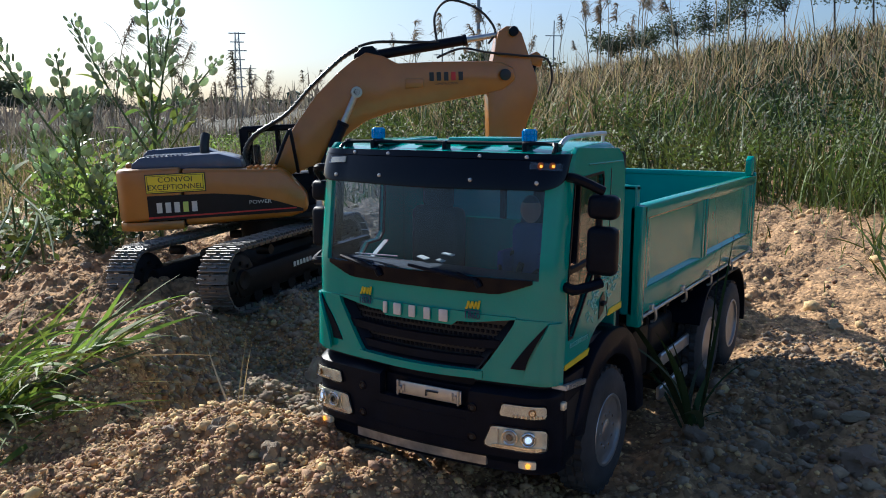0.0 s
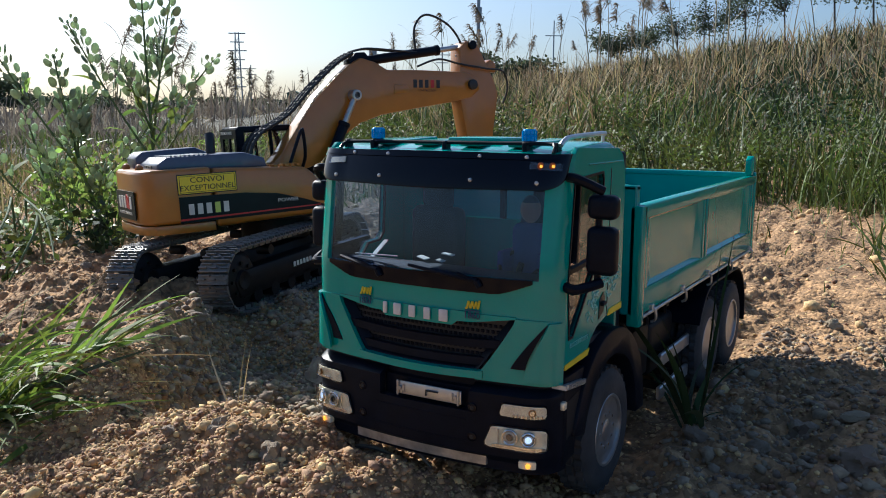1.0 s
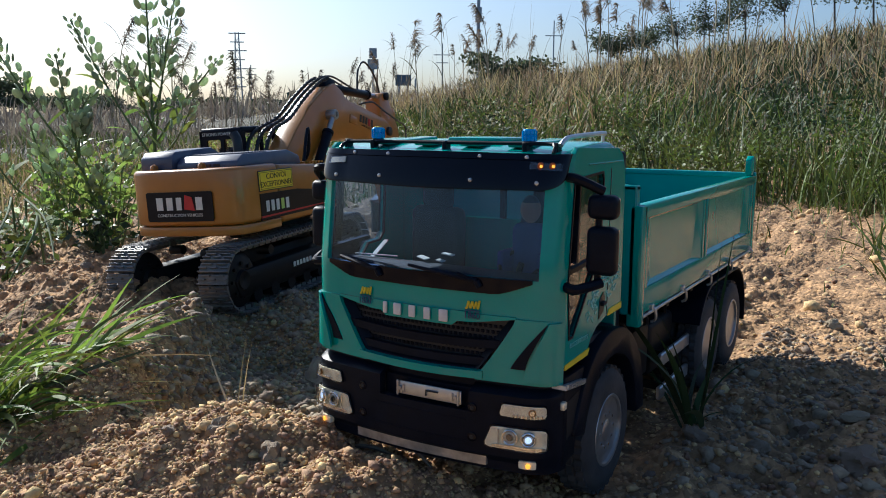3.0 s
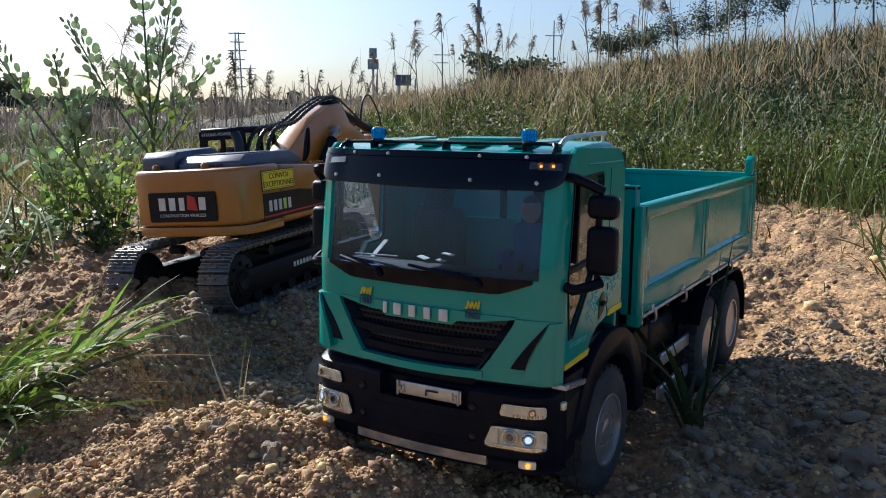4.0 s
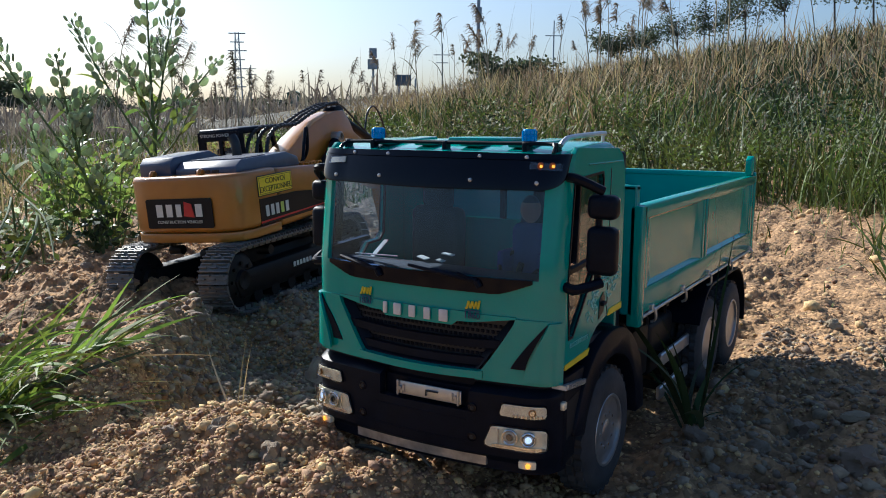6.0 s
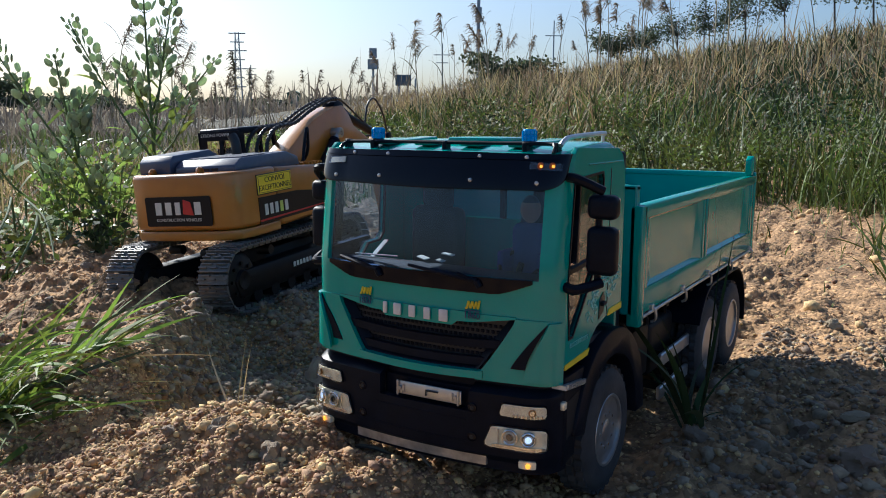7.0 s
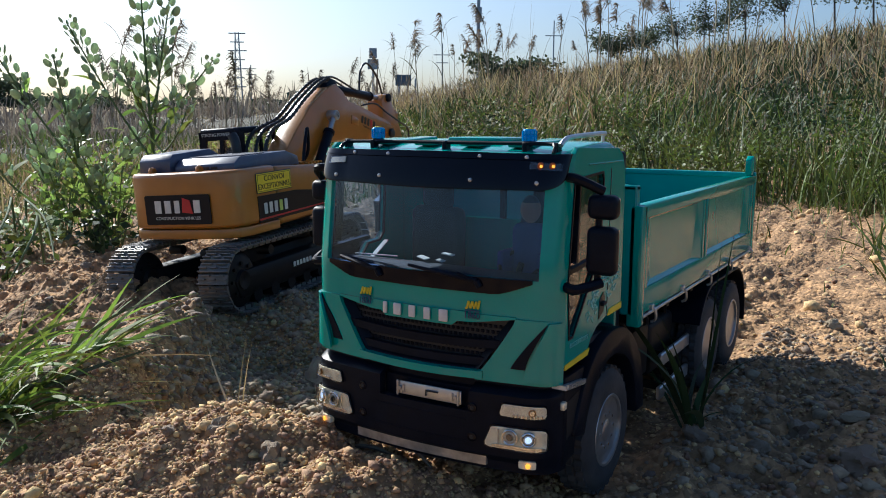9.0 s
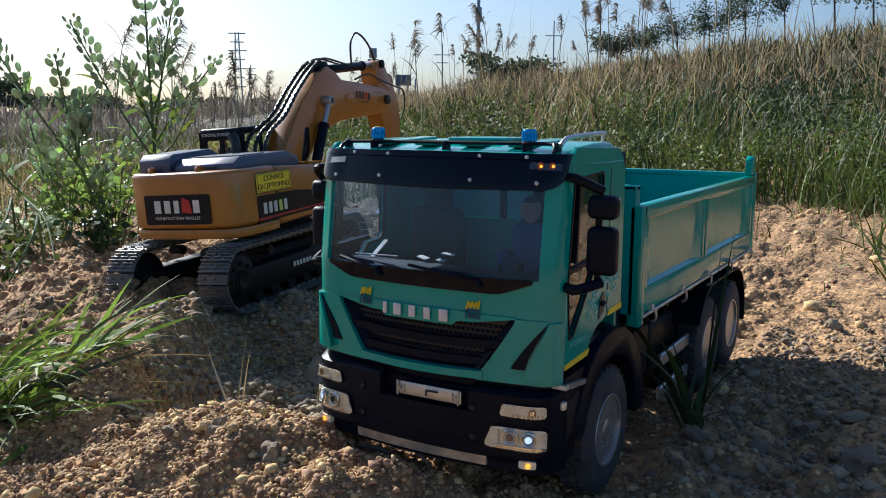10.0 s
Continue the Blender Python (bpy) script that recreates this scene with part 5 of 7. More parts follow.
def build_excavator():
    ex = empty("excavator", "ochre-yellow tracked model excavator with black trim on a gravel bank", "excavator", EX_BASE)
    swing_base = part("undercarriage", join(box(-0.060, 0.060, -0.125, 0.065, -0.080, -0.040, 0.008, 2), cyl((0, 0, -0.045), (0, 0, -0.006), 0.055, n=36)), CHASSIS, ex, "black undercarriage with swing ring")
    yaw_m = pose(0, 0, 0, 0, 0, 10)
    for x0, x1 in ((-0.0975, -0.0525), (0.0525, 0.0975)):
        build_track(ex, x0, x1)
    for o in ex.children:
        o.matrix_basis = yaw_m @ o.matrix_basis
    H = new("upper_body")
    H.parent = ex
    H.empty_display_size = 0.02
    # deck and flanks
    part("deck", box(-0.088, 0.088, -0.150, 0.075, -0.006, 0.004, 0.002, 2), CHASSIS, H)
    # counterweight: rounded tail
    tail = [(-EX_HW, -0.125), (-EX_HW, -0.190), (-0.088, -0.208), (-0.074, -0.2185), (-0.045, -0.2235), (0.045, -0.2235), (0.074, -0.2185), (0.088, -0.208), (EX_HW, -0.190), (EX_HW, -0.125)]
    part("counterweight", join(prism(tail, 0.0035, 0.080, "z", 0.006, 4)), OCHRE, H, "ochre rounded counterweight")
    tl2 = [(x * 0.996, y if y > -0.13 else y + 0.0004) for x, y in tail]
    part("tail_skirt", prism([(x, y) for x, y in tl2], -0.010, 0.0028, "z", 0.0014, 2), OCHRE, H)
    for sg in (-1, 1):
        x0, x1 = sorted((sg * EX_HW, sg * 0.060 if sg > 0 else sg * 0.070))
        if sg > 0:
            flank = part("side_body", prism([(-0.123, -0.006), (0.030, -0.002), (0.055, 0.006), (0.055, 0.030), (0.030, 0.060), (0.018, 0.070), (-0.123, 0.078)], 0.030, EX_HW, "x", 0.006, 3), OCHRE, H, "ochre side body panel")
        else:
            flank = part("side_body", prism([(-0.123, -0.006), (-0.048, -0.004), (-0.048, 0.074), (-0.123, 0.078)], -EX_HW, -0.030, "x", 0.006, 3), OCHRE, H)
        # decals
        dm = side_m(sg, 0, 0)
        def dp(pts, d0, d1, material, name, label=""):
            return part(name, prism([(a, b) for a, b in pts], *sorted((sg * (EX_HW + d0), sg * (EX_HW + d1))), "x"), material, H, label)
        end = 0.048 if sg > 0 else -0.050
        stripe = [(-0.1740, 0.004), (-0.1740, 0.0405), (-0.080, 0.0395), (-0.030, 0.0345), (0.012, 0.0225), (end, 0.0100), (end, 0.006)] if sg > 0 else [(-0.1740, 0.004), (-0.1740, 0.0405), (-0.080, 0.0395), (end, 0.036), (end, 0.006)]
        dp(stripe, -0.001, 0.0007, STRIPE, "side_stripe", "black side stripe")
        dp([(-0.1740, 0.0072), (-0.1740, 0.0098), (end - 0.01, 0.0125), (end - 0.01, 0.0108)], 0.0, 0.0012, RED, "red_line")
        bars_logo(side_m(sg, -0.133 * 1, 0.0225) @ pose(0, 0, 0.0008), 0.062, 0.0150, [WHITE, WHITE, WHITE, GREENY, WHITE], H, "side_mark")
        if sg > 0:
            text_mesh("POWER", 0.0075, 0.0002, side_m(sg, -0.014, 0.0235) @ pose(0, 0, 0.0012), WHITE, H, "side_lettering", 1.25)
        sm = side_m(sg, -0.1325, 0.0575)
        sign = part("warning_sign", box(-0.0425, 0.0425, -0.0140, 0.0140, 0.0, 0.0012, 0.0004, 1, sm), INK, H, "yellow sign with black border and lettering")
        part("sign_face", box(-0.0412, 0.0412, -0.0127, 0.0127, 0.0010, 0.0016, 0.0002, 1, sm), SIGN_Y, sign)
        part("sign_border", join(*[box(a, b, c, d, 0.0015, 0.0019, 0, 1, sm) for a, b, c, d in ((-0.0395, 0.0395, 0.0108, 0.0114), (-0.0395, 0.0395, -0.0114, -0.0108), (-0.0395, -0.0388, -0.0114, 0.0114), (0.0388, 0.0395, -0.0114, 0.0114))]), INK, sign)
        text_mesh("CONVOI", 0.0108, 0.0002, sm @ pose(0, 0.0052, 0.0018), INK, sign, "sign_lettering", 1.15)
        text_mesh("EXCEPTIONNEL", 0.0108, 0.0002, sm @ pose(0, -0.0055, 0.0018), INK, sign, "sign_lettering", 1.02)
    # plaque on the tail
    pm = Matrix.Translation((0, -0.2238, 0.0306)) @ Matrix(((1, 0, 0, 0), (0, 0, -1, 0), (0, 1, 0, 0), (0, 0, 0, 1)))
    plq = part("tail_plaque", prism([(-0.0545, -0.0180), (-0.0525, -0.0200), (0.0525, -0.0200), (0.0545, -0.0180), (0.0545, 0.0180), (0.0525, 0.0200), (-0.0525, 0.0200), (-0.0545, 0.0180)], 0, 0.0012, "z"), STRIPE, H, "black tail plaque with pale marks")
    plq.matrix_basis = pm
    for i, (x, w) in enumerate(((-0.032, 0.0105), (-0.0155, 0.0100), (0.0000, 0.0085), (0.0160, 0.0115), (0.0330, 0.0105))):
        colr = RED if i == 3 else WHITE
        b_ = part("plaque_mark", prism([(x - w / 2 - (0.002 if i == 3 else 0), -0.0045 if i != 3 else -0.0035), (x + w / 2 + (0.004 if i == 3 else 0), -0.0045 if i != 3 else -0.0055), (x + w / 2, 0.0125), (x - w / 2, 0.0125 if i != 3 else 0.016)], 0.0010, 0.0020, "z"), colr, plq)
    text_mesh("CONSTRUCTION VEHICLES", 0.0058, 0.0002, pose(0, -0.0115, 0.0016), WHITE, plq, "plaque_lettering", 1.05)
    # engine covers
    part("engine_cover", prism([(-0.200, 0.078), (-0.199, 0.096), (-0.190, 0.1040), (-0.110, 0.1065), (-0.085, 0.095), (-0.080, 0.078)], -0.080, -0.026, "x", 0.002, 2), HOOD, H, "blue-grey engine cover")
    cover = part("engine_cover", prism([(-0.196, 0.078), (-0.195, 0.087), (-0.182, 0.0960), (-0.070, 0.0965), (-0.040, 0.087), (-0.036, 0.074)], -0.022, 0.078, "x", 0.002, 2), HOOD, H, "blue-grey engine cover")
    part("cover_grating", join(*[box(-0.010 + 0.0, 0.076, -0.176 + i * 0.0065, -0.173 + i * 0.0065, 0.0950, 0.0978, 0.0004, 1) for i in range(9)]), HOOD, cover)
    part("tool_rail", join(*[box(0.012 + i * 0.014, 0.022 + i * 0.014, -0.1965, -0.1945, 0.081, 0.0845) for i in range(3)]), INK, cover)
    part("exhaust_pipe", join(tube(smooth_path([(0.012, -0.098, 0.090), (0.012, -0.098, 0.106), (0.010, -0.097, 0.116), (0.005, -0.096, 0.124)], 5), 0.0070, 16), cyl((0.012, -0.098, 0.088), (0.012, -0.098, 0.096), 0.0085, n=18)), INK, H, "black curved exhaust pipe")
    for x in (-0.050, 0.030):
        part("lifting_eye", lathe([(0.0, -0.004), (0.0045, -0.0035), (0.0060, 0.0), (0.0045, 0.0035), (0.0, 0.004)], 14), OCHRE, H).location = (x, -0.208, 0.0825)
    part("anti_slip_deck", join(*[box(0.035 + i * 0.0095, 0.041 + i * 0.0095, -0.030 + j * 0.009, -0.025 + j * 0.009, 0.0725, 0.0755) for i in range(6) for j in range(5)]), OCHRE, H)
    # operator's cab: frame posts, roof, glass
    cx0, cx1, cy0, cy1, cz0, cz1 = -0.0945, -0.018, -0.047, 0.066, 0.000, 0.1345
    cabf = part("operator_cab", box(cx0, cx1, cy0, cy1, 0.0, 0.056, 0.004, 2), BLACK, H, "black operator's cab with open window frames")
    part("cab_roof", prism([(cy0, 0.1245), (cy1 - 0.014, 0.1245), (cy1 - 0.022, 0.1345), (cy0 + 0.004, 0.1345)], cx0, cx1, "x", 0.003, 3), BLACK, H, "black cab roof")
    for xx in (cx0, cx1 - 0.006):
        for a0, a1, b0, b1 in ((cy0, cy0 + 0.014, cy0, cy0 + 0.014), (0.010, 0.015, 0.008, 0.013), (cy1 - 0.008, cy1, cy1 - 0.024, cy1 - 0.016)):
            part("cab_pillar", prism([(a0, 0.052), (a1, 0.052), (b1, 0.128), (b0, 0.128)], xx, xx + 0.006, "x", 0.001, 1), BLACK, H)
    part("rear_frame", prism([(cx0, 0.052), (cx1, 0.052), (cx1, 0.130), (cx0, 0.130)], cy0, cy0 + 0.004, "y", 0, 1, ([(cx0 + 0.012, 0.076), (-0.056, 0.076), (-0.056, 0.116), (cx0 + 0.012, 0.116)], [(-0.050, 0.076), (cx1 - 0.009, 0.076), (cx1 - 0.009, 0.116), (-0.050, 0.116)])), BLACK, H)
    text_mesh("STRONG POWER", 0.0070, 0.0002, Matrix.Translation((-0.062, cy0 - 0.0006, 0.1245)) @ Matrix(((1, 0, 0, 0), (0, 0, -1, 0), (0, 1, 0, 0), (0, 0, 0, 1))), WHITE, cabf, "cab_lettering", 1.0)
    for xx in (cx0 + 0.003, cx1 - 0.0036):
        g = part("cab_glass", box(xx, xx + 0.0006, cy0 + 0.01, cy1 - 0.02, 0.054, 0.127), LENS, cabf)
        g.visible_shadow = False
    g2 = part("rear_glass", box(cx0 + 0.010, cx1 - 0.008, cy0 + 0.0015, cy0 + 0.0022, 0.077, 0.119), LENS, cabf)
    g2.visible_shadow = False
    part("operator_seat", join(box(-0.078, -0.044, -0.020, 0.014, 0.055, 0.066, 0.004, 2), box(-0.076, -0.046, -0.030, -0.020, 0.060, 0.104, 0.004, 2)), SEAT, cabf)
    part("cab_post", tube(smooth_path([(0.020, 0.042, 0.060), (0.045, 0.040, 0.085), (0.052, 0.036, 0.118), (0.052, 0.032, 0.122), (0.055, 0.010, 0.075)], 5), 0.0028, 8), BLACK, H, "black bent grab handle")
    # boom
    outline = [(-0.012, -0.012), (0.012, -0.022), (0.059, -0.028), (0.103, -0.012), (0.153, -0.006), (0.197, -0.013), (0.262, -0.034), (0.340, -0.060), (0.372, -0.068), (0.394, -0.064), (0.400, -0.046), (0.388, -0.030), (0.371, -0.018), (0.294, 0.022), (0.240, 0.048), (0.226, 0.068), (0.205, 0.086), (0.180, 0.085), (0.150, 0.079), (0.105, 0.066), (0.054, 0.042), (0.010, 0.018), (-0.012, 0.010)]
    boom = part("boom", prism(outline, -0.0190, 0.0190, "x", 0.0022, 2), OCHRE, ex, "ochre box-section boom with hoses")
    for sg in (-1, 1):
        xs = sorted((sg * 0.0185, sg * 0.0205))
        part("pin_boss", join(cyl((sg * 0.018, 0.1613, 0.0396), (sg * 0.036, 0.1613, 0.0396), 0.0088, n=24, bev=0.0008)), STEEL, boom)
        part("pin_boss", cyl((sg * 0.037, 0.1613, 0.0396), (sg * 0.0365, 0.1613, 0.0396), 0.0050, n=18), INK, boom)
        part("arm_pin", cyl((sg * 0.0185, ARM_U, ARM_V), (sg * 0.0250, ARM_U, ARM_V), 0.0090, n=22, bev=0.0008), INK, boom)
        mm = Matrix.Translation((sg * 0.0192, 0.298, -0.006)) @ Matrix.Rotation(radians(-27), 4, "X") @ Matrix(((0, 0, sg, 0), (sg, 0, 0, 0), (0, 1, 0, 0), (0, 0, 0, 1)))
        bars_logo(mm, 0.058, 0.0135, [INK, INK, INK, RED, INK], boom, "boom_mark", 0.0005)
        text_mesh("CONSTRUCTION", 0.0048, 0.0001, mm @ pose(0, -0.0115, 0.0003), INK, boom, "boom_lettering")
        part("cover_plate", prism([(0.232, 0.008), (0.258, -0.004), (0.264, 0.008), (0.240, 0.022)], *xs, "x", 0.001, 2), OCHRE, boom)
    part("ram_bracket", prism([(0.182, 0.080), (0.226, 0.064), (0.220, 0.090), (0.205, 0.096), (0.188, 0.092)], -0.012, 0.012, "x", 0.002, 2), BLACK, boom)
    for x in (-0.012, 0.0, 0.012):
        hose_run([(x * 1.6, -0.045, -0.005), (x * 1.5, -0.040, 0.035), (x * 1.4, -0.010, 0.058), (x * 1.1, 0.050, 0.063), (x, 0.105, 0.081), (x, 0.165, 0.096), (x, 0.198, 0.098)], 0.0028, boom, True)
    for x in (-0.006, 0.006):
        hose_run([(x, 0.200, 0.100), (x, 0.230, 0.092), (x, 0.285, 0.062), (x, 0.315, 0.046)], 0.0018, boom)
    hose_run([(0.003, 0.312, 0.044), (0.004, 0.330, 0.085), (0.004, 0.362, 0.094), (0.003, 0.396, 0.060), (0.002, 0.405, 0.020), (0.002, 0.385, 0.006)], 0.0020, boom, name="hose_loop")
    hose_run([(0.010, 0.300, 0.026), (0.018, 0.340, 0.020), (0.022, 0.375, -0.006), (0.024, 0.420, -0.036), (0.024, 0.452, -0.058), (0.022, 0.448, -0.088), (0.016, 0.430, -0.110)], 0.0018, boom, name="hose_loop")
    # stick: tapered box with ram ears, its pin at the origin
    so = [(-0.018, 0.066), (-0.006, 0.076), (0.010, 0.077), (0.020, 0.068), (0.034, 0.040), (0.052, 0.004), (0.058, -0.020), (0.040, -0.100), (0.026, -STICK_L - 0.006), (0.012, -STICK_L - 0.010), (0.000, -STICK_L - 0.004), (-0.014, -0.098), (-0.024, -0.028), (-0.022, 0.020)]
    stick = part("stick", prism(so, -0.0165, 0.0165, "x", 0.002, 2), OCHRE, ex, "ochre dipper stick")
    part("ram_pin", cyl((-0.022, 0.0058, 0.0690), (0.022, 0.0058, 0.0690), 0.0078, n=20, bev=0.0008), BLACK, stick)
    part("ram_ear", join(prism([(0.036, 0.022), (0.060, 0.020), (0.062, 0.036), (0.050, 0.044), (0.036, 0.036)], -0.010, 0.010, "x", 0.002, 2)), OCHRE, stick)
    # bucket
    bo = [(0.000, 0.012), (0.030, 0.014), (0.046, -0.006), (0.052, -0.034), (0.040, -0.062), (0.010, -0.078), (-0.030, -0.074), (-0.028, -0.070), (0.008, -0.0725), (0.036, -0.058), (0.047, -0.033), (0.041, -0.008), (0.026, 0.006), (0.000, 0.004)]
    bucket = part("bucket", join(prism(bo, -0.042, 0.042, "x"), *[prism([(0.000, 0.004), (0.026, 0.006), (0.041, -0.008), (0.047, -0.033), (0.036, -0.058), (0.008, -0.0725), (-0.028, -0.070), (-0.010, -0.030)], x, x + 0.003, "x") for x in (-0.042, 0.039)], *[prism([(-0.028, -0.075), (-0.028, -0.070), (-0.044, -0.0715)], x, x + 0.008, "x") for x in (-0.042, -0.0235, -0.004, 0.0155, 0.034)]), TRACK, ex, "grey steel digging bucket with teeth")
    rams = {}
    house, bm_, sm_, bk_, rp = ex_poses(0.0)
    for nm, (r0, r1) in {"boom_l": (0.0085, 0.0048), "boom_r": (0.0085, 0.0048), "stick": (0.0080, 0.0045), "bucket": (0.0065, 0.0038)}.items():
        lens_ = [(ex_poses(0.5 * i)[4][nm][1].translation - ex_poses(0.5 * i)[4][nm][0].translation).length for i in range(21)]
        lo, hi = min(lens_), max(lens_)
        blen, rlen = lo * 0.90, max(hi - lo * 0.90 + 0.01, lo * 0.5)
        b_ = part("ram_barrel", join(cyl((0, 0, 0), (0, blen, 0), r0, n=20, bev=0.001), cyl((0, blen - 0.006, 0), (0, blen, 0), r0 * 1.15, n=20, bev=0.0006), lathe([(0.0, -0.008), (r0 * 0.9, -0.008), (r0 * 0.9, 0.008), (0.0, 0.008)], 16)), BLACK, ex, "black hydraulic barrel")
        rod = part("ram_rod", join(cyl((0, -rlen, 0), (0, 0, 0), r1, n=16), lathe([(0.0, -0.007), (r0 * 0.85, -0.007), (r0 * 0.85, 0.007), (0.0, 0.007)], 16)), STEEL if nm != "stick" else ALU, ex, "bare steel piston rod")
        rams[nm] = (b_, rod)
    return ex, H, boom, stick, bucket, rams


excavator, house_ob, boom_ob, stick_ob, bucket_ob, ram_obs = build_excavator()


# ---- stones, grass, weeds, reeds, distance ----
rng = np.random.default_rng(7)
# tan pebbles, base colour lightened to carry the sun on the heap
STONE = mat("sun_toned_pebble", (0.430, 0.268, 0.135), 0.88, 0.0, 0.3, 220, 0.35, 700, per=0.5)
# grey stone, also darkened to deepen shade in the hollow and beside the truck
ROCK = mat("shade_toned_grey_stone", (0.25, 0.185, 0.125), 0.85, 0.0, 0.25, 120, 0.5, 400, per=0.35, dirt=0.3)
GRASS_G = mat("green_grass", (0.088, 0.115, 0.022), 0.6, 0.0, 0.25, 30, per=0.6, alpha_sub=0.32)
GRASS_D = mat("dark_grass", (0.028, 0.050, 0.013), 0.65, 0.0, 0.3, 30, per=0.6, alpha_sub=0.18)
GRASS_S = mat("straw_grass", (0.29, 0.21, 0.11), 0.7, 0.0, 0.25, 30, per=0.6, alpha_sub=0.3)
# dry brown, paled and greyed to put the far field's haze into the colour
BRUSH = mat("haze_greyed_brush", (0.25, 0.205, 0.155), 0.8, 0.0, 0.3, 20, per=0.5, alpha_sub=0.2)
BLADE = mat("fresh_blade", (0.16, 0.225, 0.035), 0.62, 0.0, 0.25, 60, per=0.5, alpha_sub=0.4)
STEM = mat("weed_stem", (0.10, 0.15, 0.055), 0.6, 0.0, 0.25, 60, alpha_sub=0.15)
POD = mat("weed_pod", (0.42, 0.50, 0.33), 0.40, 0.0, 0.25, 120, per=0.35, alpha_sub=0.55)
LEAF = mat("weed_leaf", (0.20, 0.28, 0.06), 0.5, 0.0, 0.3, 60, per=0.5, alpha_sub=0.5)
PLUME = mat("reed_plume", (0.22, 0.17, 0.12), 0.9, 0.0, 0.3, 40, per=0.3, alpha_sub=0.3)
REED = mat("reed_stem", (0.26, 0.21, 0.12), 0.7, 0.0, 0.3, 20, per=0.3)
FAR_LEAF = mat("far_foliage", (0.075, 0.095, 0.05), 0.8, 0.0, 0.3, 5, per=0.4, alpha_sub=0.25)
BARK = mat("bark", (0.09, 0.075, 0.06), 0.9, 0.0, 0.3, 10, 0.4, 40)
GALV = mat("galvanised_steel", (0.34, 0.36, 0.38), 0.55, 0.7, 0.15, 5)


def unit_rocks(k, sub):
    """A few worn angular stone shapes of radius about 1."""
    out = []
    for i in range(k):
        bm = bmesh.new()
        bmesh.ops.create_icosphere(bm, subdivisions=sub, radius=1.0)
        sc = Vector((random.uniform(0.8, 1.25), random.uniform(0.65, 1.0), random.uniform(0.5, 0.85)))
        for v in bm.verts:
            n = noise.noise(v.co * 1.2 + Vector((i * 7.1, 3.3, 1.7))) * 0.62 + noise.noise(v.co * 3.1 + Vector((i * 3.1, 0, 9))) * 0.30
            v.co = Vector(v.co * (1 + n)) * sc
        co = np.array([v.co for v in bm.verts])
        fa = np.array([[v.index for v in f.verts] for f in bm.faces])
        bm.free()
        out.append((co, fa))
    return out


def scatter_rocks(name, xy, size, shapes, material, label, sink=0.02):
    cos, fas, base = [], [], 0
    z = height(xy[:, 0], xy[:, 1])
    for i in range(len(xy)):
        co, fa = shapes[i % len(shapes)]
        a = rng.uniform(0, 6.28)
        c, s = math.cos(a), math.sin(a)
        p = co * size[i]
        p = np.stack([p[:, 0] * c - p[:, 1] * s, p[:, 0] * s + p[:, 1] * c, p[:, 2]], 1)
        p += (xy[i, 0], xy[i, 1], z[i] + size[i] * sink)
        cos.append(p)
        fas.append(fa + base)
        base += len(co)
    me = raw_mesh(name, np.concatenate(cos), np.concatenate(fas))
    me.materials.append(material)
    return tagged(new(name, me), label, "gravel", kind="stuff")


shapes_lo = unit_rocks(10, 1)
shapes_hi = unit_rocks(8, 3)
n = 62000
xy = np.stack([rng.uniform(-1.05, 0.42, n), rng.uniform(-0.16, 0.75, n)], 1)
dens = 0.45 + 0.9 * fbm(xy[:, 0], xy[:, 1], 6.0, 2, 21)
d_heap = np.exp(-((xy[:, 0] + 0.1) / 0.16) ** 2 - ((xy[:, 1]) / 0.12) ** 2)
xy = xy[rng.uniform(0, 1, n) < np.clip(dens + d_heap, 0.12, 1)]
scatter_rocks("gravel", xy, rng.lognormal(math.log(0.00115), 0.52, len(xy)), shapes_lo, STONE, "loose sandy pebbles and gravel on the ground")
n = 22000
xy = np.stack([rng.uniform(-0.32, 0.10, n), rng.uniform(-0.15, 0.09, n)], 1)
scatter_rocks("fine_gravel", xy, rng.lognormal(math.log(0.00125), 0.45, n), shapes_lo, STONE, "fine tan gravel on the heap before the truck, lightened for sun")
# the darker stone only beyond the crest, to paint the slope's shade
n = 24000
xy = np.stack([rng.uniform(-0.60, -0.13, n), rng.uniform(0.04, 0.46, n)], 1)
xy = xy[(xy[:, 0] + 0.58) * 0.779 + (xy[:, 1] - 0.36) * 0.628 > 0.015]
n = len(xy)
scatter_rocks("slope_gravel", xy, rng.lognormal(math.log(0.0017), 0.50, n), shapes_lo, ROCK, "loose gravel on the slope below the digger, darkened for shade", 0.15)
n = 1500
xy = np.stack([rng.uniform(-0.60, -0.13, n), rng.uniform(0.04, 0.46, n)], 1)
scatter_rocks("slope_stones", xy, rng.lognormal(math.log(0.0042), 0.35, n), shapes_lo, ROCK, "small grey stones on the slope below the digger, darkened for shade", 0.15)
n = 9000
xy = np.stack([rng.uniform(-2.6, 1.2, n), rng.uniform(0.7, 2.6, n)], 1)
scatter_rocks("far_gravel", xy, rng.lognormal(math.log(0.0032), 0.5, n), shapes_lo, STONE, "scattered pebbles on the track behind")
n = 5200
xy = np.stack([rng.uniform(0.10, 0.45, n), rng.uniform(-0.05, 0.62, n)], 1)
scatter_rocks("coarse_gravel", xy, rng.lognormal(math.log(0.0021), 0.42, n), shapes_lo, ROCK, "coarse grey gravel, darkened for the truck's shade", 0.12)
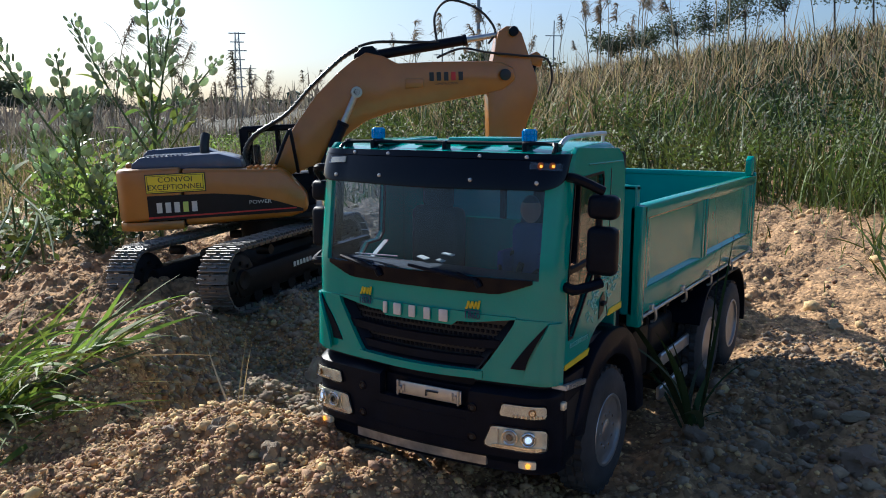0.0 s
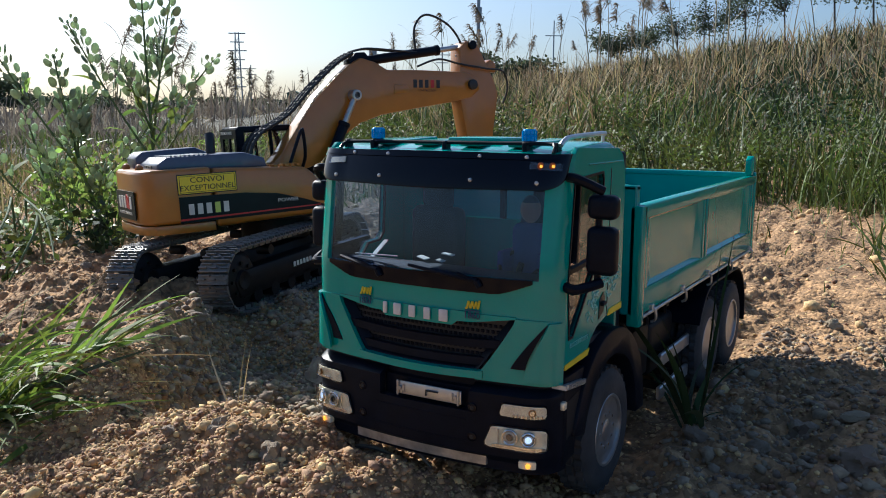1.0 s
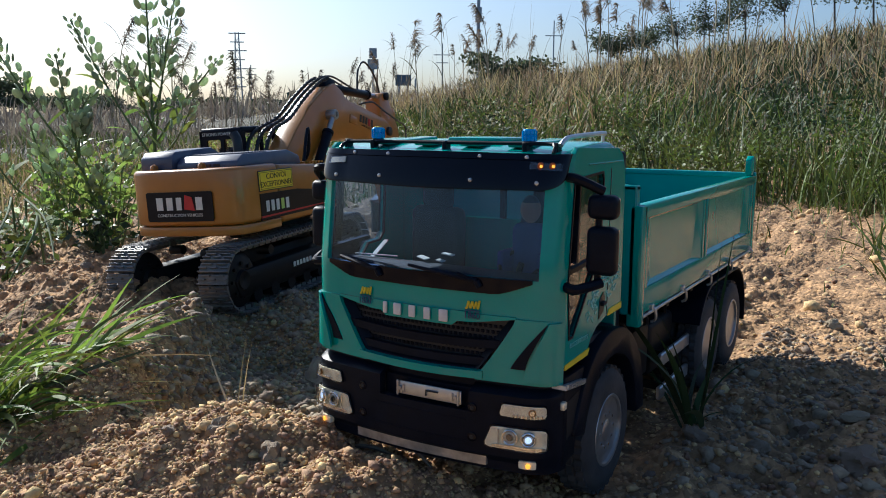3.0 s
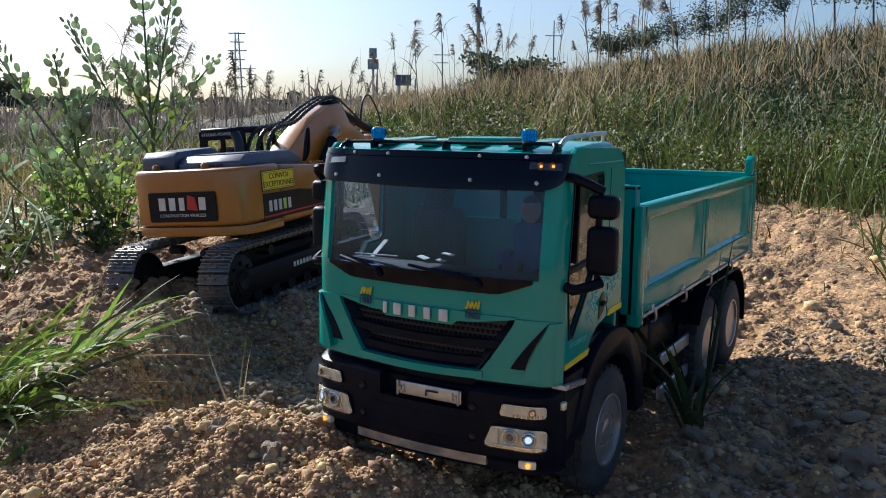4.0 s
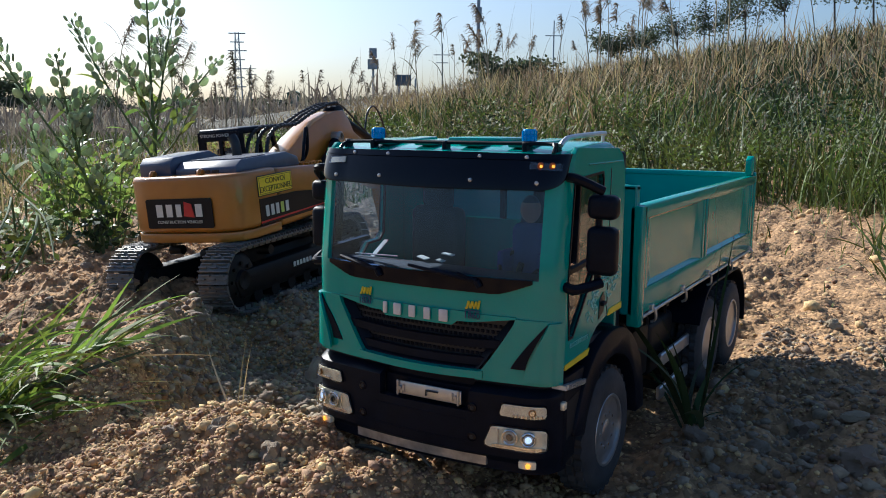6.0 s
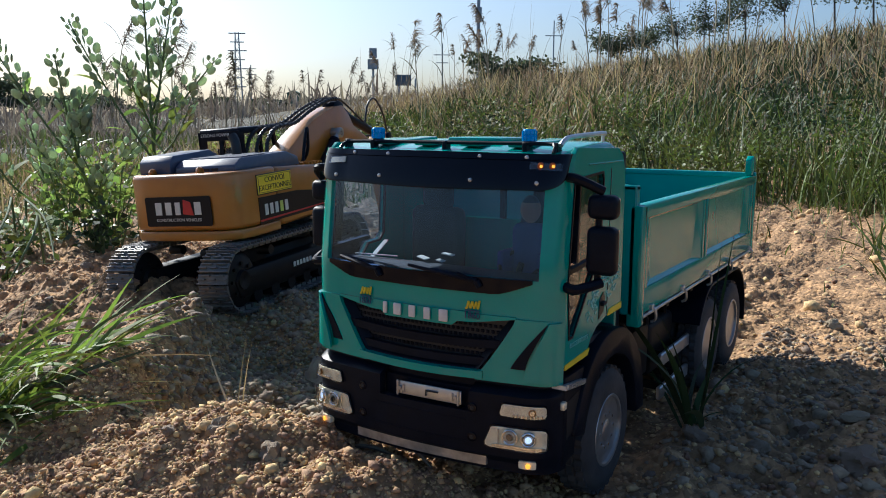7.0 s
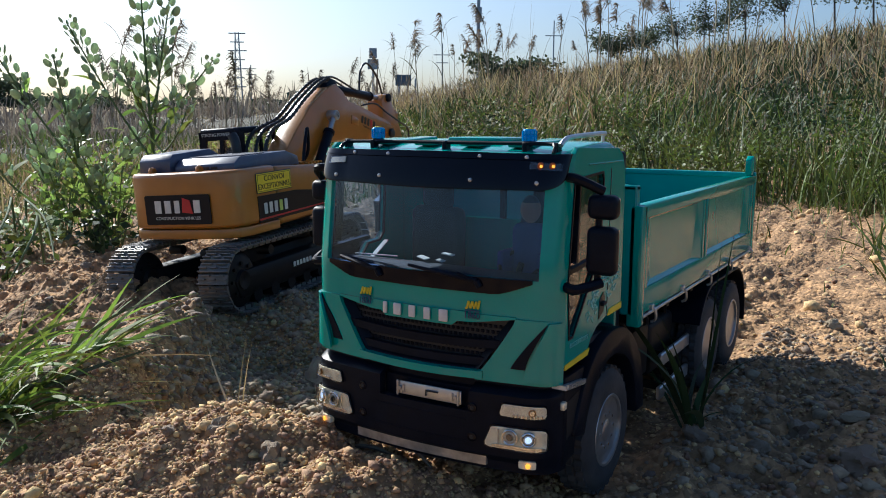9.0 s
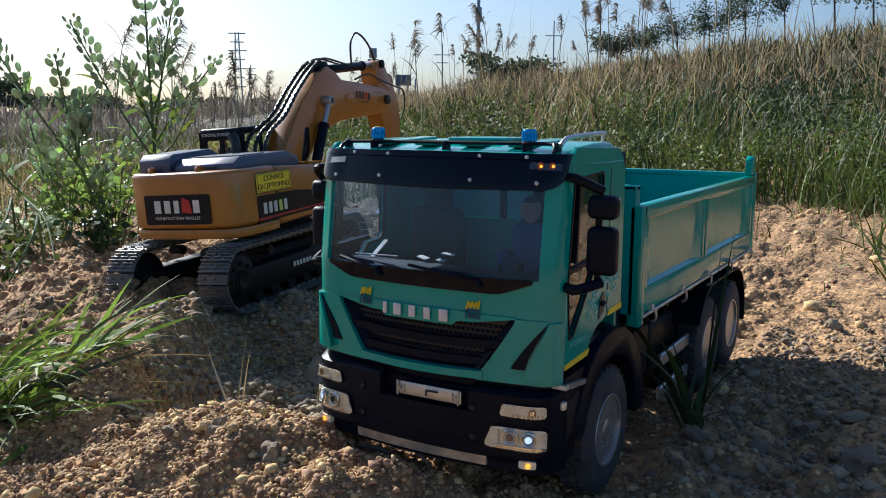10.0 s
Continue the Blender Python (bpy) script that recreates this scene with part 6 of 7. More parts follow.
# single larger stones
rock_meshes = []
for co, fa in shapes_hi:
    me = raw_mesh("stone", co, fa)
    me.materials.append(ROCK)
    me.shade_smooth()
    me.set_sharp_from_angle(angle=radians(40))
    rock_meshes.append(me)
spots = [(-0.60, 0.19, 0.017), (-0.47, 0.245, 0.013), (-0.35, 0.33, 0.024), (-0.40, 0.285, 0.014), (-0.215, 0.055, 0.013), (-0.235, 0.07, 0.010), (-0.26, 0.13, 0.012), (-0.155, 0.105, 0.018), (-0.30, 0.30, 0.020), (-0.355, -0.02, 0.014),
         (0.185, 0.28, 0.013), (0.265, 0.245, 0.017), (0.22, 0.31, 0.009), (0.165, 0.21, 0.010), (0.235, 0.20, 0.013), (0.12, 0.20, 0.009), (0.31, 0.30, 0.012), (0.20, 0.19, 0.008)]
for i in range(70):
    x, y = random.uniform(-0.95, 0.36), random.uniform(-0.06, 0.75)
    if abs(x) < 0.11 and y > -0.02:
        continue
    spots.append((x, y, random.choice((0.005, 0.006, 0.007, 0.008, 0.010))))
for i, (x, y, s) in enumerate(spots):
    ob = new("stone", rock_meshes[i % len(rock_meshes)])
    ob.matrix_world = pose(x, y, h1(x, y) + s * 0.22, 0, 0, random.uniform(0, 360)) @ Matrix.Diagonal((s, s, s, 1))
    tagged(ob, "dusty grey-brown stone half sunk in gravel", "stone", "stones on the ground")


def blade_mesh(name, roots, length, width, phi, tilt, droop, segs, material, curl=0.0):
    """Grass blades: each a tapering strip that leans to phi and bends over."""
    N = len(roots)
    t = np.linspace(0, 1, segs + 1)[None, :]
    th = tilt[:, None] + droop[:, None] * t ** 1.3
    dl = length[:, None] / segs
    hx = np.concatenate([np.zeros((N, 1)), np.cumsum(np.sin(th[:, :-1]) * dl, 1)], 1)
    hz = np.concatenate([np.zeros((N, 1)), np.cumsum(np.cos(th[:, :-1]) * dl, 1)], 1)
    ph = phi[:, None] + curl * t * rng.uniform(-1, 1, (N, 1))
    P = np.stack([roots[:, None, 0] + hx * np.cos(ph), roots[:, None, 1] + hx * np.sin(ph), roots[:, None, 2] + hz], -1)
    wa = phi + math.pi / 2 + rng.uniform(-0.9, 0.9, N)
    w = width[:, None] * np.clip(1.02 - t ** 2.2, 0.03, 1) * (0.6 + 0.4 * np.clip(t * 4, 0, 1)) / 2
    ro = rng.uniform(-1.1, 1.1, N)[:, None]
    off = np.stack([np.cos(wa)[:, None] * w * np.cos(ro), np.sin(wa)[:, None] * w * np.cos(ro), w * np.sin(ro)], -1)
    V = np.stack([P - off, P + off], 2).reshape(-1, 3)
    i = (np.arange(N)[:, None] * (segs + 1) + np.arange(segs)[None]).reshape(-1) * 2
    F = np.stack([i, i + 1, i + 3, i + 2], 1)
    me = raw_mesh(name, V, F)
    me.materials.append(material)
    return me


def field(name, N, xr, yr, cond, hrange, wrange, material, label, tilt=0.25, droop=0.6, clump=0.0, segs=3, cscale=2.0):
    x, y = rng.uniform(*xr, N), rng.uniform(*yr, N)
    k = cond(x, y)
    if clump:
        k &= fbm(x, y, cscale, 2, 31 + len(name)) > rng.uniform(-0.5, 0.5, N) * clump - 0.02
    x, y = x[k], y[k]
    N = len(x)
    dist = np.hypot(x - 0.27, y + 0.42)
    L = rng.uniform(*hrange, N) * (0.75 + 0.6 * (fbm(x, y, 1.2, 2, 77) + 0.3))
    roots = np.stack([x, y, height(x, y) - 0.005], 1)
    w = rng.uniform(*wrange, N) * np.clip(dist / 3.0, 1.0, 4.0)
    me = blade_mesh(name, roots, L, w, rng.uniform(0, 6.283, N), np.abs(rng.normal(0, tilt, N)), rng.uniform(0.1, droop, N), segs, material, 0.5)
    return tagged(new(name, me), label, "grass", kind="stuff")


def dd(x, y):
    return x * 0.57 + (y - 2.25) * 0.82


def ss(x, y):
    return -x * 0.82 + (y - 2.06) * 0.57


field("bank_grass", 34000, (-7, 2.2), (1.6, 7), lambda x, y: (dd(x, y) > -0.10) & (dd(x, y) < 1.7) & (ss(x, y) < 6), (0.10, 0.36), (0.003, 0.007), GRASS_G, "tall fresh green grass at the foot of the bank", 0.42, 1.5, 0.75, 5, 2.6)
field("bank_undergrowth", 46000, (-9, 2.2), (1.6, 9), lambda x, y: (dd(x, y) > 0.0) & (dd(x, y) < 3.2) & (ss(x, y) < 9), (0.08, 0.30), (0.006, 0.012), GRASS_D, "dark green undergrowth on the bank", 0.6, 1.3, 0.3, 3)
field("straw_grass", 24000, (-12, 3), (2, 12), lambda x, y: (dd(x, y) > 0.6) & (dd(x, y) < 5.5) & (ss(x, y) < 12), (0.18, 0.52), (0.0025, 0.005), GRASS_S, "dry straw-coloured grass on the bank", 0.46, 1.5, 0.7, 5, 1.6)
field("bank_litter", 16000, (-9, 2.2), (1.8, 8), lambda x, y: (dd(x, y) > 0.35) & (dd(x, y) < 3.0) & (ss(x, y) < 8), (0.18, 0.55), (0.003, 0.005), GRASS_S, "fallen brown stalks lying among the bank grass", 0.95, 0.9, 0.6, 3, 1.6)
field("ridge_grass", 22000, (-22, 4), (5, 24), lambda x, y: (dd(x, y) > 3.5) & (dd(x, y) < 8.5) & (ss(x, y) < 26), (0.12, 0.32), (0.003, 0.005), BRUSH, "dry brown grass along the top of the bank", 0.4, 0.7, 0.3, 3, 0.8)
field("ridge_straw", 900, (-22, 4), (4, 24), lambda x, y: (dd(x, y) > 2.5) & (dd(x, y) < 8.0) & (ss(x, y) < 22), (0.45, 1.05), (0.0016, 0.0026), GRASS_S, "tall pale straw along the top of the bank", 0.24, 0.7, 0.4, 4, 0.9)
field("ridge_stalks", 520, (-20, 4), (3.5, 22), lambda x, y: (dd(x, y) > 2.2) & (dd(x, y) < 6.5) & (ss(x, y) < 16), (0.9, 1.5), (0.0016, 0.0026), PLUME, "bare dry reed stalks along the top of the bank", 0.13, 0.25, 0.5, 4, 0.9)
field("bank_top_straw", 13000, (-5, 4), (4.5, 12), lambda x, y: (dd(x, y) > 3) & (dd(x, y) < 8), (0.12, 0.32), (0.003, 0.005), GRASS_S, "dry straw grass high on the bank", 0.4, 0.9, 0.3, 3)
field("bank_top_brown", 18000, (-6, 4), (3.5, 12), lambda x, y: (dd(x, y) > 1.5) & (dd(x, y) < 8), (0.12, 0.34), (0.004, 0.008), GRASS_D, "dark green undergrowth high on the bank", 0.4, 0.9, 0.3, 3)
field("near_bank_grass", 3600, (-0.7, 1.3), (1.55, 2.9), lambda x, y: (dd(x, y) > -0.16) & (dd(x, y) < 0.75), (0.10, 0.34), (0.004, 0.007), GRASS_G, "broad fresh green blades at the bank's foot", 0.35, 1.4, 0.8, 6, 2.2)
field("bank_fringe", 5200, (-1.6, 1.3), (1.5, 3.2), lambda x, y: (dd(x, y) > -0.28) & (dd(x, y) < 0.12), (0.03, 0.11), (0.003, 0.006), GRASS_G, "short yellow-green fringe where the bank meets the track", 0.7, 1.2, 0.7, 3, 3.0)
field("field_green", 30000, (-9, -1.35), (0.2, 6), lambda x, y: (dd(x, y) < -0.05) & (np.hypot(x + 0.3, y) > 1.8), (0.03, 0.14), (0.004, 0.008), GRASS_G, "low green grass of the field", 0.6, 1.0, 0.5, 3)
field("field_straw", 34000, (-16, -1.6), (0.5, 12), lambda x, y: (dd(x, y) < 0.3) & (np.hypot(x, y) > 2.2), (0.05, 0.26), (0.003, 0.006), BRUSH, "dry brown field grass", 0.5, 0.9, 0.4, 3)
field("field_brush", 34000, (-40, -4), (3, 34), lambda x, y: (dd(x, y) < 0.5) & (np.hypot(x, y) > 6), (0.14, 0.42), (0.005, 0.010), BRUSH, "brown brush far across the field, greyed for haze", 0.4, 0.8, 0.3, 3, 0.4)
field("far_hedge", 30000, (-80, -12), (8, 80), lambda x, y: (np.hypot(x, y) > 22) & (np.hypot(x, y) < 85) & (dd(x, y) < 6), (0.4, 1.15), (0.012, 0.026), BRUSH, "far hedge of brown scrub on the horizon, greyed for haze", 0.5, 0.7, 0.2, 3, 0.1)
field("weedy_patch_green", 9000, (-3.2, -1.15), (0.35, 2.6), lambda x, y: (dd(x, y) < -0.1) & (np.hypot(x, y) > 1.25), (0.04, 0.13), (0.004, 0.007), GRASS_G, "green weeds and grass behind the digger", 0.6, 1.0, 0.5, 3)
field("weedy_patch_straw", 7000, (-3.2, -1.2), (0.35, 2.8), lambda x, y: (dd(x, y) < -0.1) & (np.hypot(x, y) > 1.35), (0.05, 0.18), (0.003, 0.005), GRASS_S, "dry straw among the weeds behind the digger", 0.5, 0.9, 0.5, 3)
field("sparse_sprouts", 700, (-0.6, 0.9), (0.75, 2.1), lambda x, y: dd(x, y) < -0.02, (0.02, 0.07), (0.002, 0.004), GRASS_G, "sparse grass sprouts on the track", 0.5, 1.0, 0.9, 3, 3.0)


def leaf_cloud(centres, size, material, name, count, spread, flat=0.6):
    """Leaves scattered round centres: small folded quads turned every way."""
    N = len(centres) * count
    c = np.repeat(np.asarray(centres, float), count, 0)
    p = c + np.clip(rng.normal(0, 1, (N, 3)), -1.5, 1.5) * np.asarray(spread)
    a = rng.normal(0, 1, (N, 3))
    a[:, 2] *= flat
    a /= np.linalg.norm(a, axis=1)[:, None]
    b = np.cross(a, rng.normal(0, 1, (N, 3)))
    b /= np.linalg.norm(b, axis=1)[:, None]
    cr = np.cross(a, b)
    s = (rng.uniform(0.6, 1.3, N) * size)[:, None]
    V = np.stack([p, p + a * s * 0.5 + b * s * 0.30 + cr * s * 0.06, p + a * s, p + a * s * 0.5 - b * s * 0.30 + cr * s * 0.06], 1).reshape(-1, 3)
    F = np.arange(N * 4).reshape(N, 4)
    me = raw_mesh(name, V, F)
    me.materials.append(material)
    return me


# green shrubs and weeds on the bank
def shrub(x, y, h, w, material, label):
    z = h1(x, y)
    sh = empty("shrub", label, "shrub", pose(x, y, z), "shrubs on the bank")
    cs = []
    for k in range(5):
        a = random.uniform(0, 6.28)
        tip = Vector((math.cos(a) * w * 0.5, math.sin(a) * w * 0.5, h * random.uniform(0.7, 1.0)))
        pts = smooth_path([(0, 0, -0.02), tip * 0.5 + Vector((0, 0, h * 0.1)), tip], 4)
        part("branch", tube(pts, h * 0.012, 5, h * 0.004), STEM, sh)
        for t in (0.35, 0.55, 0.75, 0.95):
            cs.append(tuple(tip * t))
    me = leaf_cloud(cs, 0.017, material, "foliage", 55, (w * 0.13, w * 0.13, h * 0.12))
    o = new("foliage", me)
    o.parent = sh
    return sh


for x, y, h, w, m_ in ((-2.7, 3.3, 0.24, 0.5, GRASS_G), (-3.3, 3.7, 0.22, 0.5, GRASS_G), (-2.1, 3.2, 0.28, 0.5, GRASS_G), (-1.4, 2.95, 0.30, 0.45, GRASS_G), (-3.9, 3.9, 0.18, 0.5, GRASS_G), (-0.7, 2.75, 0.32, 0.4, GRASS_G), (0.12, 2.35, 0.26, 0.32, GRASS_G), (-1.8, 3.6, 0.32, 0.5, GRASS_D), (-0.2, 2.9, 0.36, 0.4, GRASS_D), (-3.0, 2.9, 0.16, 0.4, LEAF), (-1.0, 2.55, 0.16, 0.3, GRASS_D), (-0.35, 2.3, 0.20, 0.3, GRASS_G)):
    shrub(x, y, h, w, m_, "leafy green shrub among the bank grass")


# reeds with drooping plumes
def make_reed(h, bend, seed):
    random.seed(seed)
    r = empty("reed", "dry tall reed with a drooping feathery plume", "reed", None, "reeds on the bank")
    pts = smooth_path([(0, 0, -0.03), (bend * 0.1, 0, h * 0.4), (bend * 0.4, 0, h * 0.78), (bend, 0, h)], 4)
    part("stem", tube(pts, 0.0065, 5, 0.0030), REED, r)
    cs, V, F = [], [], []
    for k in range(90):
        t = random.random()
        p = pts[-1] * t + pts[-5] * (1 - t)
        L = h * random.uniform(0.05, 0.12) * (1.15 - 0.6 * t)
        d = Vector((random.uniform(-0.3, 1.0), random.uniform(-0.6, 0.6), random.uniform(-0.2, 0.8))).normalized()
        q, q2 = p + d * L * 0.5, p + d * L + Vector((0.3, 0, -0.45)) * L
        s = Vector((-d.y, d.x, 0.3)).normalized() * 0.0060
        b = len(V)
        V += [p - s * 0.5, p + s * 0.5, q + s, q - s, q2 + s * 0.3, q2 - s * 0.3]
        F += [(b, b + 1, b + 2, b + 3), (b + 3, b + 2, b + 4, b + 5)]
    me = raw_mesh("plume", np.array([tuple(v) for v in V]), np.array(F))
    me.materials.append(PLUME)
    o = new("plume", me)
    o.parent = r
    N = 4
    lf = blade_mesh("leaf", np.array([tuple(pts[int(len(pts) * f)]) for f in (0.25, 0.4, 0.52, 0.64)]), np.full(N, h * 0.28), np.full(N, 0.011), rng.uniform(0, 6.28, N), np.full(N, 0.4), np.full(N, 1.3), 5, REED)
    o = new("leaves", lf)
    o.parent = r
    return r


reeds = [make_reed(1.0, 0.16, 1), make_reed(1.2, 0.26, 2), make_reed(0.85, 0.10, 3), make_reed(1.1, 0.05, 4)]
random.seed(5)
first_used = set()
k = 0
while k < 110:
    if k < 66:
        s_, d_ = random.uniform(-2.5, 15), random.uniform(2.6, 6.5)
        x, y = -0.82 * s_ + 0.57 * d_, 2.25 + 0.57 * s_ + 0.82 * d_
        sc = random.uniform(0.8, 1.35)
    else:
        s_, d_ = random.uniform(4.5, 12.5), random.uniform(-1.8, 1.6)
        x, y = -0.82 * s_ + 0.57 * d_, 2.25 + 0.57 * s_ + 0.82 * d_
        sc = random.uniform(0.55, 0.95)
    m = pose(x, y, h1(x, y), random.uniform(-8, 8), random.uniform(-8, 8), random.uniform(0, 360)) @ Matrix.Diagonal((sc, sc, sc, 1))
    v = k % 4
    if v not in first_used:
        first_used.add(v)
        reeds[v].matrix_world = m
    else:
        c_ = copy_thing(reeds[v], m)
        c_.scale = (sc, sc, sc)
    k += 1


# ---- tall pod weeds beside the digger ----
def pod_mesh():
    bm = bmesh.new()
    bmesh.ops.create_uvsphere(bm, u_segments=8, v_segments=5, radius=1.0, matrix=Matrix.Translation((0, 0, 1.0)) @ Matrix.Diagonal((0.72, 0.20, 1.0, 1)))
    co = np.array([v.co for v in bm.verts])
    bmesh.ops.triangulate(bm, faces=bm.faces)
    fa = np.array([[v.index for v in f.verts] for f in bm.faces])
    bm.free()
    return co, fa


POD_ME = raw_mesh("seed_pod", *pod_mesh())
POD_ME.materials.append(POD)
POD_ME.shade_smooth()


def weed(base, stems, label, seed):
    """Upright weed: stems given as (start along the main stem, tip offset, pods); each carries flat oval pods and narrow leaves."""
    random.seed(seed)
    w = empty("pod_weed", label, "weed", pose(*base), "weeds beside the digger")
    main = None
    for start, tip, pods in stems:
        p0 = Vector((0, 0, -0.02)) if main is None else main[int(start * (len(main) - 1))]
        tip = Vector(tip)
        mid = (p0 + tip) / 2 + Vector((0, 0, -0.10 * (tip - p0).to_2d().length if main else 0.0)) + Vector((random.uniform(-1, 1), random.uniform(-1, 1), 0)) * 0.012
        pts = smooth_path([p0, mid, tip], 10)
        if main is None:
            main = pts
        bm_st = tube(pts, 0.0045 if main is pts else 0.0025, 7, 0.0011)
        L = len(pts)
        stalks = [bm_st]
        for i in range(pods):
            t = 1 - (i / pods) * 0.52
            p = pts[min(L - 1, int(t * (L - 1)))]
            ax = (pts[-1] - pts[-4]).normalized()
            a = i * 2.4 + random.uniform(-0.3, 0.3)
            side = Vector((math.cos(a), math.sin(a), 0.55)).normalized()
            q = p + side * (0.012 + 0.012 * (1 - t))
            s = (0.0042 + 0.0056 * min(1.0, (1 - t) * 5 + 0.15)) * random.uniform(0.8, 1.15)
            z = (side * 0.5 + ax * 0.7).normalized()
            xx = z.cross(Vector((random.uniform(-1, 1), random.uniform(-1, 1), random.uniform(-1, 1)))).normalized()
            yy = z.cross(xx)
            o = new("seed_pod", POD_ME)
            o.parent = w
            o.matrix_basis = Matrix.Translation(q) @ Matrix((xx, yy, z)).transposed().to_4x4() @ Matrix.Diagonal((s, s, s, 1))
            stalks.append(tube([p, q], 0.0005, 4))
        part("stem", join(*stalks), STEM, w)
        lv = [pts[int(t * (L - 1))] for t in np.linspace(0.12, 0.6, 7 if main is pts else 4)]
        N = len(lv)
        me = blade_mesh("leaves", np.array([tuple(v) for v in lv]), rng.uniform(0.035, 0.07, N), rng.uniform(0.010, 0.016, N), rng.uniform(0, 6.28, N), rng.uniform(0.5, 1.1, N), rng.uniform(0.3, 1.0, N), 5, LEAF)
        o = new("leaves", me)
        o.parent = w
    return w


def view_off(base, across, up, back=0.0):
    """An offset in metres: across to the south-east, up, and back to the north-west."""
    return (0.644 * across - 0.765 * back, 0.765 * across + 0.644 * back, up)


WA = (-1.026, 0.673, h1(-1.026, 0.673))
WB = (-1.096, 0.618, h1(-1.096, 0.618))
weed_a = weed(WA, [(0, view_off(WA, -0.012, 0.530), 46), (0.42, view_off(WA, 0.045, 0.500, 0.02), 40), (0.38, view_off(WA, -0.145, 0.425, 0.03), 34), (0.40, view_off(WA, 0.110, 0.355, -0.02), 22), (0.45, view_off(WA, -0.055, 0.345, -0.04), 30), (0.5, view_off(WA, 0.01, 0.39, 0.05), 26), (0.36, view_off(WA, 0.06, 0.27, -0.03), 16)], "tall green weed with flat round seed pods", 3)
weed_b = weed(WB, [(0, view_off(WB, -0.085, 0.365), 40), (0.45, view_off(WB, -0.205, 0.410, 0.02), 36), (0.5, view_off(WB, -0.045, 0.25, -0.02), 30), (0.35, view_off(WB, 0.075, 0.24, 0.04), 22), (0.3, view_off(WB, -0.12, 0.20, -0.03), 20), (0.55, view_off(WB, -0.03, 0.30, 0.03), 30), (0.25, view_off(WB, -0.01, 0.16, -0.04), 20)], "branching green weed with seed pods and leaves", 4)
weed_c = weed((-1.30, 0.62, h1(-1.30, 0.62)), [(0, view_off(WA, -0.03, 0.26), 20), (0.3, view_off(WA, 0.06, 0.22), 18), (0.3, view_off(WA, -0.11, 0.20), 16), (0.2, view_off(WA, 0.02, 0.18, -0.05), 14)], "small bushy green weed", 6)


def low_bush(x, y, n, spread, h, label, material=LEAF, size=0.019):
    z = h1(x, y)
    b = empty("leafy_bush", label, "bush", pose(x, y, z), "low bushes by the weeds")
    cs = []
    for k in range(n):
        a = random.uniform(0, 6.28)
        r = spread * random.random() ** 0.6
        tip = Vector((math.cos(a) * r, math.sin(a) * r, h * random.uniform(0.4, 1.0)))
        pts = smooth_path([(tip.x * 0.1, tip.y * 0.1, -0.01), tip * 0.5 + Vector((0, 0, h * 0.12)), tip], 4)
        part("branch", tube(pts, 0.0016, 5, 0.0007), STEM, b)
        cs += [tuple(p) for p in pts[3::2]]
    o = new("foliage", leaf_cloud(cs, size, material, "foliage", 5, (0.016, 0.016, 0.016)))
    o.parent = b
    return b


low_bush(-1.10, 0.60, 9, 0.09, 0.13, "dense leafy green growth at the weed's foot")
low_bush(-1.20, 0.55, 9, 0.12, 0.12, "dense leafy green growth beside the weed", POD)
low_bush(-1.00, 0.52, 9, 0.07, 0.08, "low leafy growth by the digger's track", GRASS_D)
low_bush(-1.30, 0.75, 9, 0.15, 0.16, "leafy green bush behind the weeds", LEAF)
low_bush(-1.15, 0.66, 12, 0.10, 0.24, "yellow-green leafy growth between the weeds", LEAF)
low_bush(-1.22, 0.60, 10, 0.11, 0.20, "yellow-green leafy growth beside the weeds", LEAF)
low_bush(-1.62, 0.95, 10, 0.2, 0.2, "leafy yellow-green bush in the field", LEAF)
low_bush(-1.15, 0.42, 12, 0.14, 0.08, "straggling low weed with yellowing leaves", GRASS_G, 0.017)
low_bush(-1.02, 0.34, 10, 0.13, 0.06, "straggling low weed lying on the ground", GRASS_G, 0.016)
for x, y, a, L in ((-1.16, 0.40, -0.55, 0.24), (-1.10, 0.33, -0.35, 0.22), (-1.20, 0.48, -0.75, 0.26), (-1.05, 0.30, -0.2, 0.18), (-1.22, 0.52, -0.4, 0.28), (-1.00, 0.40, -0.9, 0.14)):
    z = h1(x, y)
    tw = empty("fallen_stalk", "long dry stalk leaning over the ground", "stalk", pose(x, y, z, 0, 0, math.degrees(a)), "stalks beside the weeds")
    part("stem", tube(smooth_path([(0, 0, 0.10), (L * 0.4, 0.01, 0.075), (L * 0.8, 0.0, 0.03), (L, -0.01, 0.0)], 5), 0.0022, 6, 0.0012), STEM, tw)
    part("stem_foot", tube([(0, 0, 0.10), (-0.02, 0, -0.005)], 0.0022, 6), STEM, tw)


# ---- foreground tufts and sprigs ----
def tuft(x, y, n, length, width, phi, spread, tilt, label, material=BLADE, radius=0.02, droop=(0.2, 1.0), lift=0.0):
    z = h1(x, y)
    t_ = empty("grass_tuft", label, "grass", pose(x, y, z), "grass tufts on the gravel")
    a, r = rng.uniform(0, 6.28, n), radius * np.sqrt(rng.uniform(0, 1, n))
    for i in range(n):
        bx, by = r[i] * math.cos(a[i]), r[i] * math.sin(a[i])
        bz = h1(x + bx, y + by) - z - 0.003 + lift * rng.uniform(0, 1)
        me = blade_mesh("blade", np.array([[bx, by, bz]]), rng.uniform(*length, 1), rng.uniform(*width, 1), np.array([phi + rng.normal(0, spread)]), np.abs(rng.normal(tilt, 0.22, 1)), rng.uniform(*droop, 1), 8, material, 0.3)
        me.shade_smooth()
        o = new("blade", me)
        o.parent = t_
    return t_


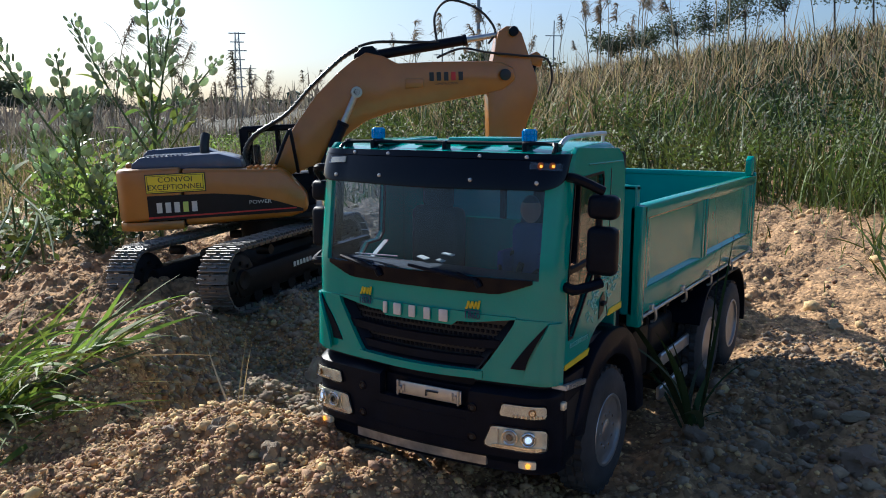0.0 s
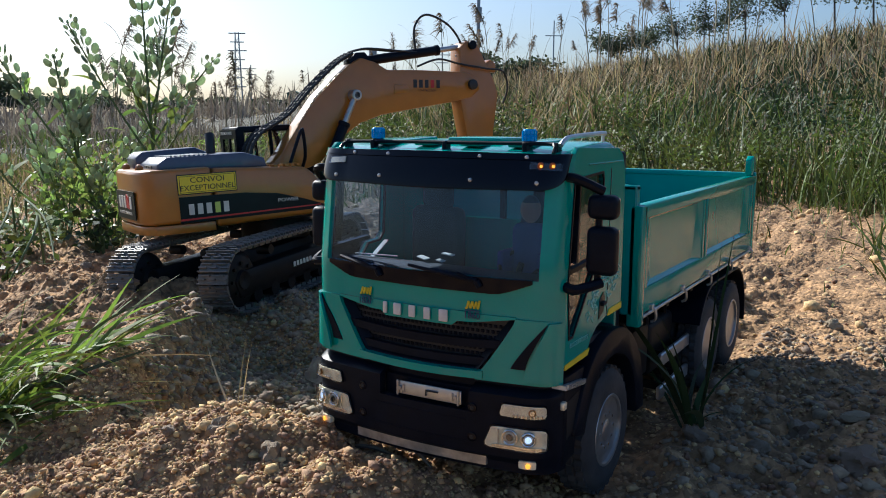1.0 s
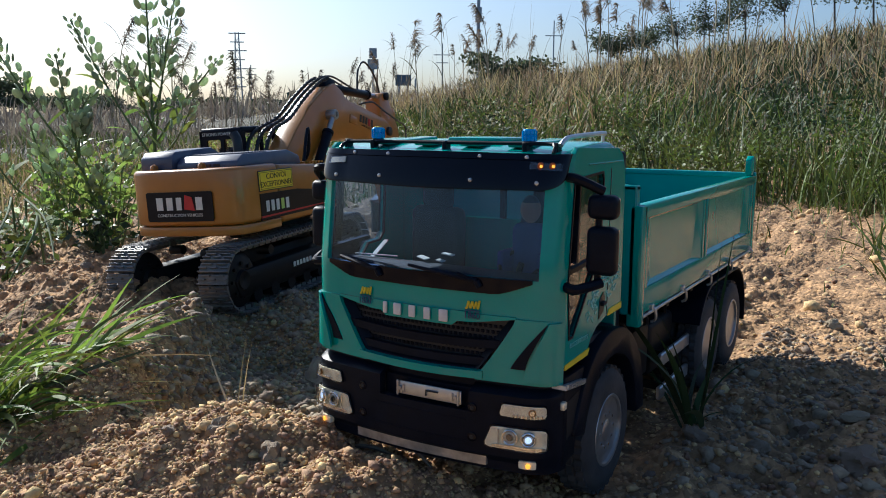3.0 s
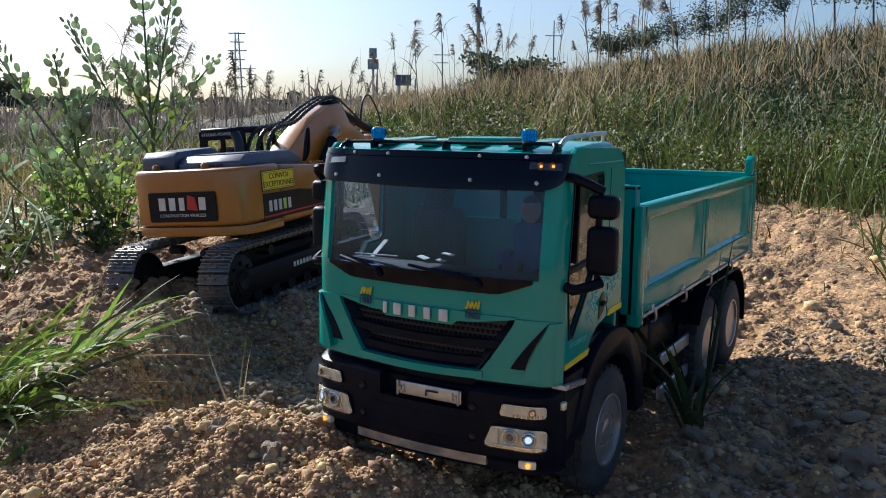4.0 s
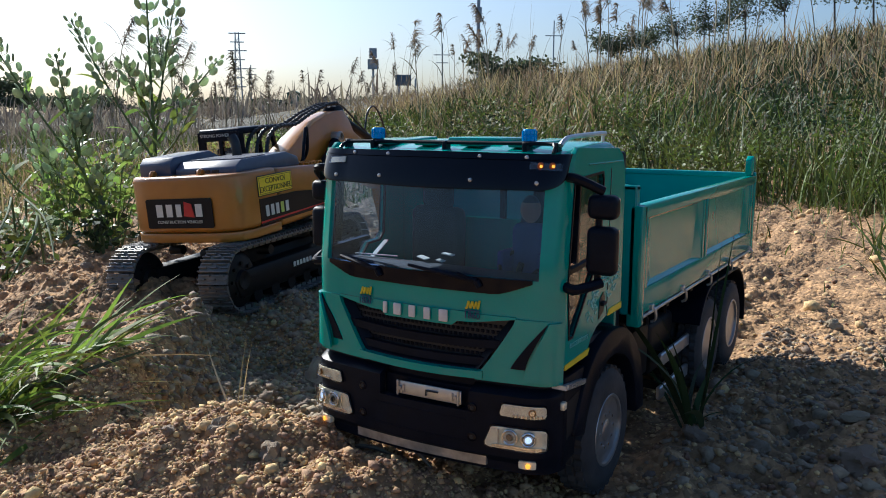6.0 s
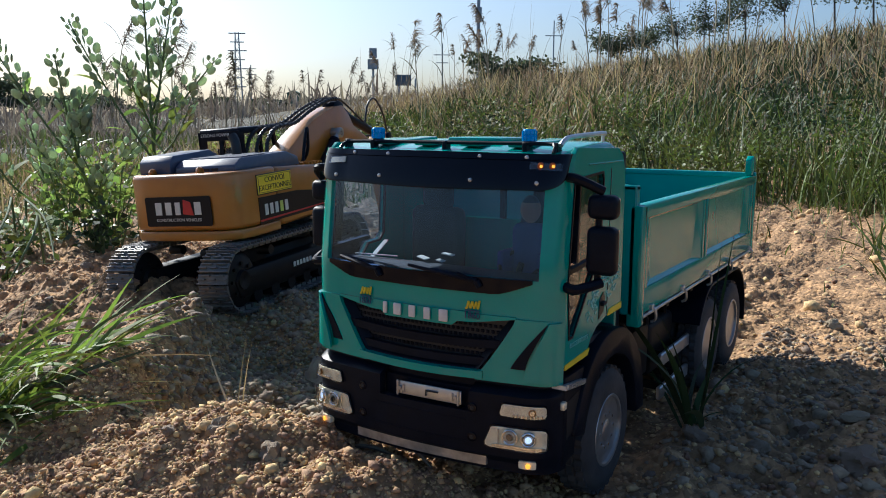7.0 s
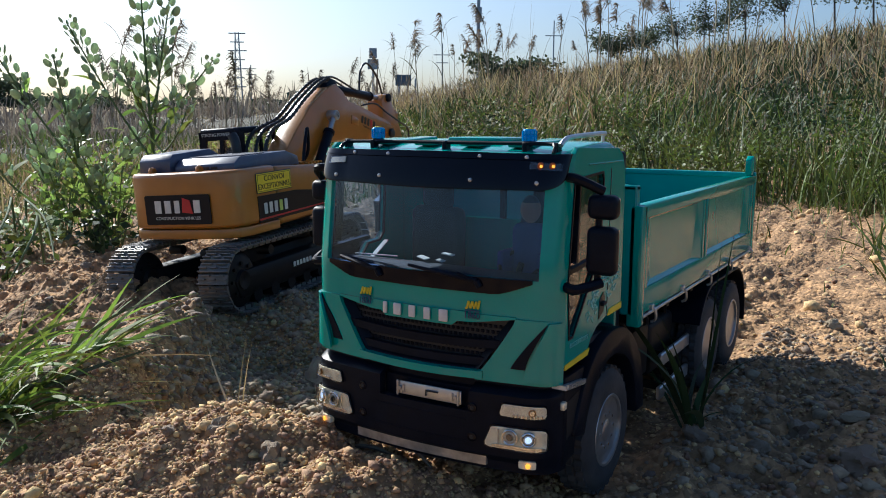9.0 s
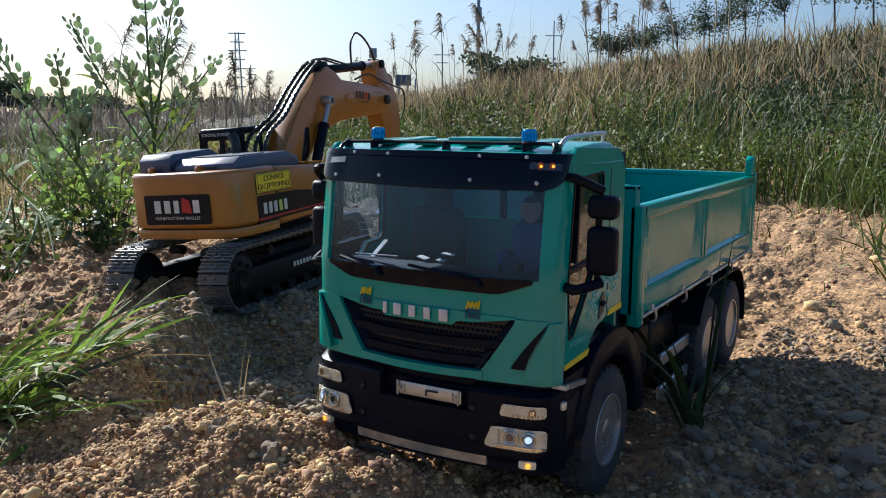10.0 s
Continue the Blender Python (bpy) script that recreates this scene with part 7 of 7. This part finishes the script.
tuft(-0.385, -0.040, 105, (0.05, 0.135), (0.0030, 0.0056), 0.50, 0.95, 0.80, "bright green grass tuft bent over the gravel", BLADE, 0.055, (0.7, 1.9), 0.006)
tuft(-0.415, -0.005, 50, (0.04, 0.12), (0.0030, 0.0056), 0.7, 1.1, 0.75, "bright green grass tuft leaning over", BLADE, 0.045, (0.6, 1.9), 0.006)
tuft(-0.345, -0.065, 42, (0.05, 0.13), (0.003, 0.0052), 0.30, 0.7, 1.25, "green and yellow grass blades on the ground", GRASS_G, 0.05, (0.1, 0.5), 0.01)
tuft(-0.385, -0.035, 26, (0.08, 0.18), (0.0016, 0.003), 0.6, 0.6, 1.35, "dry straw blades among the grass", GRASS_S, 0.06, (0.1, 0.7), 0.012)
tuft(-0.325, 0.000, 8, (0.07, 0.115), (0.0045, 0.0065), 0.80, 0.30, 1.0, "few long fresh grass blades", BLADE, 0.014, (0.1, 0.7))
tuft(-0.50, 0.115, 6, (0.05, 0.09), (0.003, 0.005), 0.9, 0.4, 0.7, "dry bent grass blades", GRASS_S, 0.01)
tuft(0.116, 0.232, 10, (0.035, 0.080), (0.003, 0.0065), 1.6, 2.0, 0.45, "dark green grass tuft beside the truck's flank", GRASS_D, 0.014, (0.2, 1.0))
tuft(0.113, 0.245, 2, (0.13, 0.165), (0.0045, 0.0065), 1.1, 0.3, 0.08, "tall single grass blades beside the truck", GRASS_D, 0.006, (0.0, 0.15))
tuft(0.113, 0.225, 5, (0.10, 0.15), (0.004, 0.007), 3.9, 0.6, 0.35, "long bent grass blades against the truck", GRASS_D, 0.008, (0.2, 0.7))
tuft(0.235, 0.47, 4, (0.02, 0.035), (0.002, 0.004), 2.0, 1.5, 0.6, "small dark sprout at the shadow's edge", GRASS_D, 0.006)
tuft(0.33, 0.50, 6, (0.03, 0.07), (0.003, 0.005), 2.6, 0.6, 0.6, "small green sprout on the gravel", GRASS_G, 0.008)
tuft(0.24, 0.98, 34, (0.06, 0.16), (0.003, 0.005), 2.8, 1.2, 0.5, "yellow-green grass tuft by the track", GRASS_G, 0.05)
tuft(0.20, 1.30, 34, (0.06, 0.18), (0.003, 0.005), 2.8, 1.6, 0.4, "yellow-green grass tuft by the track", GRASS_G, 0.06)
tuft(-0.178, 0.020, 3, (0.055, 0.075), (0.0016, 0.0022), 0.8, 0.5, 0.12, "thin dry sprig standing on the heap", GRASS_S, 0.004, (0.0, 0.2))
tuft(-0.178, 0.022, 2, (0.055, 0.065), (0.0018, 0.0024), 3.6, 0.25, 0.55, "reddish dry sprig leaning from the heap", BRUSH, 0.003, (0.0, 0.15))
for x, y, a in ((-0.05, 0.012, 10), (-0.02, 0.022, -25)):
    tw = tagged(mesh_ob("wood_chip", tube(smooth_path([(-0.022, 0, 0), (0, 0.002, 0.004), (0.024, 0, 0.001)], 4), 0.0022, 6, 0.0008), BRUSH, None, 40), "dry splinter of wood under the bumper", "wood chip")
    tw.matrix_world = pose(x, y, h1(x, y) + 0.003, 0, 0, a)


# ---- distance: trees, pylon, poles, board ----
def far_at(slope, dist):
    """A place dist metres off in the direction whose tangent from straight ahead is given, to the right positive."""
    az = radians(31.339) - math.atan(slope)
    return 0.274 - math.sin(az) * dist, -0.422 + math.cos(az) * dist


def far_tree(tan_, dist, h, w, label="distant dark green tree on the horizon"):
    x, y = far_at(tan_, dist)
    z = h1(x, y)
    t_ = empty("tree", label, "tree", pose(x, y, z), "distant trees")
    part("trunk", tube([(0, 0, -0.3), (0.05 * h, 0, h * 0.35), (0.02 * h, 0.02 * h, h * 0.75)], 0.03 * h if w > h * 0.8 else 0.012 * h, 7, 0.01 * h if w > h * 0.8 else 0.006 * h), BARK, t_)
    cs = []
    for k in range(16):
        a = random.uniform(0, 6.28)
        p = Vector((math.cos(a) * w * random.uniform(0.1, 0.5), math.sin(a) * w * random.uniform(0.1, 0.5), h * random.uniform(0.35 if w > h * 0.8 else 0.74, 0.97)))
        part("limb", tube([(0.03 * h, 0, h * 0.35) if w > h * 0.8 else (0.02 * h, 0.02 * h, h * 0.74), p], 0.008 * h if w > h * 0.8 else 0.004 * h, 5, 0.003 * h), BARK, t_)
        cs.append(tuple(p))
    o = new("crown", leaf_cloud(cs, w * 0.06, FAR_LEAF, "crown", 130, (w * 0.11, w * 0.11, h * 0.07)))
    o.parent = t_
    return t_


random.seed(9)
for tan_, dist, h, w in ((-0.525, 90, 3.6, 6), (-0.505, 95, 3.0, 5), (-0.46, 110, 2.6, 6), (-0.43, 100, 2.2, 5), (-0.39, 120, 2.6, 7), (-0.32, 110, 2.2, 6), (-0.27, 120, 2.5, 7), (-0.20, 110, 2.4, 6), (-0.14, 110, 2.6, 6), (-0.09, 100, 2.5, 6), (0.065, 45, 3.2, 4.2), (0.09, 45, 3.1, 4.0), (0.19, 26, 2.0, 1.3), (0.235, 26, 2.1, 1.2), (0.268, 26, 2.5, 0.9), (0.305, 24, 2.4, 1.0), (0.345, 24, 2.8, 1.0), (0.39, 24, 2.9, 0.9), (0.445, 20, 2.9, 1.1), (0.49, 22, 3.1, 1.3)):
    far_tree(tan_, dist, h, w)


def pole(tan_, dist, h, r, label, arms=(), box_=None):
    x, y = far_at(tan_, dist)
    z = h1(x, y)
    p = empty("utility_pole", label, "pole", pose(x, y, z, 0, 0, 35), "poles on the horizon")
    part("shaft", tube([(0, 0, -0.5), (0, 0, h)], r, 8, r * 0.7), GALV, p)
    for za, wa in arms:
        part("cross_arm", tube([(-wa, 0, za), (wa, 0, za)], r * 0.5, 6), GALV, p)
    if box_:
        for z0, z1, wb in box_:
            part("equipment_box", box(-wb, wb, -wb * 0.6, wb * 0.6, z0, z1, 0.03, 1), GALV, p)
    return p


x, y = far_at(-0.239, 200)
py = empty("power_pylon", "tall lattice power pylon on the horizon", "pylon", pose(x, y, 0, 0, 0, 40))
for sx_, sy_ in ((-1, -1), (-1, 1), (1, -1), (1, 1)):
    part("leg", tube([(sx_ * 1.0, sy_ * 1.0, -1), (sx_ * 0.35, sy_ * 0.35, 19.0)], 0.12, 5), GALV, py)
for k in range(9):
    z0, z1 = k * 2.0, k * 2.0 + 2
    a0, a1 = 1.0 - 0.65 * z0 / 19, 1.0 - 0.65 * z1 / 19
    part("brace", tube([(-a0, -a0, z0), (a1, -a1, z1)], 0.06, 4), GALV, py)
    part("brace", tube([(a0, -a0, z0), (-a1, -a1, z1)], 0.06, 4), GALV, py)
for z0, w0 in ((18.8, 1.9), (16.9, 1.5), (15.0, 2.1), (13.0, 1.6), (11.0, 2.0), (9.0, 1.4), (7.0, 1.7)):
    part("cross_arm", tube([(-w0, 0, z0), (w0, 0, z0)], 0.13, 5), GALV, py)
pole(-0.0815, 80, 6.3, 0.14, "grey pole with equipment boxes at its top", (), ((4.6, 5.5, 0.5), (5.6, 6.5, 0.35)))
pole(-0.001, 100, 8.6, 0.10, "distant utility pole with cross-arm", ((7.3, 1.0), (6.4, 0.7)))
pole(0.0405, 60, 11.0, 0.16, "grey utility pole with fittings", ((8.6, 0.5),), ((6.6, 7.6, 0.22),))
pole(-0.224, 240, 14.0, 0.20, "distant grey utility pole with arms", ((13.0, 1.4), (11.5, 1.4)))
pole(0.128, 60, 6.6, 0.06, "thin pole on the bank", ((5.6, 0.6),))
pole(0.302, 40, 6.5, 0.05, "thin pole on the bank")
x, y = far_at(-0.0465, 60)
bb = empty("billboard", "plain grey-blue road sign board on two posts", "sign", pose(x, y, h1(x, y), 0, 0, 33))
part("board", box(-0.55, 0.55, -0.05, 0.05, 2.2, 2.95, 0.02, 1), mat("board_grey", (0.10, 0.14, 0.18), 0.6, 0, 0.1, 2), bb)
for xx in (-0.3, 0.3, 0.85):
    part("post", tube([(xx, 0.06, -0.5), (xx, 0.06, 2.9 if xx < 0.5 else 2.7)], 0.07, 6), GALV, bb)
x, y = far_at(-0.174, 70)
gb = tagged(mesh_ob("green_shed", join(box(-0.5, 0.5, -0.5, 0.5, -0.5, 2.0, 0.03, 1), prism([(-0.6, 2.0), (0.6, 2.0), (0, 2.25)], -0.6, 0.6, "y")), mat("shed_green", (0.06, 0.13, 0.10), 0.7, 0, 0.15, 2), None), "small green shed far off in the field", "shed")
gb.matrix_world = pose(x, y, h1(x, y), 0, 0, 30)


# ---- motion ----
def motions():
    rows = {}
    for i in range(51):
        t = i * 0.2
        house, boom, stick, bucket, rams = ex_poses(t)
        for ob, m in ((house_ob, house), (boom_ob, boom), (stick_ob, stick), (bucket_ob, bucket)):
            rows.setdefault(ob, []).append((t, m))
        for nm, (barrel, rod) in ram_obs.items():
            rows.setdefault(barrel, []).append((t, rams[nm][0]))
            rows.setdefault(rod, []).append((t, rams[nm][1]))
    for ob, rr in rows.items():
        walk(ob, rr)
    # the weeds sway in the breeze, about their feet
    sway = [(0.0, 0.3), (0.5, -0.3), (1.0, -0.7), (1.5, -0.2), (2.0, 0.3), (2.5, 0.6), (3.2, 0.0), (4.0, -0.5), (4.5, -0.7), (5.0, 0.0), (5.5, 0.5), (6.2, 0.2), (7.0, -0.3), (7.5, 0.0), (8.0, 0.2), (8.5, -0.3), (9.0, -0.8), (9.5, -0.5), (10.0, 0.0)]
    for ob, k in ((weed_a, 1.0), (weed_b, 0.6), (weed_c, 0.6)):
        foot = ob.matrix_basis.translation.copy()
        walk(ob, [(t, Matrix.Translation(foot) @ Matrix.Rotation(radians(a * k), 4, Vector((-0.765, 0.644, 0)))) for t, a in sway])


motions()
